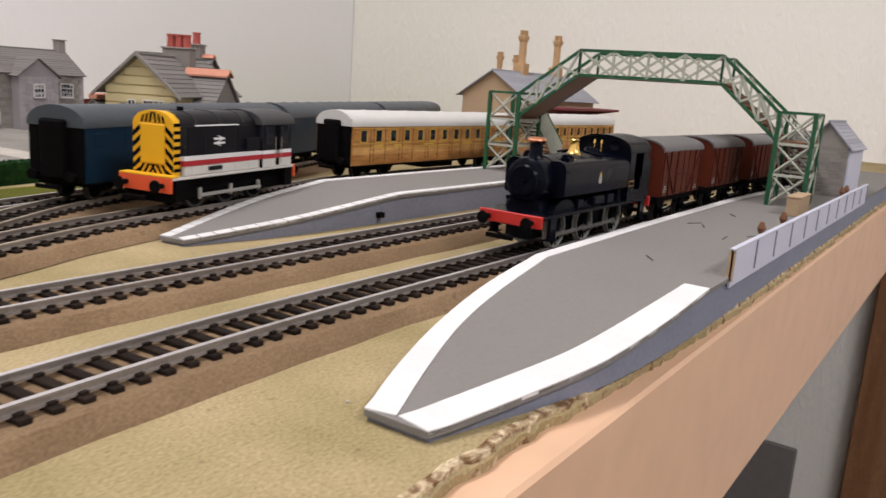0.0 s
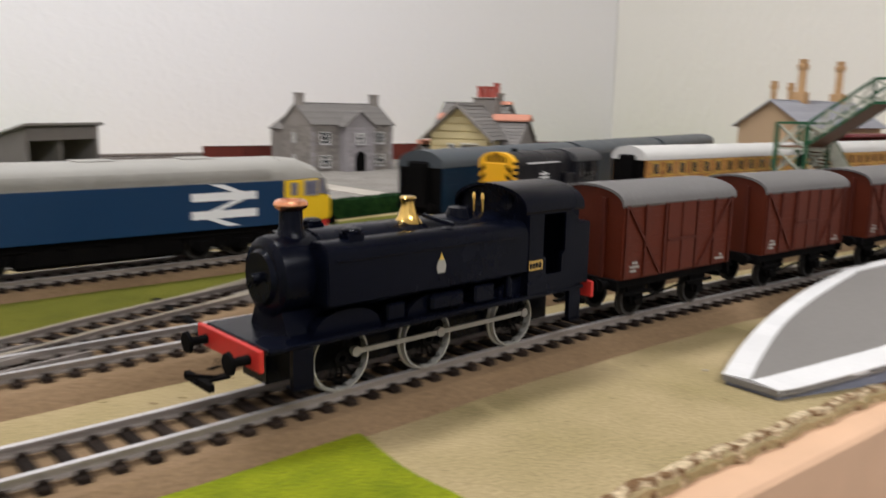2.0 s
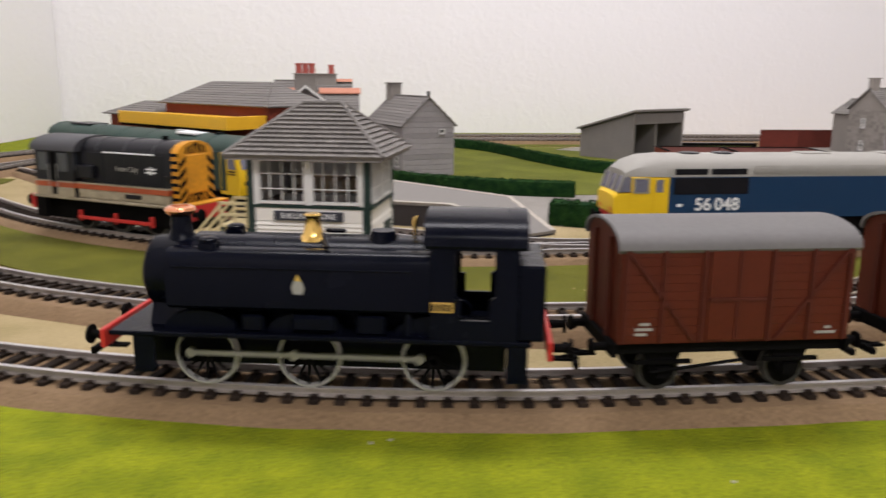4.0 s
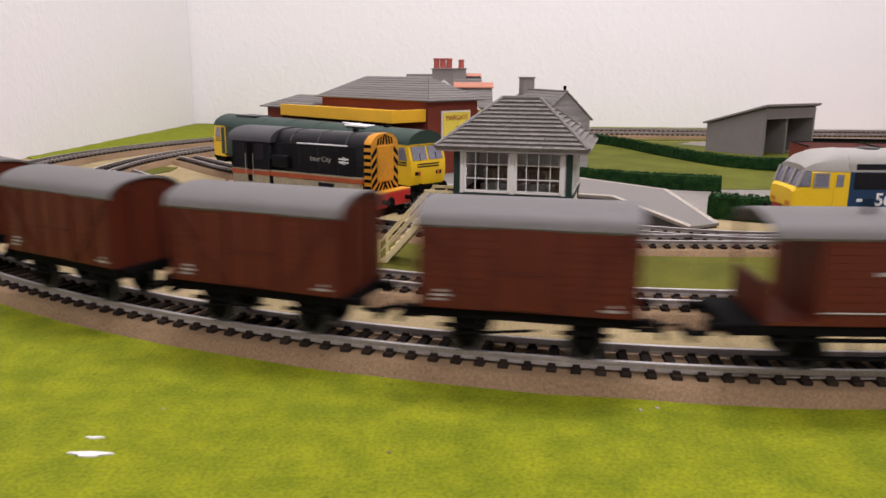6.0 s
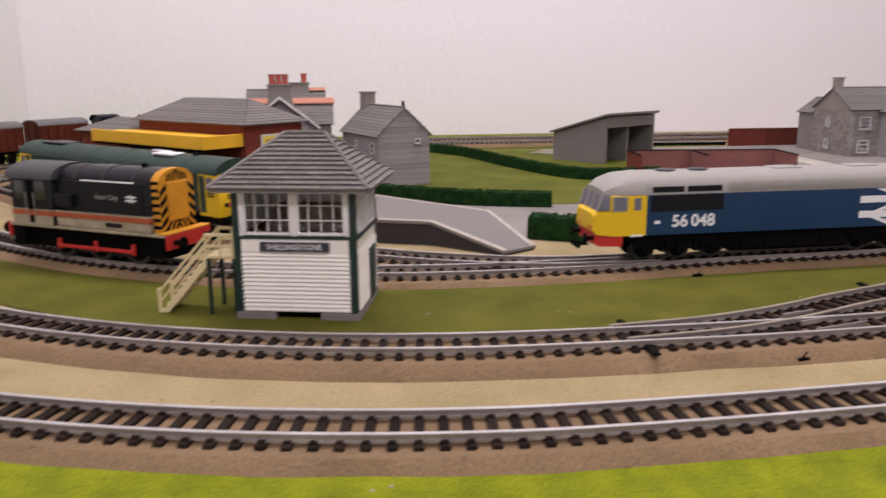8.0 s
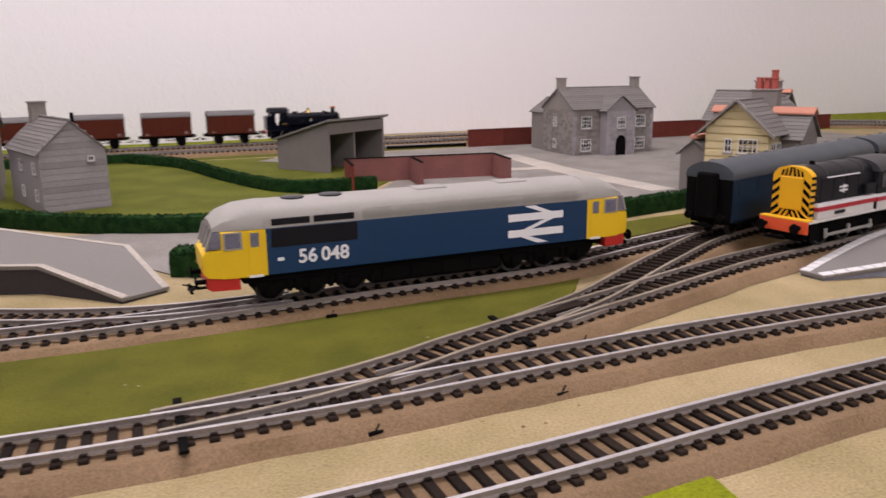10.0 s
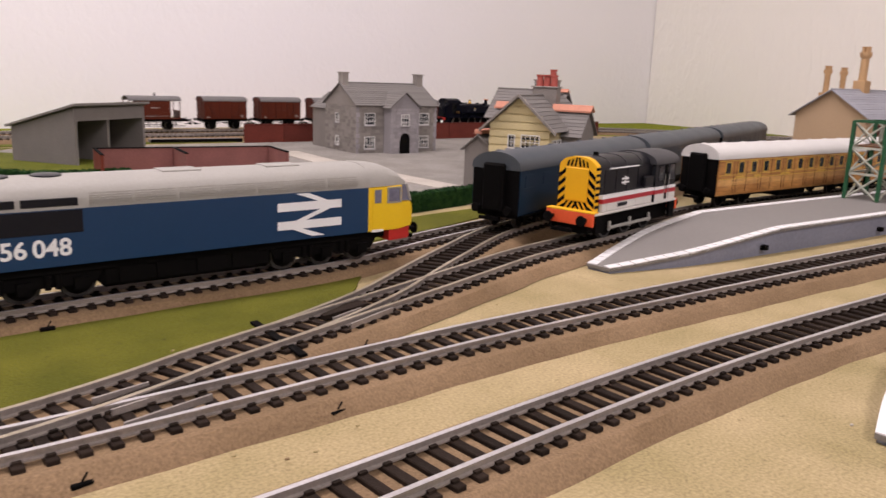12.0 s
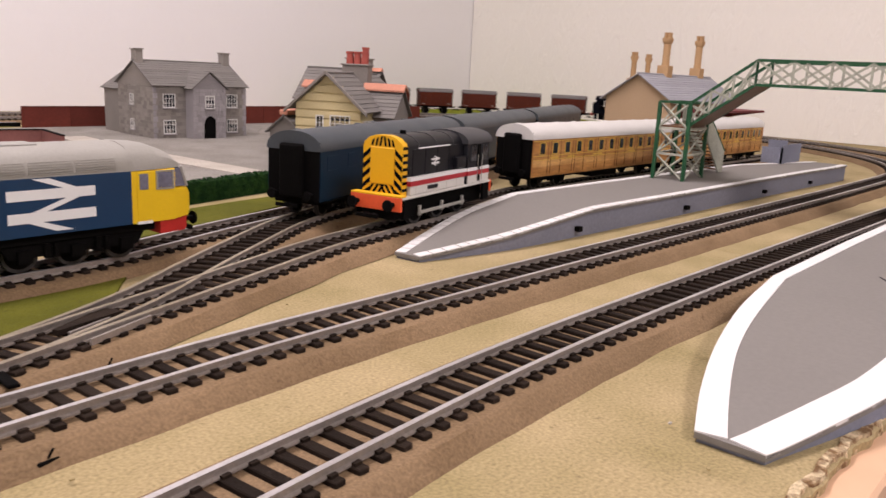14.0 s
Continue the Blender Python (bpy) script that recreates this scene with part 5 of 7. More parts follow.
def green_diesel():
    """A long freight diesel: box body with curved roof, raked yellow cabs at both ends."""
    t = thing("diesel_locomotive", "long dark green diesel with bright yellow cabs on the rear siding", "locomotive")
    H, half = 0.0172, 0.119
    part("body_side", cube(-half, half, -H * 0.97, H * 0.97, 0.0150, 0.0412, 0.0004), GREEN, t)
    arch = [(H, 0.0410), (H * 0.98, 0.0432), (H * 0.86, 0.0462), (H * 0.62, 0.0489), (H * 0.32, 0.0507), (0, 0.0513)]
    arch = arch + [(-y, z) for y, z in arch[-2::-1]]
    part("roof", prism(bmesh.new(), arch, -half - 0.0195, half + 0.0195), GREEN, t, "dark green curved roof")
    for s in (-1, 1):
        part("gutter", cube(-half, half, *sorted((s * H * 0.99, s * (H + 0.0006))), 0.0404, 0.0414, 0.0002), GREEN, t)
        for i in range(9):
            x = -0.098 + i * 0.0245
            part("side_door", cube(x - 0.0105, x + 0.0105, *sorted((s * H * 0.96, s * H)), 0.0175, 0.0390, 0.0003), GREEN, t)
        part("sill_stripe", cube(-half, half, *sorted((s * H * 0.96, s * (H + 0.0003))), 0.0140, 0.0158, 0.0002), CHAR, t)
    part("roof_panel", cube(0.056, 0.080, -0.0105, 0.0015, 0.0500, 0.0517, 0.0004), LETTER, t, "white roof panel")
    part("roof_panel", cube(0.038, 0.060, 0.0010, 0.0045, 0.0506, 0.0517, 0.0003), LETTER, t, "white roof panel")
    part("roof_grille", cube(-0.112, -0.078, -0.0085, 0.0085, 0.0500, 0.0516, 0.0003), CHAR, t, "dark roof grille")
    for x in (-0.060, -0.020, 0.020, 0.100):
        part("roof_seam", prism(bmesh.new(), [(y * 1.006, z + 0.0002) for y, z in arch], x, x + 0.0007), GREEN, t)
    part("exhaust", lathe(bmesh.new(), [(0.0030, 0.0505), (0.0030, 0.0522), (0.0022, 0.0524)], (0.096, 0, 0), 14), UNDER, t)
    for s in (-1, 1):
        def side(pts, y0, y1):
            return prism(bmesh.new(), [(s * (half + a), z) for a, z in pts], y0, y1, "Y")
        cab = part("cab", side([(0, 0.0125), (0.0205, 0.0125), (0.0222, 0.0200), (0.0222, 0.0290), (0.0182, 0.0411), (0, 0.0411)], -H * 0.985, H * 0.985), YELLOW, t, "bright yellow raked cab end")
        part("brow", side([(0.0150, 0.0411), (0.0196, 0.0411), (0.0190, 0.0432), (0.0150, 0.0440)], -H * 0.90, H * 0.90), YELLOW, cab)
        for y0, y1 in ((-0.0146, -0.0010), (0.0010, 0.0146)):
            part("windscreen", side([(0.0219, 0.0303), (0.0188, 0.0398), (0.0192, 0.0398), (0.0223, 0.0303)], y0, y1), CABGLASS, cab, "grey raked windscreen")
            part("wiper", side([(0.0223, 0.0298), (0.0208, 0.0352), (0.0211, 0.0352), (0.0226, 0.0298)], (y0 + y1) / 2 - 0.0002, (y0 + y1) / 2 + 0.0002), UNDER, cab)
        for q in (-1, 1):
            y0, y1 = sorted((q * H * 0.97, q * (H * 0.985 + 0.0003)))
            part("side_window", side([(0.0092, 0.0300), (0.0182, 0.0300), (0.0155, 0.0392), (0.0092, 0.0392)], y0, y1), CABGLASS, cab)
            part("cab_door", side([(0.0012, 0.0150), (0.0070, 0.0150), (0.0070, 0.0398), (0.0012, 0.0398)], y0, y1), GREEN, cab)
            for z in (0.0262, 0.0280):
                part("side_mark", side([(0.0090, z), (0.0175, z), (0.0175, z + 0.0009), (0.0090, z + 0.0009)], y0, y1), CHAR, cab)
            part("headlamp", cube(*sorted((s * (half + 0.0218), s * (half + 0.0227))), *sorted((q * 0.0075, q * 0.0130)), 0.0195, 0.0222, 0.0003), CHAR, cab, "dark lamp cluster")
            part("lamp_lens", cube(*sorted((s * (half + 0.0225), s * (half + 0.0231))), *sorted((q * 0.0082, q * 0.0100)), 0.0200, 0.0217, 0.0002), ORANGE, cab)
        for z in (0.0250, 0.0268):
            part("nose_grille", cube(*sorted((s * (half + 0.0218), s * (half + 0.0225))), -0.0105, 0.0105, z, z + 0.0010, 0.0001), CHAR, cab)
        part("buffer_beam", cube(*sorted((s * (half + 0.002), s * (half + 0.0212))), -0.0158, 0.0158, 0.0072, 0.0124, 0.0006), UNDER, t)
        buffers(t, s * (half + 0.0212), 0.0112, 0.0115, 0.0032, 0.005)
        coupling(t, s * (half + 0.0205), 0.0075)
        bogie(t, s * 0.086, (-0.0240, 0, 0.0240), 0.0070, 0.0135, 0.0148)
    part("fuel_tank", cube(-0.042, 0.042, -0.0150, 0.0150, 0.0050, 0.0150, 0.0015), UNDER, t)
    return t


def on_line(line_, s, half, z):
    """The pose of a vehicle whose ends of wheelbase ride on a line."""
    a, b = line_.at(s - half), line_.at(s + half)
    m, w = (a + b) / 2, b - a
    return pose(m.x, m.y, z, 0, 0, math.degrees(math.atan2(w.y, w.x)))


ENGINE, ENGINE_WHEELS, ENGINE_RODS = pannier_engine()
VANS = [goods_van()]
for i in range(4):
    VANS.append(copy_thing(VANS[0], pose(0, 0, 0)))
BRAKE = brake_van()

DIESEL = blue_diesel()
DIESEL.matrix_basis = pose(0.0590, 0.3735, TOP - 0.0015, 0, 0, 2.2)
SH1 = shunter()
SH1.matrix_basis = pose(0.3375, 0.3555, TOP + 0.0004, 0, 0, 192.5)
SH2 = shunter(True)
SH2.matrix_basis = pose(-0.3455, 0.4180, TOP - 0.0015, 0, 0, -29.5) @ Matrix.Scale(1.10, 4)
GD = green_diesel()
GD.matrix_basis = pose(-0.375, 0.575, TOP - 0.0012, 0, 0, -44.5)
c = coach("teak")
c.matrix_basis = pose(0.596, 0.3945, TOP + 0.0004, 0, 0, 0.8)
copy_thing(c, pose(0.848, 0.397, TOP + 0.0004, 0, 0, 0.3))
c = coach("blue")
c.matrix_basis = pose(0.265 + 0.112 * 0.941, 0.392 + 0.112 * 0.339, TOP + 0.0002, 0, 0, 20)
for i in (1, 2):
    k = 0.112 + i * 0.2340
    copy_thing(c, pose(0.265 + k * 0.941, 0.392 + k * 0.339, TOP + 0.0002, 0, 0, 20))


# ---- buildings and scenery ----
STONE = mat("grey_stone_card", (0.245, 0.222, 0.202), 0.85, 0, 0.12, 40, 500, 0.2, spec=0.2, island=0.18)
STONEP = mat("pale_stone_card", (0.305, 0.285, 0.292), 0.85, 0, 0.12, 40, 500, 0.2, spec=0.2, island=0.15)
SLATE = mat("grey_slate_card", (0.175, 0.163, 0.152), 0.8, 0, 0.1, 40, 500, 0.15, spec=0.2, island=0.12)
SLATEL = mat("light_slate_card", (0.33, 0.33, 0.36), 0.8, 0, 0.1, 40, 500, 0.15, spec=0.2, island=0.1)
CREAMW = mat("cream_boarding", (0.66, 0.56, 0.32), 0.75, 0, 0.06, 40, 500, 0.1, spec=0.2, island=0.04)
TANW = mat("tan_card", (0.42, 0.30, 0.19), 0.85, 0, 0.06, 30, 500, 0.1, spec=0.2)
TERRA = mat("terracotta", (0.52, 0.235, 0.16), 0.8, 0, 0.12, 60, 500, 0.1, spec=0.2)
POT = mat("red_chimney_pot", (0.42, 0.10, 0.08), 0.8, 0, 0.12, 60, 500, 0.1, spec=0.2)
TANPOT = mat("tan_chimney", (0.46, 0.29, 0.15), 0.8, 0, 0.12, 60, 500, 0.15, spec=0.2)
BRICKR = mat("red_brick_card", (0.19, 0.042, 0.025), 0.85, 0, 0.15, 60, 500, 0.15, spec=0.2)
FENCE = mat("dark_red_fence", (0.12, 0.026, 0.018), 0.85, 0, 0.2, 60, 500, 0.15, spec=0.2, island=0.12)
PINKB = mat("pink_brick_card", (0.24, 0.10, 0.088), 0.85, 0, 0.15, 60, 500, 0.15, spec=0.2)
GARAGE = mat("garage_concrete", (0.20, 0.183, 0.172), 0.85, 0, 0.1, 60, 500, 0.1, spec=0.2)
WPAINT = mat("white_window_paint", (0.72, 0.71, 0.68), 0.6, 0, 0.05, 60, 500, 0.03)
DGREEN = mat("dark_green_paint", (0.007, 0.026, 0.020), 0.5, 0, 0.1, 60, 500, 0.03)
BGREEN = mat("bridge_green", (0.010, 0.078, 0.030), 0.5, 0, 0.15, 60, 500, 0.05)
LATT = mat("weathered_lattice", (0.40, 0.41, 0.34), 0.75, 0, 0.25, 90, 500, 0.1, spec=0.2)
PALEW = mat("off_white_boarding", (0.82, 0.79, 0.72), 0.65, 0, 0.05, 60, 500, 0.05, island=0.03)
ROOFG = mat("moulded_grey_slates", (0.160, 0.146, 0.133), 0.6, 0, 0.14, 60, 500, 0.1, island=0.15)
CANOPY = mat("canopy_yellow", (0.78, 0.43, 0.015), 0.5, 0, 0.06, 60, 500, 0.03)
MAROON = mat("maroon_canopy", (0.15, 0.025, 0.03), 0.6, 0, 0.1, 60, 500, 0.05)
POSTER = mat("poster_yellow", (0.78, 0.62, 0.08), 0.6, 0, 0.05, 60, 500, 0.0)
INK = mat("poster_ink", (0.30, 0.04, 0.03), 0.6, 0, 0.05, 60, 500, 0.0)
DINK = mat("sign_black", (0.03, 0.032, 0.045), 0.5, 0, 0.05, 60, 500, 0.0)
LWALL = mat("lilac_grey_card", (0.52, 0.52, 0.60), 0.8, 0, 0.06, 40, 500, 0.08, spec=0.2)


def window_on(parent, x, y, z, w, h, face, cols=2, rows=2, name="window", sill=True):
    """A window on a wall: face is '-y', '+y', '-x' or '+x' in the parent's space; (x, y, z) its foot's middle on the wall."""
    turn = {"-y": 0, "+x": 90, "+y": 180, "-x": -90}[face]
    m = pose(x, y, z, 0, 0, turn)
    win = part(name, cube(-w / 2, w / 2, -0.0004, 0.002, 0, h), GLAZE, parent, "", m)
    bm = bmesh.new()
    f = 0.0009
    for q in (-w / 2, w / 2 - f):
        box(bm, q, q + f, -0.0012, 0.0002, 0, h)
    for q in (0, h - f):
        box(bm, -w / 2, w / 2, -0.0012, 0.0002, q, q + f)
    part("window_frame", bm, WPAINT, win)
    bm = bmesh.new()
    for i in range(1, cols):
        q = -w / 2 + w * i / cols
        box(bm, q - 0.00025, q + 0.00025, -0.0009, 0, 0, h)
    for i in range(1, rows):
        q = h * i / rows
        box(bm, -w / 2, w / 2, -0.0009, 0, q - 0.00025, q + 0.00025)
    part("glazing_bar", bm, WPAINT, win)
    if sill:
        part("window_sill", cube(-w / 2 - 0.0012, w / 2 + 0.0012, -0.0020, 0.0005, -0.0012, 0.0), STONEP, win)
    return win


def stone_skin(parent, x0, x1, z0, z1, y, face, material, seed, course=0.0042):
    """Thin stones of uneven length standing proud of a wall."""
    rnd = random.Random(seed)
    turn = {"-y": 0, "+x": 90, "+y": 180, "-x": -90}[face]
    bm = bmesh.new()
    z = z0
    while z < z1 - 0.0005:
        h = min(course * rnd.uniform(0.8, 1.2), z1 - z)
        x = x0
        while x < x1 - 0.0005:
            w = min(rnd.uniform(0.004, 0.010), x1 - x)
            d = rnd.uniform(0.0001, 0.0005)
            box(bm, x + 0.0002, x + w - 0.0002, -d, 0.0002, z + 0.0002, z + h - 0.0002)
            x += w
        z += h
    o = {"-y": (0, y, 0), "+x": (y, 0, 0), "+y": (0, y, 0), "-x": (y, 0, 0)}[face]
    return tagged(part("stone_facing", bm, material, parent, "coursed stone facing", pose(*o, 0, 0, turn)), kind="stuff")


def slate_roof(parent, pts, material, rows=9, thick=0.0012, name="roof"):
    """A roof slope over four corners (eave a, eave b, ridge b, ridge a): a slab that carries overlapping courses."""
    a, b, c, d = [Vector(p) for p in pts]
    up = (b - a).cross(d - a).normalized()
    if up.z < 0:
        up = -up

    def slab(f0, f1, h0, h1, base=0.0):
        bm = bmesh.new()
        q = [a.lerp(d, f0), b.lerp(c, f0), b.lerp(c, f1), a.lerp(d, f1)]
        lo = [bm.verts.new(p + up * base) for p in q]
        hi = [bm.verts.new(p + up * h) for p, h in zip(q, (h0, h0, h1, h1))]
        bm.faces.new(lo[::-1])
        bm.faces.new(hi)
        for k in range(4):
            bm.faces.new([lo[k], lo[(k + 1) % 4], hi[(k + 1) % 4], hi[k]])
        return bm
    r = part(name, slab(0, 1, thick * 0.6, thick * 0.6), material, parent, "slope of grey slates")
    for i in range(rows):
        part("slate_course", slab(i / rows, (i + 1.0) / rows, thick * 1.05, thick * 0.72, thick * 0.5), material, r)
    return r


def gabled(parent, x0, x1, y0, y1, eave, ridge, wall, roof, along="x", over=0.004, rows=9, name="wall"):
    """Walls and two roof slopes; the ridge runs along x or y."""
    if along == "x":
        m = (y0 + y1) / 2
        bm = prism(bmesh.new(), [(y0, 0), (y1, 0), (y1, eave), (m, ridge), (y0, eave)], x0, x1)
        w = part(name, bm, wall, parent)
        dz = over * (ridge - eave) / (m - y0)
        slate_roof(parent, [(x0 - over, y0 - over, eave - dz), (x1 + over, y0 - over, eave - dz), (x1 + over, m, ridge), (x0 - over, m, ridge)], roof, rows)
        slate_roof(parent, [(x1 + over, y1 + over, eave - dz), (x0 - over, y1 + over, eave - dz), (x0 - over, m, ridge), (x1 + over, m, ridge)], roof, rows)
        part("ridge_tile", cube(x0 - over, x1 + over, m - 0.0012, m + 0.0012, ridge + 0.0004, ridge + 0.0022, 0.0004), roof, parent)
    else:
        m = (x0 + x1) / 2
        bm = prism(bmesh.new(), [(x0, 0), (x1, 0), (x1, eave), (m, ridge), (x0, eave)], y0, y1, "Y")
        w = part(name, bm, wall, parent)
        dz = over * (ridge - eave) / (m - x0)
        slate_roof(parent, [(x0 - over, y1 + over, eave - dz), (x0 - over, y0 - over, eave - dz), (m, y0 - over, ridge), (m, y1 + over, ridge)], roof, rows)
        slate_roof(parent, [(x1 + over, y0 - over, eave - dz), (x1 + over, y1 + over, eave - dz), (m, y1 + over, ridge), (m, y0 - over, ridge)], roof, rows)
        part("ridge_tile", cube(m - 0.0012, m + 0.0012, y0 - over, y1 + over, ridge + 0.0004, ridge + 0.0022, 0.0004), roof, parent)
    return w


def stack(parent, x, y, z0, z1, w, d, material, pots=0, potm=None, poth=0.010):
    c = part("chimney", cube(x - w / 2, x + w / 2, y - d / 2, y + d / 2, z0, z1, 0.0003), material, parent)
    part("chimney_cap", cube(x - w / 2 - 0.0012, x + w / 2 + 0.0012, y - d / 2 - 0.0012, y + d / 2 + 0.0012, z1, z1 + 0.0014, 0.0003), material, c)
    for i in range(pots):
        px = x + (i - (pots - 1) / 2) * (w / max(pots, 1)) * 0.95
        part("chimney_pot", lathe(bmesh.new(), [(0.0030, z1 + 0.001), (0.0027, z1 + poth * 0.8), (0.0033, z1 + poth * 0.85), (0.0033, z1 + poth)], (px, y, 0), 12), potm or POT, c, "red clay chimney pot")
    return c


# grey stone house with porch gable
g = thing("stone_house", "two-storey grey stone house with slate roof and porch gable", "house", pose(0.466, 0.913, 0))
gabled(g, 0, 0.128, 0, 0.085, 0.064, 0.090, STONE, SLATE, "x", 0.003, 11)
stone_skin(g, 0.0, 0.128, 0.0, 0.063, 0.0, "-y", STONE, 3)
stone_skin(g, -0.085, 0.0, 0.0, 0.062, 0.0, "-x", STONE, 4)
bm = prism(bmesh.new(), [(0.042, 0), (0.086, 0), (0.086, 0.062), (0.064, 0.0795), (0.042, 0.062)], -0.018, 0.0, "Y")
po = part("porch_bay", bm, STONEP, g, "projecting gabled bay of paler stone")
stone_skin(po, 0.042, 0.086, 0.0, 0.061, -0.018, "-y", STONEP, 5)
for a, b in ((0.0385, 0.064), (0.0895, 0.064)):
    slate_roof(g, [(a, -0.021, 0.0595), (a, 0.03, 0.0595), (b, 0.03, 0.0805), (b, -0.021, 0.0805)], SLATE, 7)
for x, z in ((0.020, 0.006), (0.020, 0.037), (0.107, 0.006), (0.107, 0.037)):
    window_on(g, x, 0, z, 0.016, 0.0165, "-y", 4, 3)
window_on(g, 0.064, -0.018, 0.037, 0.013, 0.0155, "-y", 3, 3)
window_on(g, 0, 0.050, 0.008, 0.009, 0.013, "-x", 2, 3)
window_on(g, 0, 0.050, 0.038, 0.009, 0.013, "-x", 2, 3)
do = part("door", prism(bmesh.new(), [(0.056, 0), (0.072, 0), (0.072, 0.020)] + [(0.064 + 0.008 * math.cos(a), 0.020 + 0.008 * math.sin(a)) for a in [i * math.pi / 8 for i in range(1, 8)]] + [(0.056, 0.020)], -0.0186, -0.010, "Y"), UNDER, g, "dark arched doorway")
for i in range(9):
    a = math.pi * i / 8
    part("arch_stone", box(bmesh.new(), -0.0012, 0.0012, -0.0195, -0.0180, 0.0078, 0.0105, Matrix.Translation((0.064, 0, 0.020)) @ Matrix.Rotation(math.pi / 2 - a, 4, "Y")), STONEP, do)
gabled(g, 0.004, 0.056, 0.0855, 0.130, 0.056, 0.074, STONE, SLATE, "y", 0.003, 8, "rear_wall")
stack(g, 0.004, 0.0425, 0.080, 0.1035, 0.0095, 0.011, STONE)
stack(g, 0.124, 0.0425, 0.080, 0.1035, 0.0095, 0.011, STONE)
for x, y in ((0.0, 0.0), (0.128, 0.0), (0.042, -0.018), (0.086, -0.018)):
    for i in range(9):
        w = 0.0052 if i % 2 else 0.0034
        s = 1 if x in (0.0, 0.042) else -1
        part("quoin", cube(*sorted((x - s * 0.0004, x + s * w)), y - 0.0007, y + 0.0006, i * 0.0068 + 0.0003, i * 0.0068 + 0.0064), STONEP, g)


def crossing_house(label, front, m, boards, W=0.0275):
    """Gabled wing before a taller cross block with orange ridges and red pots; local x runs from the gable backwards."""
    h = thing("station_house", label, "house", m)
    gabled(h, 0.0, 0.110, -W, W, 0.064, 0.0890, front, SLATE, "x", 0.006, 9, "wing_wall")
    if boards:
        for i in range(12):
            z = 0.004 + i * 0.0070
            w = W if z < 0.0585 else W * (0.0852 - z) / 0.0255
            if w > 0.003:
                part("weatherboard", cube(-0.0014, 0.0003, -w, w, z, z + 0.0058, 0.0003), CREAMW, h)
        window_on(h, -0.0010, 0.0070, 0.0430, 0.007, 0.0125, "-x", 2, 2)
        window_on(h, -0.0010, -0.0110, 0.0425, 0.018, 0.0135, "-x", 4, 2)
        for x in (0.010, 0.022):
            window_on(h, x, -W, 0.032, 0.011, 0.020, "-y", 2, 3)
    else:
        stone_skin(h, -W, W, 0.0, 0.062, 0.0, "-x", front, 8)
        window_on(h, 0.015, -W, 0.012, 0.010, 0.030, "-y", 1, 2)
    for s in (-1, 1):
        bm = bmesh.new()
        prism(bm, [(s * (W + 0.0075), 0.0565), (s * (W + 0.0075), 0.0590), (0, 0.0918), (0, 0.0890)], -0.0085, -0.0062)
        part("bargeboard", bm, WPAINT if not boards else STONE, h)
    dz, dy = (-0.0055, 0.008) if boards else (0.0, 0.0)
    gabled(h, 0.030, 0.076, -0.054 + dy, 0.049 - dy, 0.062 + dz, 0.0835 + dz, STONE, SLATE, "y", 0.003, 8, "transept_wall")
    stone_skin(h, -0.049 + dy, 0.054 - dy, 0.0, 0.055, 0.030, "-x", STONE, 9)
    for y0, y1 in ((0.012, 0.0535 - dy), (-0.0585 + dy, -0.012)):
        part("orange_ridge", prism(bmesh.new(), [(x, z + dz) for x, z in ((0.0465, 0.0815), (0.053, 0.0862), (0.0595, 0.0815), (0.0595, 0.0830), (0.053, 0.0882), (0.0465, 0.0830))], y0, y1, "Y"), TERRA, h, "orange terracotta ridge tiles")
    my = 0.044 if boards else 0.0
    gabled(h, 0.110, 0.172, -0.046 + dy + my, 0.042 - dy + my, 0.066, 0.0945 + dz * 0.4, STONE, SLATE, "y", 0.004, 10, "main_wall")
    part("orange_ridge", prism(bmesh.new(), [(0.136, 0.0945 + dz * 0.4), (0.141, 0.0980 + dz * 0.4), (0.146, 0.0945 + dz * 0.4)], -0.050 + dy + my, -0.028 + dy + my, "Y"), TERRA, h, "orange terracotta ridge tiles")
    gabled(h, 0.006, 0.0295, 0.0285, 0.056, 0.040, 0.052, STONE, SLATE, "x", 0.003, 5, "lean_to_wall")
    part("orange_ridge", cube(0.003, 0.0295, 0.0385, 0.0460, 0.0530, 0.0575, 0.0008), TERRA, h, "orange terracotta ridge tiles")
    cx, cy = (0.060, -0.002) if boards else (0.016, 0.001)
    stack(h, cx, cy, 0.070, 0.1025 + dz, 0.012, 0.024, STONE)
    for y in (-0.007, 0.0, 0.007):
        part("chimney_pot", lathe(bmesh.new(), [(0.0034, 0.1035), (0.0031, 0.1125), (0.0037, 0.1131), (0.0037, 0.1145)], (cx, cy + y, dz), 12), POT, h, "red clay chimney pot")
    stack(h, 0.141, -0.018 + my, 0.084, 0.1030, 0.012, 0.024, STONE)
    part("chimney_pot", lathe(bmesh.new(), [(0.0036, 0.1040), (0.0033, 0.1130), (0.0039, 0.1136), (0.0039, 0.1150)], (0.141, -0.024 + my, 0), 12), POT, h, "red clay chimney pot")
    return h


crossing_house("cream weatherboarded station house with orange ridges and red pots", CREAMW, pose(0.4195, 0.544, 0, 0, 0, 27), True, 0.029)
crossing_house("grey stone station house with orange ridges and red pots", STONEP, pose(-0.270, 0.795, 0, 0, 0, 92), False, 0.034)

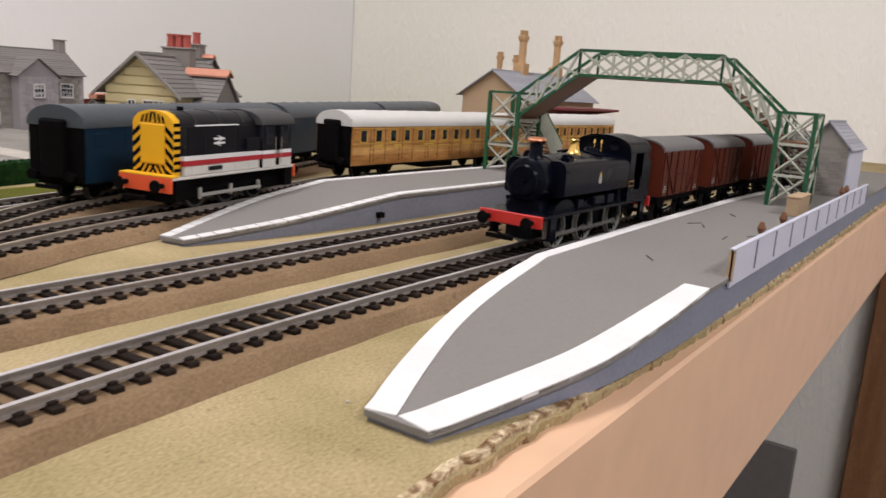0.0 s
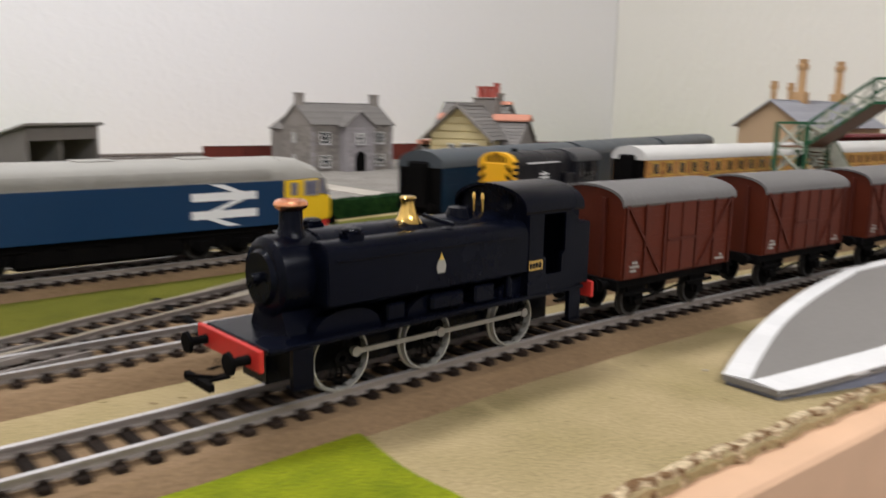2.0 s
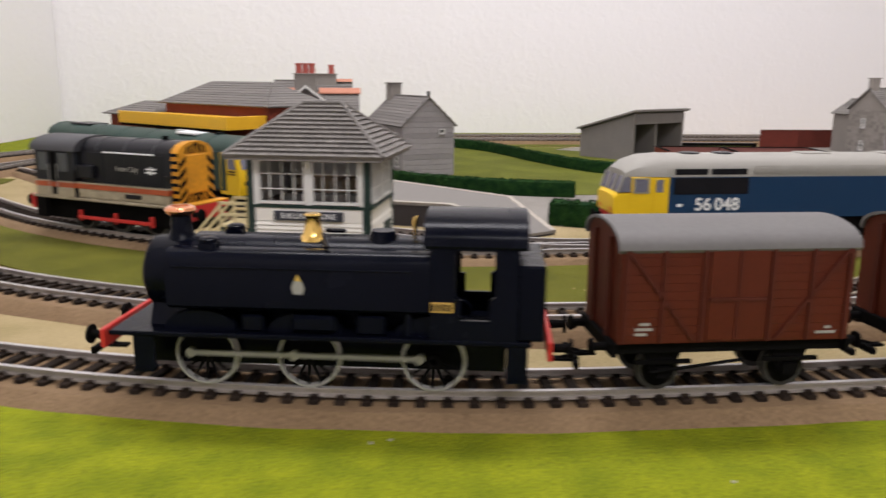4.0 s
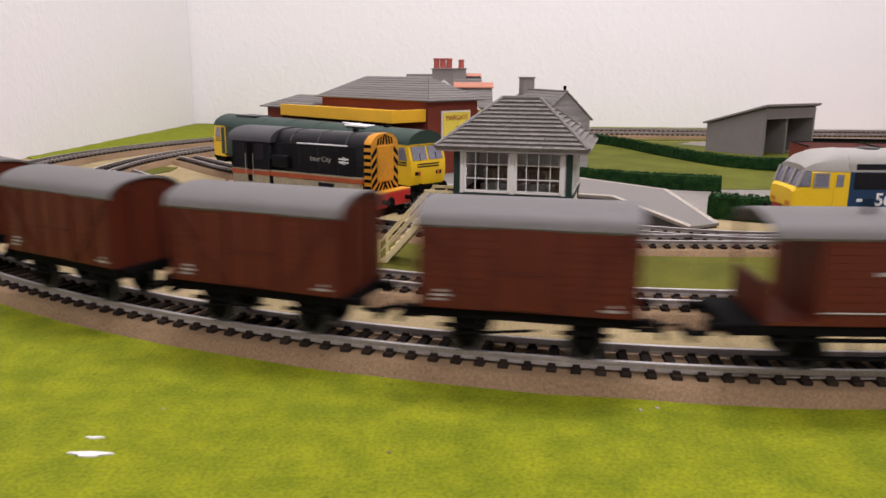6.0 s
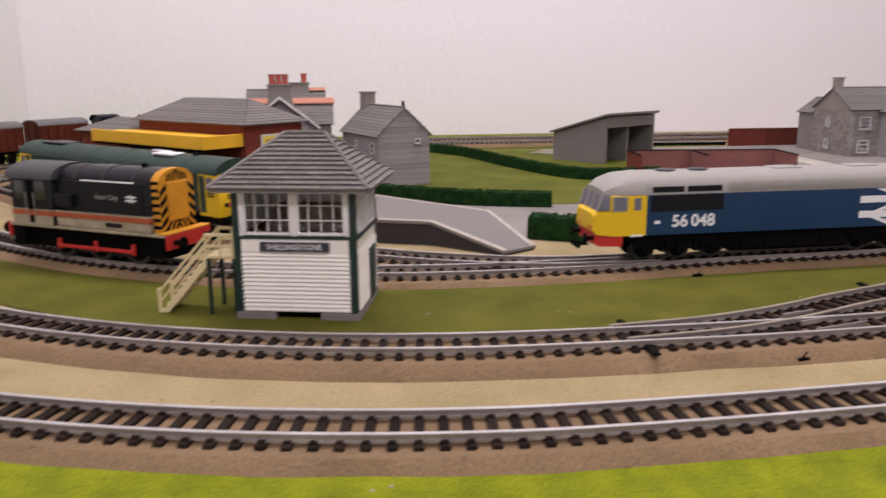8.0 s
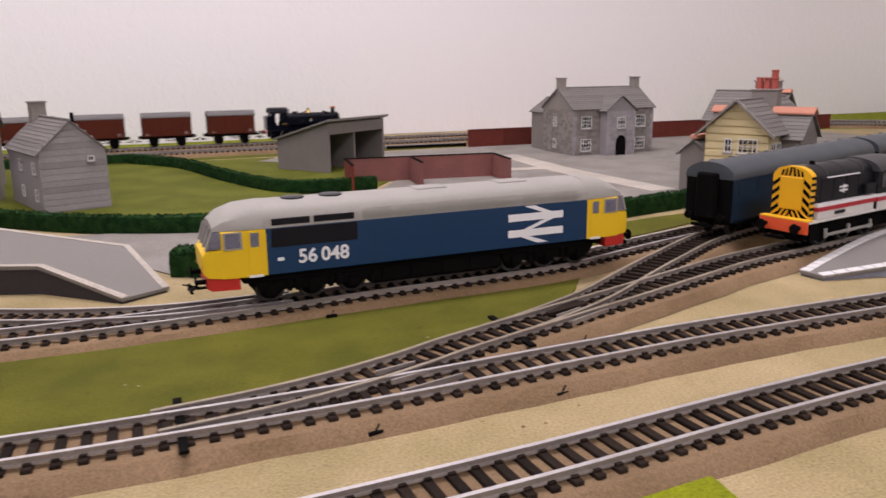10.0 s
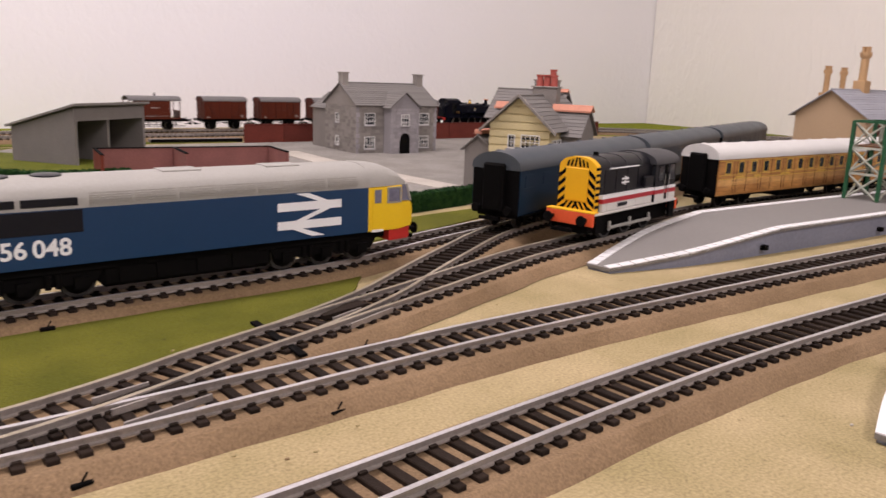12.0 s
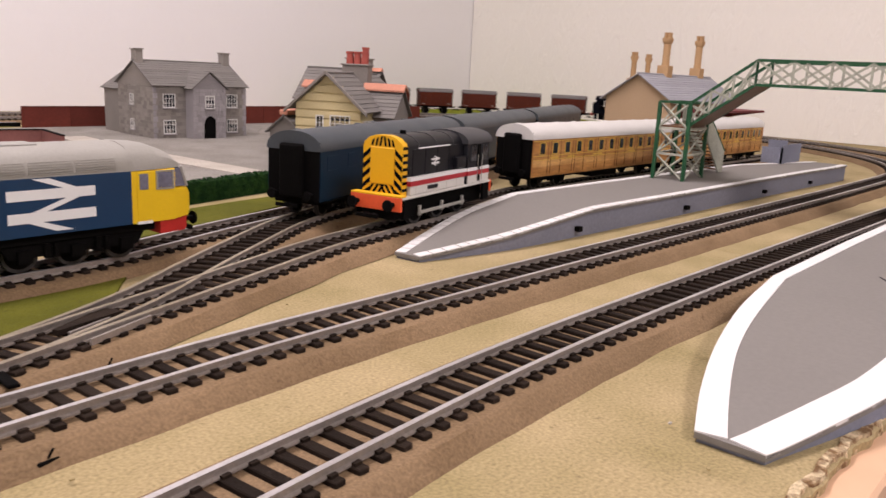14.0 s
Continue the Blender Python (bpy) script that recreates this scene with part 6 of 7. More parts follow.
# tan station building with tall chimneys
st = thing("station_building", "tan station building with lilac slate roof and tall chimneys", "building", pose(0.893, 0.521, 0))
gabled(st, 0.0, 0.205, -0.052, 0.036, 0.0755, 0.1045, TANW, SLATEL, "x", 0.006, 12)
for x, y, z0, z1, r in ((0.070, -0.006, 0.095, 0.150, 0.0050), (0.172, -0.004, 0.095, 0.152, 0.0050), (0.262, 0.150, 0.0, 0.132, 0.0045), (0.345, 0.172, 0.0, 0.133, 0.0045)):
    if z0 > 0:
        c = part("tall_chimney", cube(x - r * 1.5, x + r * 1.5, y - r * 1.5, y + r * 1.5, z0, z0 + 0.022, 0.0004), TANPOT, st, "tall tan brick chimney")
        part("shaft", lathe(bmesh.new(), [(r * 1.15, z0 + 0.021), (r, z0 + 0.026), (r, z1 - 0.006), (r * 1.25, z1 - 0.0045), (r * 1.5, z1 - 0.001), (r * 1.5, z1 + 0.0015), (r * 1.15, z1 + 0.002)], (x, y, 0), 8), TANPOT, c)
        for dx, dy in ((-1, -1), (1, -1), (-1, 1), (1, 1)):
            part("pot", lathe(bmesh.new(), [(0.0019, z1 + 0.001), (0.0017, z1 + 0.007), (0.0021, z1 + 0.0075), (0.0021, z1 + 0.0085)], (x + dx * 0.0026, y + dy * 0.0026, 0), 8), TANPOT, c)
wing = part("rear_wing", prism(bmesh.new(), [(0.070, 0), (0.160, 0), (0.160, 0.060), (0.115, 0.080), (0.070, 0.060)], 0.22, 0.40), TANW, st, "lower wing behind the main block", pose(0, 0, 0))
for x, y in ((0.262, 0.142), (0.345, 0.160)):
    c = part("tall_chimney", cube(x - 0.007, x + 0.007, y - 0.007, y + 0.007, 0.074, 0.100, 0.0004), TANPOT, st, "tall tan brick chimney")
    part("shaft", lathe(bmesh.new(), [(0.0052, 0.099), (0.0044, 0.104), (0.0044, 0.126), (0.0066, 0.131), (0.0066, 0.134), (0.005, 0.1345)], (x, y, 0), 8), TANPOT, c)
    for dx, dy in ((-1, -1), (1, -1), (-1, 1), (1, 1)):
        part("pot", lathe(bmesh.new(), [(0.0018, 0.133), (0.0016, 0.139), (0.0020, 0.1395), (0.0020, 0.1405)], (x + dx * 0.0024, y + dy * 0.0024, 0), 8), TANPOT, c)
cn = part("canopy", cube(0.020, 0.185, -0.100, -0.054, 0.0625, 0.0655, 0.0004), MAROON, st, "maroon platform canopy")
for i in range(9):
    x = 0.026 + i * 0.019
    part("canopy_bracket", prism(bmesh.new(), [(-0.098, 0.0625), (-0.054, 0.0625), (-0.054, 0.054)], x, x + 0.0016), MAROON, cn)

# red brick station with yellow canopy and poster
ms = thing("brick_station", "red brick station building with hipped grey roof and yellow canopy", "building", pose(-0.309, 0.625, PH, 0, 0, -44.5))
bw = part("wall", cube(-0.072, 0.072, -0.029, 0.029, 0, 0.0600), BRICKR, ms)
for i in range(13):
    z = 0.0030 + i * 0.0043
    part("brick_course", cube(-0.0722, 0.0722, -0.0292, 0.0292, z, z + 0.0040), BRICKR, bw)


def hip(parent, x0, x1, y0, y1, eave, ridge, inset, material, rows=10):
    m = (y0 + y1) / 2
    slate_roof(parent, [(x0, y0, eave), (x1, y0, eave), (x1 - inset, m, ridge), (x0 + inset, m, ridge)], material, rows)
    slate_roof(parent, [(x1, y1, eave), (x0, y1, eave), (x0 + inset, m, ridge), (x1 - inset, m, ridge)], material, rows)
    slate_roof(parent, [(x0, y1, eave), (x0, y0, eave), (x0 + inset, m, ridge), (x0 + inset, m + 1e-5, ridge)], material, rows)
    slate_roof(parent, [(x1, y0, eave), (x1, y1, eave), (x1 - inset, m + 1e-5, ridge), (x1 - inset, m, ridge)], material, rows)


hip(ms, -0.0775, 0.0775, -0.0335, 0.0335, 0.0600, 0.0785, 0.036, SLATE)
part("annexe_wall", cube(-0.150, -0.0728, -0.040, 0.012, 0, 0.049), BRICKR, ms)
hip(ms, -0.156, -0.071, -0.045, 0.017, 0.0485, 0.0600, 0.026, SLATE, 7)
can = part("canopy", cube(-0.085, 0.0690, -0.0640, -0.0300, 0.0500, 0.0520, 0.0004), CANOPY, ms, "bright yellow platform canopy")
part("valance", cube(-0.086, 0.0700, -0.0665, -0.0640, 0.0440, 0.0540, 0.0003), CANOPY, can)
part("valance", cube(0.0690, 0.0710, -0.0665, -0.0300, 0.0440, 0.0540, 0.0003), CANOPY, can)
for i in range(32):
    x = -0.085 + i * 0.0048
    part("fringe", prism(bmesh.new(), [(x, 0.0440), (x + 0.0042, 0.0440), (x + 0.0021, 0.0418)], -0.0660, -0.0645, "Y"), UNDER, can)
po = part("poster_board", cube(-0.0135, 0.0175, -0.0009, 0.0009, 0.025, 0.0510), POSTER, ms, "yellow resort poster with red lettering", pose(0.0736, 0, 0, 0, 0, 90))
part("poster_border", cube(-0.0148, 0.0188, -0.0004, 0.0009, 0.0237, 0.0523), WPAINT, po)
write("MARGATE", 0.0056, INK, po, pose(0.0020, -0.0011, 0.0463, 90, 0, 0), "poster_lettering")
part("poster_picture", prism(bmesh.new(), [(-0.009, 0.0275), (0.013, 0.0275), (0.009, 0.035), (0.003, 0.040), (-0.002, 0.034)], -0.0012, -0.0007, "Y"), LAWN, po)
part("wall_sign", cube(0.0726, 0.0800, 0.0295, 0.0310, 0.036, 0.052, 0.0004), YELLOW, ms, "yellow bracket sign")

# pale cottage
co = thing("cottage", "small pale grey cottage with slate roof and dark windows", "house", pose(-0.1155, 0.748, 0, 0, 0, 20))
gabled(co, -0.057, 0.0, 0.0, 0.105, 0.0535, 0.0800, STONEP, SLATE, "y", 0.0025, 10)
bm = bmesh.new()
for i in range(14):
    z = 0.002 + i * 0.0054
    w = 0.0285 if z < 0.052 else 0.0285 * max(0.0, (0.079 - z)) / 0.0265
    if w > 0.002:
        part("clapboard", cube(-0.0285 - w, -0.0285 + w, -0.0006, 0.0003, z, z + 0.0051, 0.0002), STONEP, co)
for z in (0.010, 0.034):
    for y in (0.016, 0.060):
        window_on(co, -0.057, y, z, 0.009, 0.011, "-x", 1, 2)
window_on(co, -0.014, -0.0008, 0.044, 0.006, 0.005, "-y", 2, 1)
stack(co, -0.0285, 0.098, 0.074, 0.0935, 0.013, 0.014, STONE)
part("vent_pipe", tube(bmesh.new(), (-0.020, 0.020, 0.072), (-0.020, 0.020, 0.0865), 0.0016, seg=10), UNDER, co)

# open garage with a lean roof
ga = thing("open_garage", "grey double garage with sloping roof and dark open bays", "garage", pose(0.121, 0.888, 0, 0, 0, 34.5))
for y in (0.0, 0.050, 0.1015):
    part("side_wall" if y != 0.050 else "divider", prism(bmesh.new(), [(0, 0), (0.085, 0), (0.085, 0.036), (0, 0.059)] if y != 0.050 else [(0.004, 0), (0.085, 0), (0.085, 0.036), (0.004, 0.058)], y, y + 0.0035, "Y", Matrix(((0, 1, 0, 0), (1, 0, 0, 0), (0, 0, 1, 0), (0, 0, 0, 1)))), GARAGE, ga)
part("rear_wall", cube(0.0036, 0.1014, 0.082, 0.085, 0, 0.0365), GARAGE, ga)
part("fascia", cube(0.0036, 0.1014, 0.0, 0.0025, 0.0455, 0.0590), GARAGE, ga)
part("roof", prism(bmesh.new(), [(-0.005, 0.0615), (0.089, 0.0360), (0.089, 0.0382), (-0.005, 0.0640)], -0.004, 0.109), SLATE, ga, "thin sloping grey roof")

# dark red boundary fence, in panels
f = thing("boundary_fence", "dark red brick-patterned fence along the rear track", "fence", pose(0.386, 1.092, 0))
for i in range(12):
    part("panel", cube(i * 0.061, i * 0.061 + 0.0605, -0.001, 0.001, 0, 0.0262, 0.0002), FENCE, f)
part("capping", cube(0, 0.732, -0.0016, 0.0016, 0.0262, 0.0272), FENCE, f)
# coal staithes
cs = thing("coal_staithe", "low pink-red brick coal pens, open in front", "wall", pose(0.118, 0.800, 0, 0, 0, -7))
part("back_wall", cube(0, 0.170, 0, 0.0025, 0, 0.0262), PINKB, cs)
for x in (0.0, 0.072, 0.1675):
    part("cross_wall", cube(x, x + 0.0025, -0.058, 0.0, 0, 0.0262), PINKB if x else BRICKR, cs)

part("coping", cube(-0.0004, 0.1704, -0.0004, 0.0030, 0.0262, 0.0272, 0.0002), UNDER, cs, "black coping strip")
for x in (0.0, 0.072, 0.1675):
    part("coping", cube(x - 0.0004, x + 0.0029, -0.0584, -0.0006, 0.0262, 0.0272, 0.0002), UNDER, cs)

lw = thing("low_slab", "low grey card slab with a black front edge", "slab", pose(0.262, 1.1145, 0, 0, 0, -3.5))
part("top", cube(0, 0.128, 0.0012, 0.018, 0, 0.0052, 0.0002), GARAGE, lw)
part("front_edge", cube(0, 0.128, 0, 0.0012, 0, 0.0056, 0.0001), UNDER, lw, "black front edge")

# yard, pale path and lawns
sheet("yard", rough_edge([(0.14, 0.60), (0.20, 0.52), (0.26, 0.515), (0.42, 0.53), (0.80, 0.66), (1.05, 0.80), (1.05, 1.088), (0.10, 1.088), (0.06, 1.05), (0.24, 0.90), (0.14, 0.74)], 0.001), 0.0, 0.0008, YARD, "grey card yard round the houses", "yard")
sheet("path", rough_edge([(0.372, 0.960), (0.362, 0.780), (0.378, 0.610), (0.408, 0.612), (0.396, 0.780), (0.404, 0.960)], 0.001), 0.0008, 0.0014, PATHM, "pale path across the yard", "path")
sheet("path", rough_edge([(0.17, 0.835), (0.365, 0.800), (0.366, 0.822), (0.175, 0.862)], 0.001), 0.0008, 0.0015, PATHM, "pale path across the yard", "path")
sheet("lawn", rough_edge([(-0.30, 0.88), (-0.225, 0.73), (-0.12, 0.645), (-0.03, 0.603), (0.10, 0.603), (0.138, 0.70), (0.06, 0.745), (0.0, 0.90), (-0.04, 1.02), (-0.10, 1.10), (-0.30, 1.10)], 0.001), 0.0, 0.0008, LAWN, "green lawn behind the hedge", "lawn")
sheet("lawn", rough_edge([(0.006, 0.90), (0.062, 0.752), (0.138, 0.752), (0.238, 0.90), (0.058, 1.05), (0.09, 1.09), (-0.09, 1.10), (-0.034, 1.02)], 0.001), 0.0, 0.0007, LAWN, "worn grass behind the garage", "lawn")
sheet("lawn", rough_edge([(-0.16, 1.106), (0.38, 1.106), (0.38, 1.134), (-0.16, 1.134)], 0.001), 0.0, 0.001, LAWN, "strip of grass by the rear track", "lawn")
sheet("lawn", rough_edge([(0.175, 0.425), (0.255, 0.448), (0.335, 0.475), (0.345, 0.505), (0.240, 0.488), (0.165, 0.452)], 0.001), 0.0, 0.0009, MOSS, "grass verge before the hedge", "lawn")
sheet("grass_mat", rough_edge([(1.02, 1.12), (1.02, 1.20), (1.30, 1.16), (1.42, 1.05), (1.36, 0.98), (1.20, 1.05)], 0.002), 0.0, 0.001, LIME, "lime-green grass mat by the rear bend", "grass mat")
sheet("grass_mat", rough_edge([(1.0, 1.275), (1.25, 1.245), (1.40, 1.14), (1.50, 1.02), (1.612, 0.98), (1.612, 1.385), (1.0, 1.385)], 0.003), 0.0, 0.0012, LIME, "lime-green grass mat in the far corner", "grass mat")
sheet("concrete_road", rough_edge([(-0.205, 0.63), (-0.11, 0.52), (-0.068, 0.458), (0.02, 0.425), (0.16, 0.432), (0.20, 0.518), (0.138, 0.60), (-0.02, 0.60)], 0.001), 0.0, 0.0008, YARD, "grey card road beside the siding", "road")


def hedge(pts, w=0.009, h=0.013, label="clipped dark green foam hedge"):
    """A foam hedge: a lumpy core with many small tufts."""
    ln = Line(catmull([(x, y, 0) for x, y in pts], 0.003))
    t = thing("hedge", label, "hedge")
    part("core", ribbon(ln, 0, ln.length, [(-w * 0.42, 0), (-w * 0.46, h * 0.5), (-w * 0.38, h * 0.88), (0, h * 0.95), (w * 0.38, h * 0.88), (w * 0.46, h * 0.5), (w * 0.42, 0)], 0.004), HEDGE, t)
    rnd = random.Random(int(pts[0][0] * 1000) + 7)
    verts, faces = [], []
    n = int(ln.length / 0.0011 * (w + 2 * h) / 0.035 * 3)
    for i in range(n):
        s = rnd.random() * ln.length
        p, d = ln.at(s), ln.way(s)
        side = Vector((-d.y, d.x, 0))
        a = rnd.uniform(-1, 1)
        if abs(a) < 0.45:
            c = p + side * (a / 0.45 * w * 0.42) + Vector((0, 0, h * 0.93))
        else:
            c = p + side * math.copysign(w * 0.45, a) + Vector((0, 0, h * rnd.uniform(0.05, 0.92)))
        r = rnd.uniform(0.0007, 0.0016)
        k = len(verts)
        q = Euler((rnd.random() * 6, rnd.random() * 6, rnd.random() * 6)).to_matrix()
        verts += [tuple(c + q @ Vector(v) * r) for v in ((1, 0, 0), (-0.5, 0.87, 0), (-0.5, -0.87, 0), (0, 0, 1.1))]
        faces += [(k, k + 1, k + 3), (k + 1, k + 2, k + 3), (k + 2, k, k + 3), (k, k + 2, k + 1)]
    me = bpy.data.meshes.new("foam")
    me.from_pydata(verts, [], faces)
    me.materials.append(HEDGE)
    tagged(piece("foam", me, t, Matrix()), kind="stuff")
    return t


hedge([(-0.235, 0.725), (-0.18, 0.672), (-0.127, 0.630), (-0.075, 0.604), (-0.025, 0.590)], 0.013, 0.015)
hedge([(-0.10, 1.105), (-0.04, 1.02), (0.0, 0.88), (0.04, 0.775), (0.08, 0.752), (0.138, 0.748)], 0.011, 0.014)
hedge([(-0.30, 1.115), (-0.20, 1.118), (-0.10, 1.112)], 0.012, 0.013)
hedge([(-0.072, 0.470), (-0.053, 0.460), (-0.035, 0.452)], 0.020, 0.018)
hedge([(0.18, 0.470), (0.24, 0.502), (0.30, 0.518), (0.38, 0.535)], 0.012, 0.016)

# signal box
SX = thing("signal_box", "white boarded signal box with grey slate roof and green trim", "signal box", pose(-0.2540, 0.3020, 0, 0, 0, -12.5))
W, D, H0, H1 = 0.0575, 0.050, 0.0045, 0.0650
part("plinth", cube(-0.0012, 0.018, -0.0012, D + 0.001, 0, H0, 0.0003), GARAGE, SX, "concrete base block")
part("plinth", cube(0.040, W + 0.0012, -0.0012, D + 0.001, 0, H0, 0.0003), GARAGE, SX, "concrete base block")
part("base_recess", cube(0.018, 0.040, 0.003, D - 0.001, 0, H0), UNDER, SX)
low = part("lower_wall", cube(0.0, W, 0.0, D, H0, 0.0400), PALEW, SX)
for i in range(14):
    z = H0 + 0.0008 + i * 0.00205
    for a in ("-y", "+x"):
        if a == "-y":
            part("board", prism(bmesh.new(), [(0.0000, z), (-0.0013, z), (-0.0005, z + 0.0017), (0.0000, z + 0.0017)], 0.0022, W - 0.0022), PALEW, low)
        else:
            part("board", prism(bmesh.new(), [(W, z), (W + 0.0011, z), (W + 0.0004, z + 0.0017), (W, z + 0.0017)], 0.0022, D - 0.0022, "Y"), PALEW, low)
part("fascia_board", cube(0.0022, W - 0.0022, -0.0008, 0.0, 0.0338, 0.0402), PALEW, low)
for x in (0.0, W - 0.0024):
    for y in (-0.0012, D - 0.0012):
        part("corner_post", cube(x - 0.0006, x + 0.0030, y, y + 0.0028, H0, H1, 0.0002), DGREEN, SX, "dark green corner post")
part("sill_rail", cube(-0.0004, W + 0.0004, -0.0014, 0.0002, 0.0402, 0.0416), DGREEN, SX)
part("sill_rail", cube(W - 0.0002, W + 0.0014, 0.0, D, 0.0402, 0.0416), DGREEN, SX)
part("head_rail", cube(-0.0004, W + 0.0004, -0.0014, 0.0002, 0.0632, 0.0650), DGREEN, SX)
part("rear_wall", cube(0.0, W, D - 0.0012, D, 0.0400, H1), PALEW, SX)
part("end_wall", cube(0.0, 0.0012, 0.0, D, 0.0400, H1), PALEW, SX)
part("floor", cube(0.0014, W - 0.0014, 0.0014, D - 0.0014, 0.0400, 0.0410), TEAKD, SX)
bm = bmesh.new()
for i in range(8):
    tube(bm, (0.012 + i * 0.0045, 0.018, 0.041), (0.012 + i * 0.0045, 0.0165, 0.051), 0.0004, seg=6)
box(bm, 0.010, 0.048, 0.016, 0.021, 0.041, 0.0445)
part("lever_frame", bm, STEEL, SX)
part("desk", cube(0.008, 0.05, D - 0.014, D - 0.002, 0.041, 0.050, 0.0005), TANW, SX)


def sash(x0, x1, z0, z1, face):
    m = pose(0, 0, 0) if face == "-y" else pose(W, 0, 0, 0, 0, 90)
    w = part("window", box(bmesh.new(), x0, x1, 0.0002, 0.0006, z0, z1), CLEAR, SX, "", m)
    w.visible_shadow = False
    bm = bmesh.new()
    for q in (x0, x1 - 0.0012):
        box(bm, q, q + 0.0012, -0.0010, 0.0010, z0, z1)
    for q in (z0, z1 - 0.0012):
        box(bm, x0, x1, -0.0010, 0.0010, q, q + 0.0012)
    part("window_frame", bm, WPAINT, w)
    bm = bmesh.new()
    for i in range(1, 4):
        q = x0 + (x1 - x0) * i / 4
        box(bm, q - 0.0002, q + 0.0002, -0.0006, 0.0004, z0, z1)
    for i in range(1, 3):
        q = z0 + (z1 - z0) * i / 3
        box(bm, x0, x1, -0.0006, 0.0004, q - 0.0002, q + 0.0002)
    part("glazing_bar", bm, WPAINT, w)


sash(0.0045, 0.0278, 0.0420, 0.0630, "-y")
sash(0.0300, 0.0533, 0.0420, 0.0630, "-y")
for x in (0.0024, 0.0279, 0.0534):
    part("mullion", cube(x, x + 0.0020, -0.0012, 0.0010, 0.0416, 0.0632), WPAINT, SX)
sash(0.0050, 0.0240, 0.0420, 0.0630, "+x")
sash(0.0262, 0.0450, 0.0420, 0.0630, "+x")
part("side_door", cube(W, W + 0.0016, 0.028, 0.042, H0, 0.030, 0.0002), DGREEN, SX, "dark green lower door")
nb = part("name_board", cube(0.0125, 0.0455, -0.0026, -0.0010, 0.0345, 0.0388, 0.0002), DINK, SX, "dark name board with white letters")
write("SHILLINGSTONE", 0.0036, LETTER, nb, pose(0.0290, -0.0027, 0.03665, 90, 0, 0), "name_lettering")


def tiled_slope(a, b, c, d, rows, cols, single):
    """A slope of moulded slates: each course overhangs the one below; single: every slate a piece of its own."""
    a, b, c, d = [Vector(p) for p in (a, b, c, d)]
    up = (b - a).cross(d - a).normalized()
    up = up if up.z > 0 else -up
    base = bmesh.new()
    base.faces.new([base.verts.new(p) for p in (a, b, c, d)])
    slope = part("roof", base, ROOFG, SX, "moulded grey slate courses")
    rest = bmesh.new()
    for i in range(rows):
        f0, f1 = i / rows, (i + 1) / rows
        l0, r0, l1, r1 = a.lerp(d, f0), b.lerp(c, f0), a.lerp(d, f1), b.lerp(c, f1)
        n = max(1, round(cols * (r0 - l0).length / (b - a).length))
        for j in range(n):
            bm = bmesh.new() if single else rest
            q = [l0.lerp(r0, j / n), l0.lerp(r0, (j + 0.96) / n), l1.lerp(r1, (j + 0.96) / n), l1.lerp(r1, j / n)]
            vs = [bm.verts.new(p) for p in q] + [bm.verts.new(p + up * t) for p, t in zip(q, (0.0017, 0.0017, 0.0006, 0.0006))]
            for f in ((4, 5, 6, 7), (0, 1, 5, 4), (1, 2, 6, 5), (2, 3, 7, 6), (3, 0, 4, 7)):
                bm.faces.new([vs[k] for k in f])
            if single:
                part("slate", bm, ROOFG, slope)
    if not single:
        tagged(part("slates", rest, ROOFG, slope), kind="stuff")
    return slope


o, e, r = 0.0085, 0.0640, 0.0865
A1, B1, C1, D1 = (-o, -o, e), (W + o, -o, e), (W + o, D + o, e), (-o, D + o, e)
R1, R2 = (0.019, D / 2, r), (W - 0.019, D / 2, r)
tiled_slope(A1, B1, R2, R1, 12, 14, True)
tiled_slope(B1, C1, (R2[0], R2[1] + 1e-4, r), R2, 12, 12, True)
tiled_slope(C1, D1, R1, R2, 12, 14, False)
tiled_slope(D1, A1, R1, (R1[0], R1[1] + 1e-4, r), 12, 12, False)
part("soffit", cube(-o + 0.0005, W + o - 0.0005, -o + 0.0005, D + o - 0.0005, e - 0.0012, e), GARAGE, SX)
for p, q in ((A1, R1), (B1, R2), (C1, R2), (D1, R1), (R1, R2)):
    part("ridge_tile", tube(bmesh.new(), Vector(p) + Vector((0, 0, 0.0012)), Vector(q) + Vector((0, 0, 0.0012)), 0.0011, seg=8), ROOFG, SX)
stp = thing("wooden_stair", "cream wooden stair with railings beside the signal box", "stair", pose(-0.2540, 0.3020, 0, 0, 0, -12.5))
part("landing", cube(-0.0165, -0.002, 0.004, 0.022, 0.0290, 0.0304, 0.0002), CREAMW, stp)
for x, y in ((-0.0158, 0.0048), (-0.0158, 0.0212), (-0.0030, 0.0048)):
    part("post", cube(x - 0.0008, x + 0.0008, y - 0.0008, y + 0.0008, 0, 0.029), DGREEN, stp, "dark green post")
for y in (0.0040, 0.0212):
    for z in (0.0345, 0.0400):
        part("rail", cube(-0.0170, -0.002, y - 0.0005, y + 0.0005, z, z + 0.0014), CREAMW, stp)
    for x in (-0.0165, -0.0095, -0.0030):
        part("baluster", cube(x - 0.0005, x + 0.0005, y - 0.0005, y + 0.0005, 0.0304, 0.0412), CREAMW, stp)
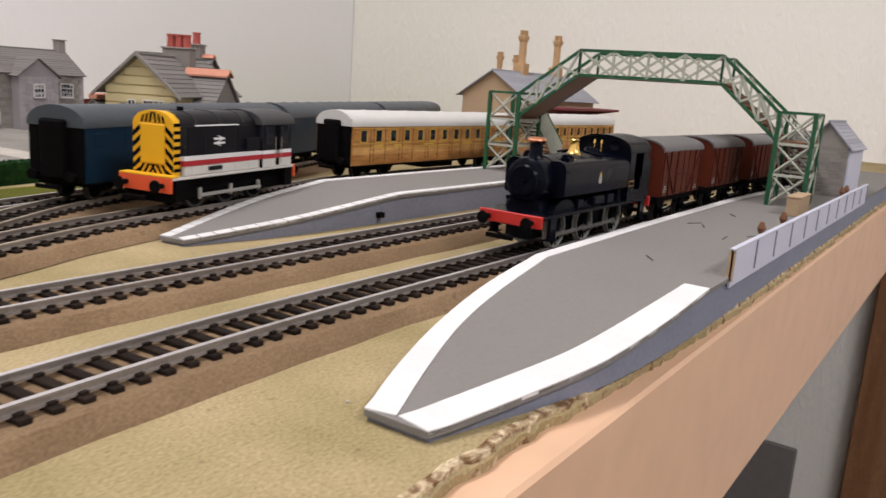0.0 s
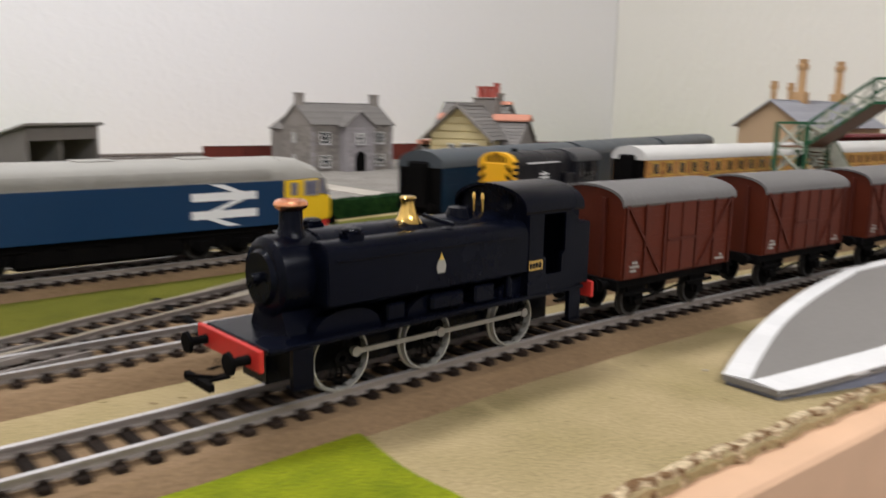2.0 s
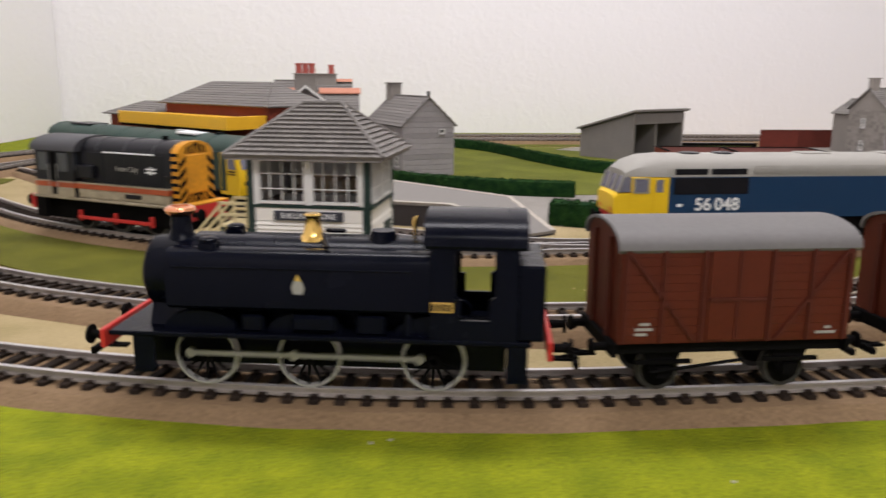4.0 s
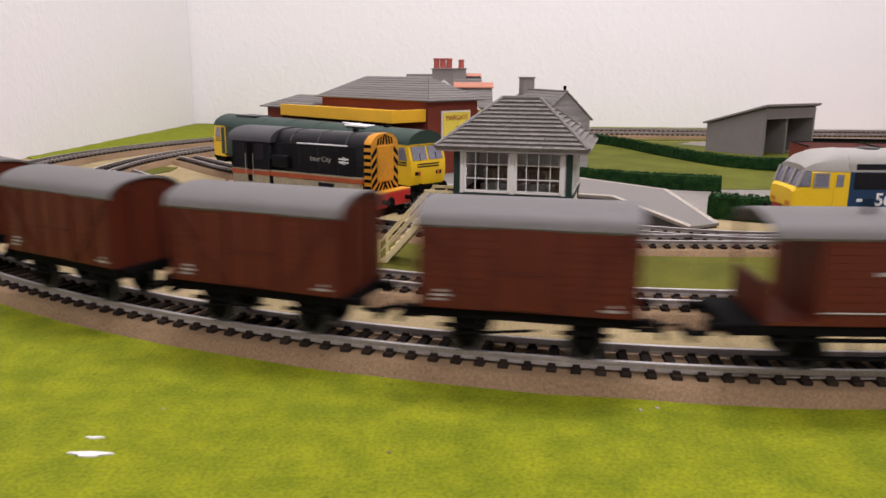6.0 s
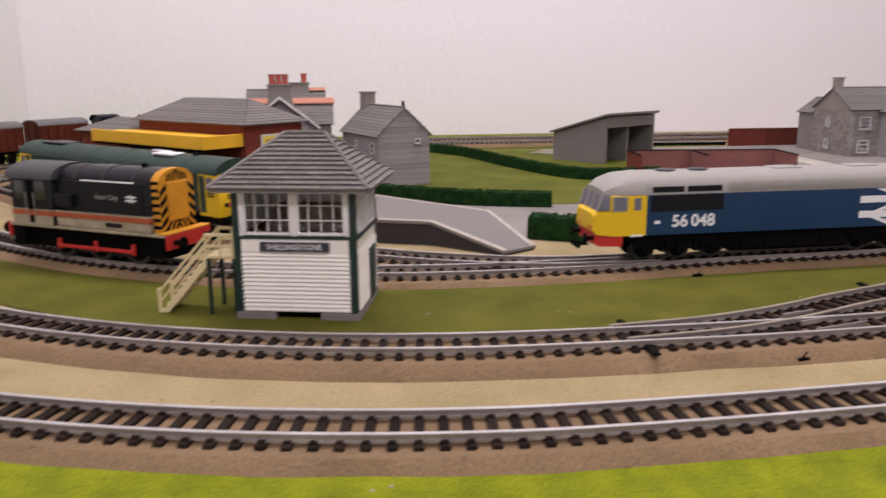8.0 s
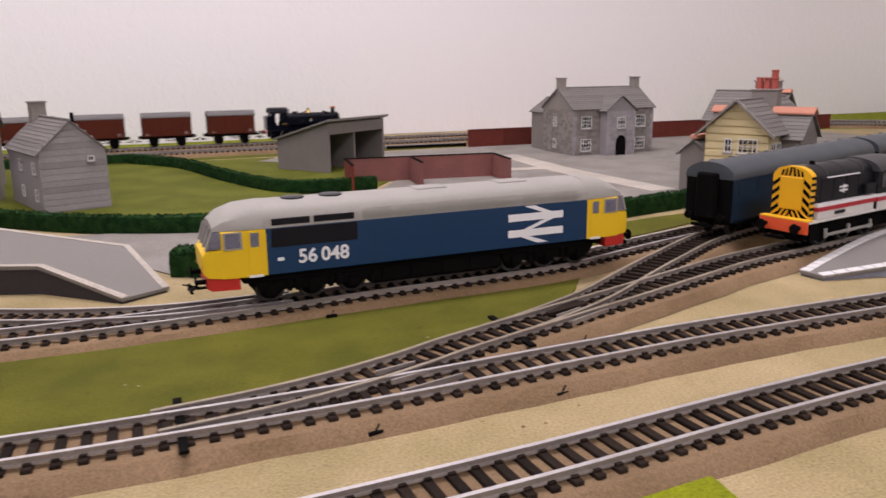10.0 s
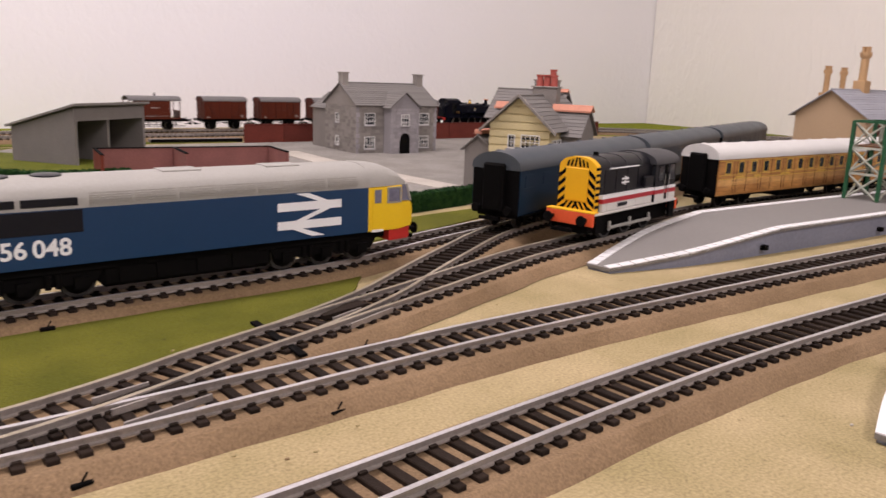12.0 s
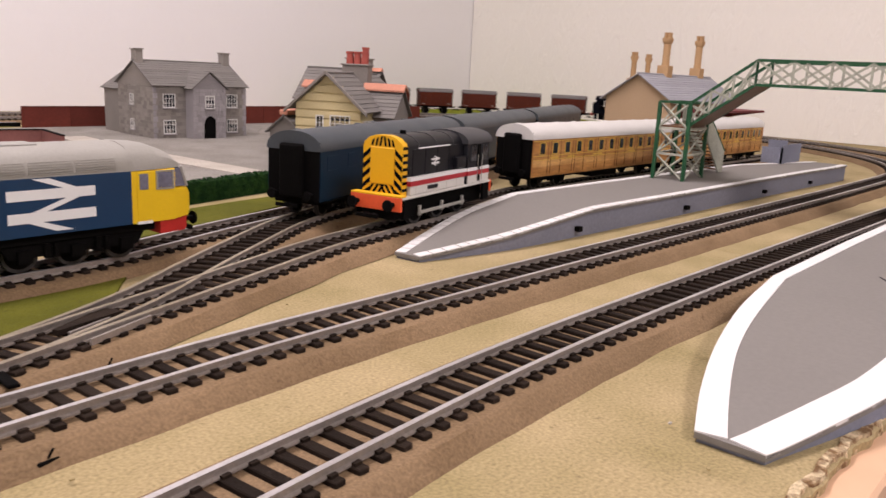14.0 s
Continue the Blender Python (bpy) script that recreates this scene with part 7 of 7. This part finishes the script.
for y in (0.0060, 0.0200):
    part("stringer", prism(bmesh.new(), [(-0.0165, 0.0300), (-0.0165, 0.0255), (-0.0390, 0.0), (-0.0430, 0.0)], y - 0.0006, y + 0.0006, "Y"), CREAMW, stp)
    part("handrail", prism(bmesh.new(), [(-0.0165, 0.0412), (-0.0165, 0.0396), (-0.0425, 0.0105), (-0.0425, 0.0121)], y - 0.0006, y + 0.0006, "Y"), CREAMW, stp)
    part("handrail", prism(bmesh.new(), [(-0.0165, 0.0362), (-0.0165, 0.0349), (-0.0425, 0.0055), (-0.0425, 0.0068)], y - 0.0006, y + 0.0006, "Y"), CREAMW, stp)
    part("newel", cube(-0.0432, -0.0418, y - 0.0007, y + 0.0007, 0, 0.0132), CREAMW, stp)
for i in range(9):
    k = (i + 0.5) / 9
    part("tread", cube(-0.0415 + k * 0.0250 - 0.0016, -0.0415 + k * 0.0250 + 0.0016, 0.0060, 0.0200, 0.0290 * k, 0.0290 * k + 0.0009), CREAMW, stp)

# footbridge over the lines
fb = thing("footbridge", "green and weathered lattice footbridge spanning both platforms", "footbridge", pose(0.606, 0.328, 0, 0, 0, 4.3) @ pose(-0.606, -0.328, 0))


def lattice(p, q, h, bays, parent, chord, y_off, top=True):
    """A trussed girder from p to q, of a height h, with crossed lattice in each bay."""
    p, q = Vector(p), Vector(q)
    up = Vector((0, 0, h))
    bar = 0.0011

    def beam(a, b, material, name, r=bar):
        d = (b - a).normalized()
        side = Vector((1, 0, 0)) if abs(d.x) < 0.9 else Vector((0, 1, 0))
        n = d.cross(side).normalized()
        bm = bmesh.new()
        vs = [bm.verts.new(c + side * sx * 0.0009 + n * sn * r) for c in (a, b) for sx, sn in ((-1, -1), (1, -1), (1, 1), (-1, 1))]
        for f in ((0, 1, 5, 4), (1, 2, 6, 5), (2, 3, 7, 6), (3, 0, 4, 7), (3, 2, 1, 0), (4, 5, 6, 7)):
            bm.faces.new([vs[i] for i in f])
        part(name, bm, material, parent)
    beam(p, q, chord, "chord")
    beam(p + up, q + up, chord, "chord")
    for i in range(bays + 1):
        a = p.lerp(q, i / bays)
        beam(a, a + up, LATT if 0 < i < bays else chord, "upright", 0.0008)
    for i in range(bays):
        a, b = p.lerp(q, i / bays), p.lerp(q, (i + 1) / bays)
        beam(a, b + up, LATT, "lattice_bar", 0.0008)
        beam(a + up, b, LATT, "lattice_bar", 0.0008)


YB0, YB1, YD0, YD1 = 0.332, 0.100, 0.266, 0.160     # towers' inner legs and the level deck
for x in (0.606, 0.648):
    dk = 0.0975
    lattice((x, YD0, dk), (x, YD1, dk), 0.0185, 4, fb, BGREEN, 0)
    lattice((x, YB0 - 0.016, 0.0610), (x, YD0, dk), 0.0185, 3, fb, BGREEN, 0)
    lattice((x, YD1, dk), (x, YB1 + 0.018, 0.0610), 0.0185, 3, fb, BGREEN, 0)
part("deck", cube(0.607, 0.647, YD1, YD0, 0.0965, 0.0980), TEAKD, fb)
for a, b in (((YB0 - 0.016), YD0), ((YB1 + 0.018), YD1)):
    bm = prism(bmesh.new(), [(a, 0.0600), (b, 0.0963), (b, 0.0978), (a, 0.0615)], 0.607, 0.647)
    part("stair_deck", bm, TEAKD, fb)
    for k in range(10):
        f = (k + 0.5) / 10
        y, z = a + (b - a) * f, 0.0615 + 0.0363 * f
        part("tread", cube(0.608, 0.646, y - 0.0018, y + 0.0018, z, z + 0.0012), TEAKD, fb)
for y0, y1 in ((YB0 - 0.018, YB0 + 0.008), (YB1 - 0.005, YB1 + 0.018)):
    for x in (0.605, 0.649):
        for y in (y0, y1):
            part("leg", cube(x - 0.0014, x + 0.0014, y - 0.0014, y + 0.0014, PH, 0.0805), BGREEN, fb, "green tower leg")
    for k in range(3):
        z0, z1 = PH + k * 0.0213, PH + (k + 1) * 0.0213
        for x in (0.605, 0.649):
            part("tie", cube(x - 0.0009, x + 0.0009, y0, y1, z1 - 0.0009, z1 + 0.0009), BGREEN if k == 2 else LATT, fb)
            for a, b in (((x, y0, z0), (x, y1, z1)), ((x, y1, z0), (x, y0, z1))):
                part("lattice_bar", tube(bmesh.new(), a, b, 0.0009, seg=4), LATT, fb)
        for y in (y0, y1):
            part("tie", cube(0.605, 0.649, y - 0.0009, y + 0.0009, z1 - 0.0009, z1 + 0.0009), BGREEN if k == 2 else LATT, fb)
            for a, b in (((0.605, y, z0), (0.649, y, z1)), ((0.649, y, z0), (0.605, y, z1))):
                part("lattice_bar", tube(bmesh.new(), a, b, 0.0009, seg=4), LATT, fb)
    part("landing", cube(0.606, 0.648, y0, y1, 0.0595, 0.0610), TEAKD, fb)
    for y in (y0 + 0.004, y1 - 0.004):
        part("stair_side", prism(bmesh.new(), [(0.650, 0.0600), (0.650, 0.0800), (0.716, PH + 0.020), (0.716, PH), (0.706, PH)], y - 0.0007, y + 0.0007, "Y"), LATT, fb, "weathered boarded stair side")
        part("stair_rail", tube(bmesh.new(), (0.650, y, 0.0802), (0.716, y, PH + 0.0202), 0.0012, seg=6), BGREEN, fb)
    for k in range(12):
        f = (k + 0.5) / 12
        part("tread", cube(0.650 + 0.060 * f - 0.002, 0.650 + 0.060 * f + 0.002, y0 + 0.004, y1 - 0.004, 0.0595 - 0.0425 * f, 0.0606 - 0.0425 * f), TEAKD, fb)

# things on the platforms
fw = thing("platform_fence", "lilac-grey card fence along the near platform", "fence", pose(0.356, 0.0732, 0))
part("panel", cube(0, 0.400, -0.0012, 0.0, 0.0125, 0.0275, 0.0002), LWALL, fw)
for i in range(12):
    x = 0.0 + i * 0.0362
    part("post", cube(x, x + 0.0009, -0.0017, 0.0009, 0.0150, 0.0273, 0.0001), PLATSIDE if i else TANW, fw)
part("capping", cube(-0.0006, 0.4006, -0.0016, 0.0006, 0.0275, 0.0284, 0.0002), LWALL, fw)
sh = thing("waiting_shelter", "small stone waiting shelter with lilac slate roof", "shelter", pose(0.735, 0.087, PH))
gabled(sh, 0, 0.075, 0, 0.034, 0.040, 0.058, STONE, SLATEL, "x", 0.003, 8)
stone_skin(sh, -0.034, 0.0, 0.0, 0.040, 0.0, "-x", STONE, 12, 0.003)
part("side_cladding", cube(0.0, 0.075, -0.0014, -0.0002, 0.0, 0.0380), LWALL, sh)
# a low plank seat, built as a closed box with a top board
bx = thing("wooden_crate", "low tan plank seat on the near platform", "crate", pose(0.575, 0.089, PH))
part("box", cube(0, 0.034, 0, 0.008, 0, 0.0115, 0.0004), TANW, bx)
part("lid", cube(-0.0004, 0.0344, -0.0004, 0.0084, 0.0115, 0.0127, 0.0002), TANW, bx)
for x in (0.41, 0.455, 0.64, 0.66):
    l = thing("platform_lamp", "tiny dark brown lamp fixed to the fence", "lamp", pose(x, 0.0748, 0.0235))
    part("post", tube(bmesh.new(), (0, 0, -0.006), (0, 0, 0.006), 0.0006, seg=8), TEAKD, l)
    part("lantern", lathe(bmesh.new(), [(0.0010, 0.004), (0.0020, 0.0065), (0.0008, 0.0095)], (0, 0, 0), 8), TEAKD, l)
wl = thing("low_enclosure", "lilac-grey card screen on the island platform", "screen", pose(0.862, 0.320, PH))
part("panel", cube(0, 0.060, 0.0, 0.0018, 0, 0.020), PLATSIDE, wl)
part("panel", cube(0, 0.0018, 0.0, 0.022, 0, 0.017), PLATSIDE, wl)
part("panel", cube(0.018, 0.0198, 0.002, 0.022, 0, 0.024), PLATSIDE, wl)
rnd = random.Random(5)
for i in range(6):
    x, y = rnd.uniform(0.36, 0.55), rnd.uniform(0.09, 0.13)
    sc = part("scuff_mark", cube(-0.005, 0.005, -0.0003, 0.0003, 0, 0.0002), PLATDARK, None, "", pose(x, y, PH + 0.0001, 0, 0, rnd.uniform(-40, 40)))
    tagged(sc, "dark scuff mark on the grey platform card", "mark")
for x, y in ((0.40, 0.2835), (0.545, 0.2795), (0.70, 0.277), (0.82, 0.2745)):
    hole = tagged(part("drain_hole", cube(x - 0.002, x + 0.002, y - 0.0006, y + 0.003, 0.004, 0.007), UNDER), "small dark slot in the platform side", "drain")

# point motors and loose bits beside the turnouts
for x, y, a in ((-0.02, 0.211, 6), (0.055, 0.2155, 10), (0.092, 0.2615, 20), (-0.004, 0.3440, 4)):
    pm = thing("point_lever", "black point lever box beside the track", "point lever", pose(x, y, 0.0, 0, 0, a))
    part("box", cube(-0.0028, 0.0028, -0.0010, 0.0010, 0, 0.0024, 0.0003), UNDER, pm)
    part("lever", tube(bmesh.new(), (0, 0, 0.0022), (0.0014, -0.0005, 0.0048), 0.0003, seg=6), UNDER, pm)
for i in range(26):
    x, y = rnd.uniform(-0.35, 0.2), rnd.choice((rnd.uniform(0.10, 0.135), rnd.uniform(0.262, 0.30), rnd.uniform(0.196, 0.206)))
    b = part("debris", cube(-0.0006, 0.0006, -0.0004, 0.0004, 0, 0.0005, 0.0001), rnd.choice((PATHM, SAND, CORK)), None, "", pose(x, y, 0.0011, 0, 0, rnd.uniform(0, 180)))
    tagged(b, "tiny crumb of scenic scatter on the ground", "debris", "crumbs on the ground")
for x, y, r in ((-0.349, 0.0985, 0.0032), (-0.352, 0.108, 0.0014)):
    p = [(x + r * (1 + 0.4 * math.sin(3 * a)) * math.cos(a) * 1.6, y + r * 0.45 * math.sin(a)) for a in [i * math.pi / 8 for i in range(16)]]
    sheet("glue_patch", p, 0.0012, 0.0016, WPAINT, "dried white glue on the lime mat", "glue patch")

# under the board: door lining, and the right-hand wall's shade as a grey slab
tagged(part("door_lining", cube(RIGHT - 0.03, RIGHT - 0.001, -0.02, 0.115, FLOOR, 1.05, 0.003), DOORWOOD), "brown wooden door lining on the wall", "door frame", kind="structure")
tagged(part("shaded_wall_patch", cube(RIGHT - 0.012, RIGHT - 0.001, 0.20, 0.62, FLOOR, -0.56, 0.003), GARAGE), "grey patch for the shaded wall under the board", "panel", kind="structure")
lf = thing("ceiling_light", "long white tube light fitting on the ceiling", "ceiling light", group="ceiling lights")
part("body", cube(-0.60, 0.60, -0.14, 0.14, CEIL - 0.05, CEIL, 0.004), WPAINT, lf)
lf.matrix_basis = pose(0.02, 0.62, 0)
copy_thing(lf, pose(0.20, -1.1, 0))


# ---- what moves: the goods train, run along the outer line ----
def motions():
    """Chimney positions along the line by time, then every vehicle behind it."""
    known = [(0, 0.829), (0.5, 0.906), (1, 0.984), (1.5, 1.064), (2, 1.146), (2.5, 1.221), (2.7, 1.250), (3.5, 1.372), (4.2, 1.495), (4.8, 1.622), (5.0, 1.675), (5.5, 1.811), (6.0, 1.970), (6.3, 2.070), (6.6, 2.170),
             (6.9, 2.275), (7.4, 2.432), (7.8, 2.572), (8.4, 2.765), (9.2, 3.046), (10.3, 3.44), (11.3, 3.813), (11.8, 3.995), (12.3, 4.177), (12.8, 4.355), (13.3, 4.540), (14.0, 4.802)]
    T, S = np.array([k[0] for k in known]), np.array([k[1] for k in known]) - START
    slope = np.gradient(S, T)

    def run(t):
        i = int(min(max(np.searchsorted(T, t) - 1, 0), len(T) - 2))
        h = T[i + 1] - T[i]
        u = (t - T[i]) / h
        return float((1 + 2 * u) * (1 - u) ** 2 * S[i] + u * (1 - u) ** 2 * h * slope[i] + u * u * (3 - 2 * u) * S[i + 1] + u * u * (u - 1) * h * slope[i + 1])

    def place(s):
        """The far bend is tighter than it is long in the table: the way there counts for a little more."""
        u = min(max((s + START - 1.55) / 0.70, 0), 1)
        return s + 0.05 * u * u * (3 - 2 * u)

    times = [i / 10 for i in range(141)]
    offsets = [(ENGINE, -0.046, 0.030)] + [(v, -0.1645 - 0.094 * i, 0.0195) for i, v in enumerate(VANS)] + [(BRAKE, -0.1645 - 0.094 * 4 - 0.108, 0.0215)]
    for ob, back, half in offsets:
        walk(ob, [(t, on_line(A_LINE, place(run(t) + back), half, TOP)) for t in times])
    fine = [i / FPS for i in range(14 * FPS + 1)]
    for w in ENGINE_WHEELS:
        x, y, z = w.location
        walk(w, [(t, pose(x, y, z, 0, math.degrees(run(t) / 0.0092 + PHASE), 0)) for t in fine])
    for r in ENGINE_RODS:
        y = r.location.y
        walk(r, [(t, pose(0.0042 * math.cos(run(t) / 0.0092 + PHASE), y, 0.0092 - 0.0042 * math.sin(run(t) / 0.0092 + PHASE))) for t in fine])


PHASE = 2.6        # where the crank pins stand at the start
START = 0.27       # how far the line's own start lies from the zero of the table
motions()
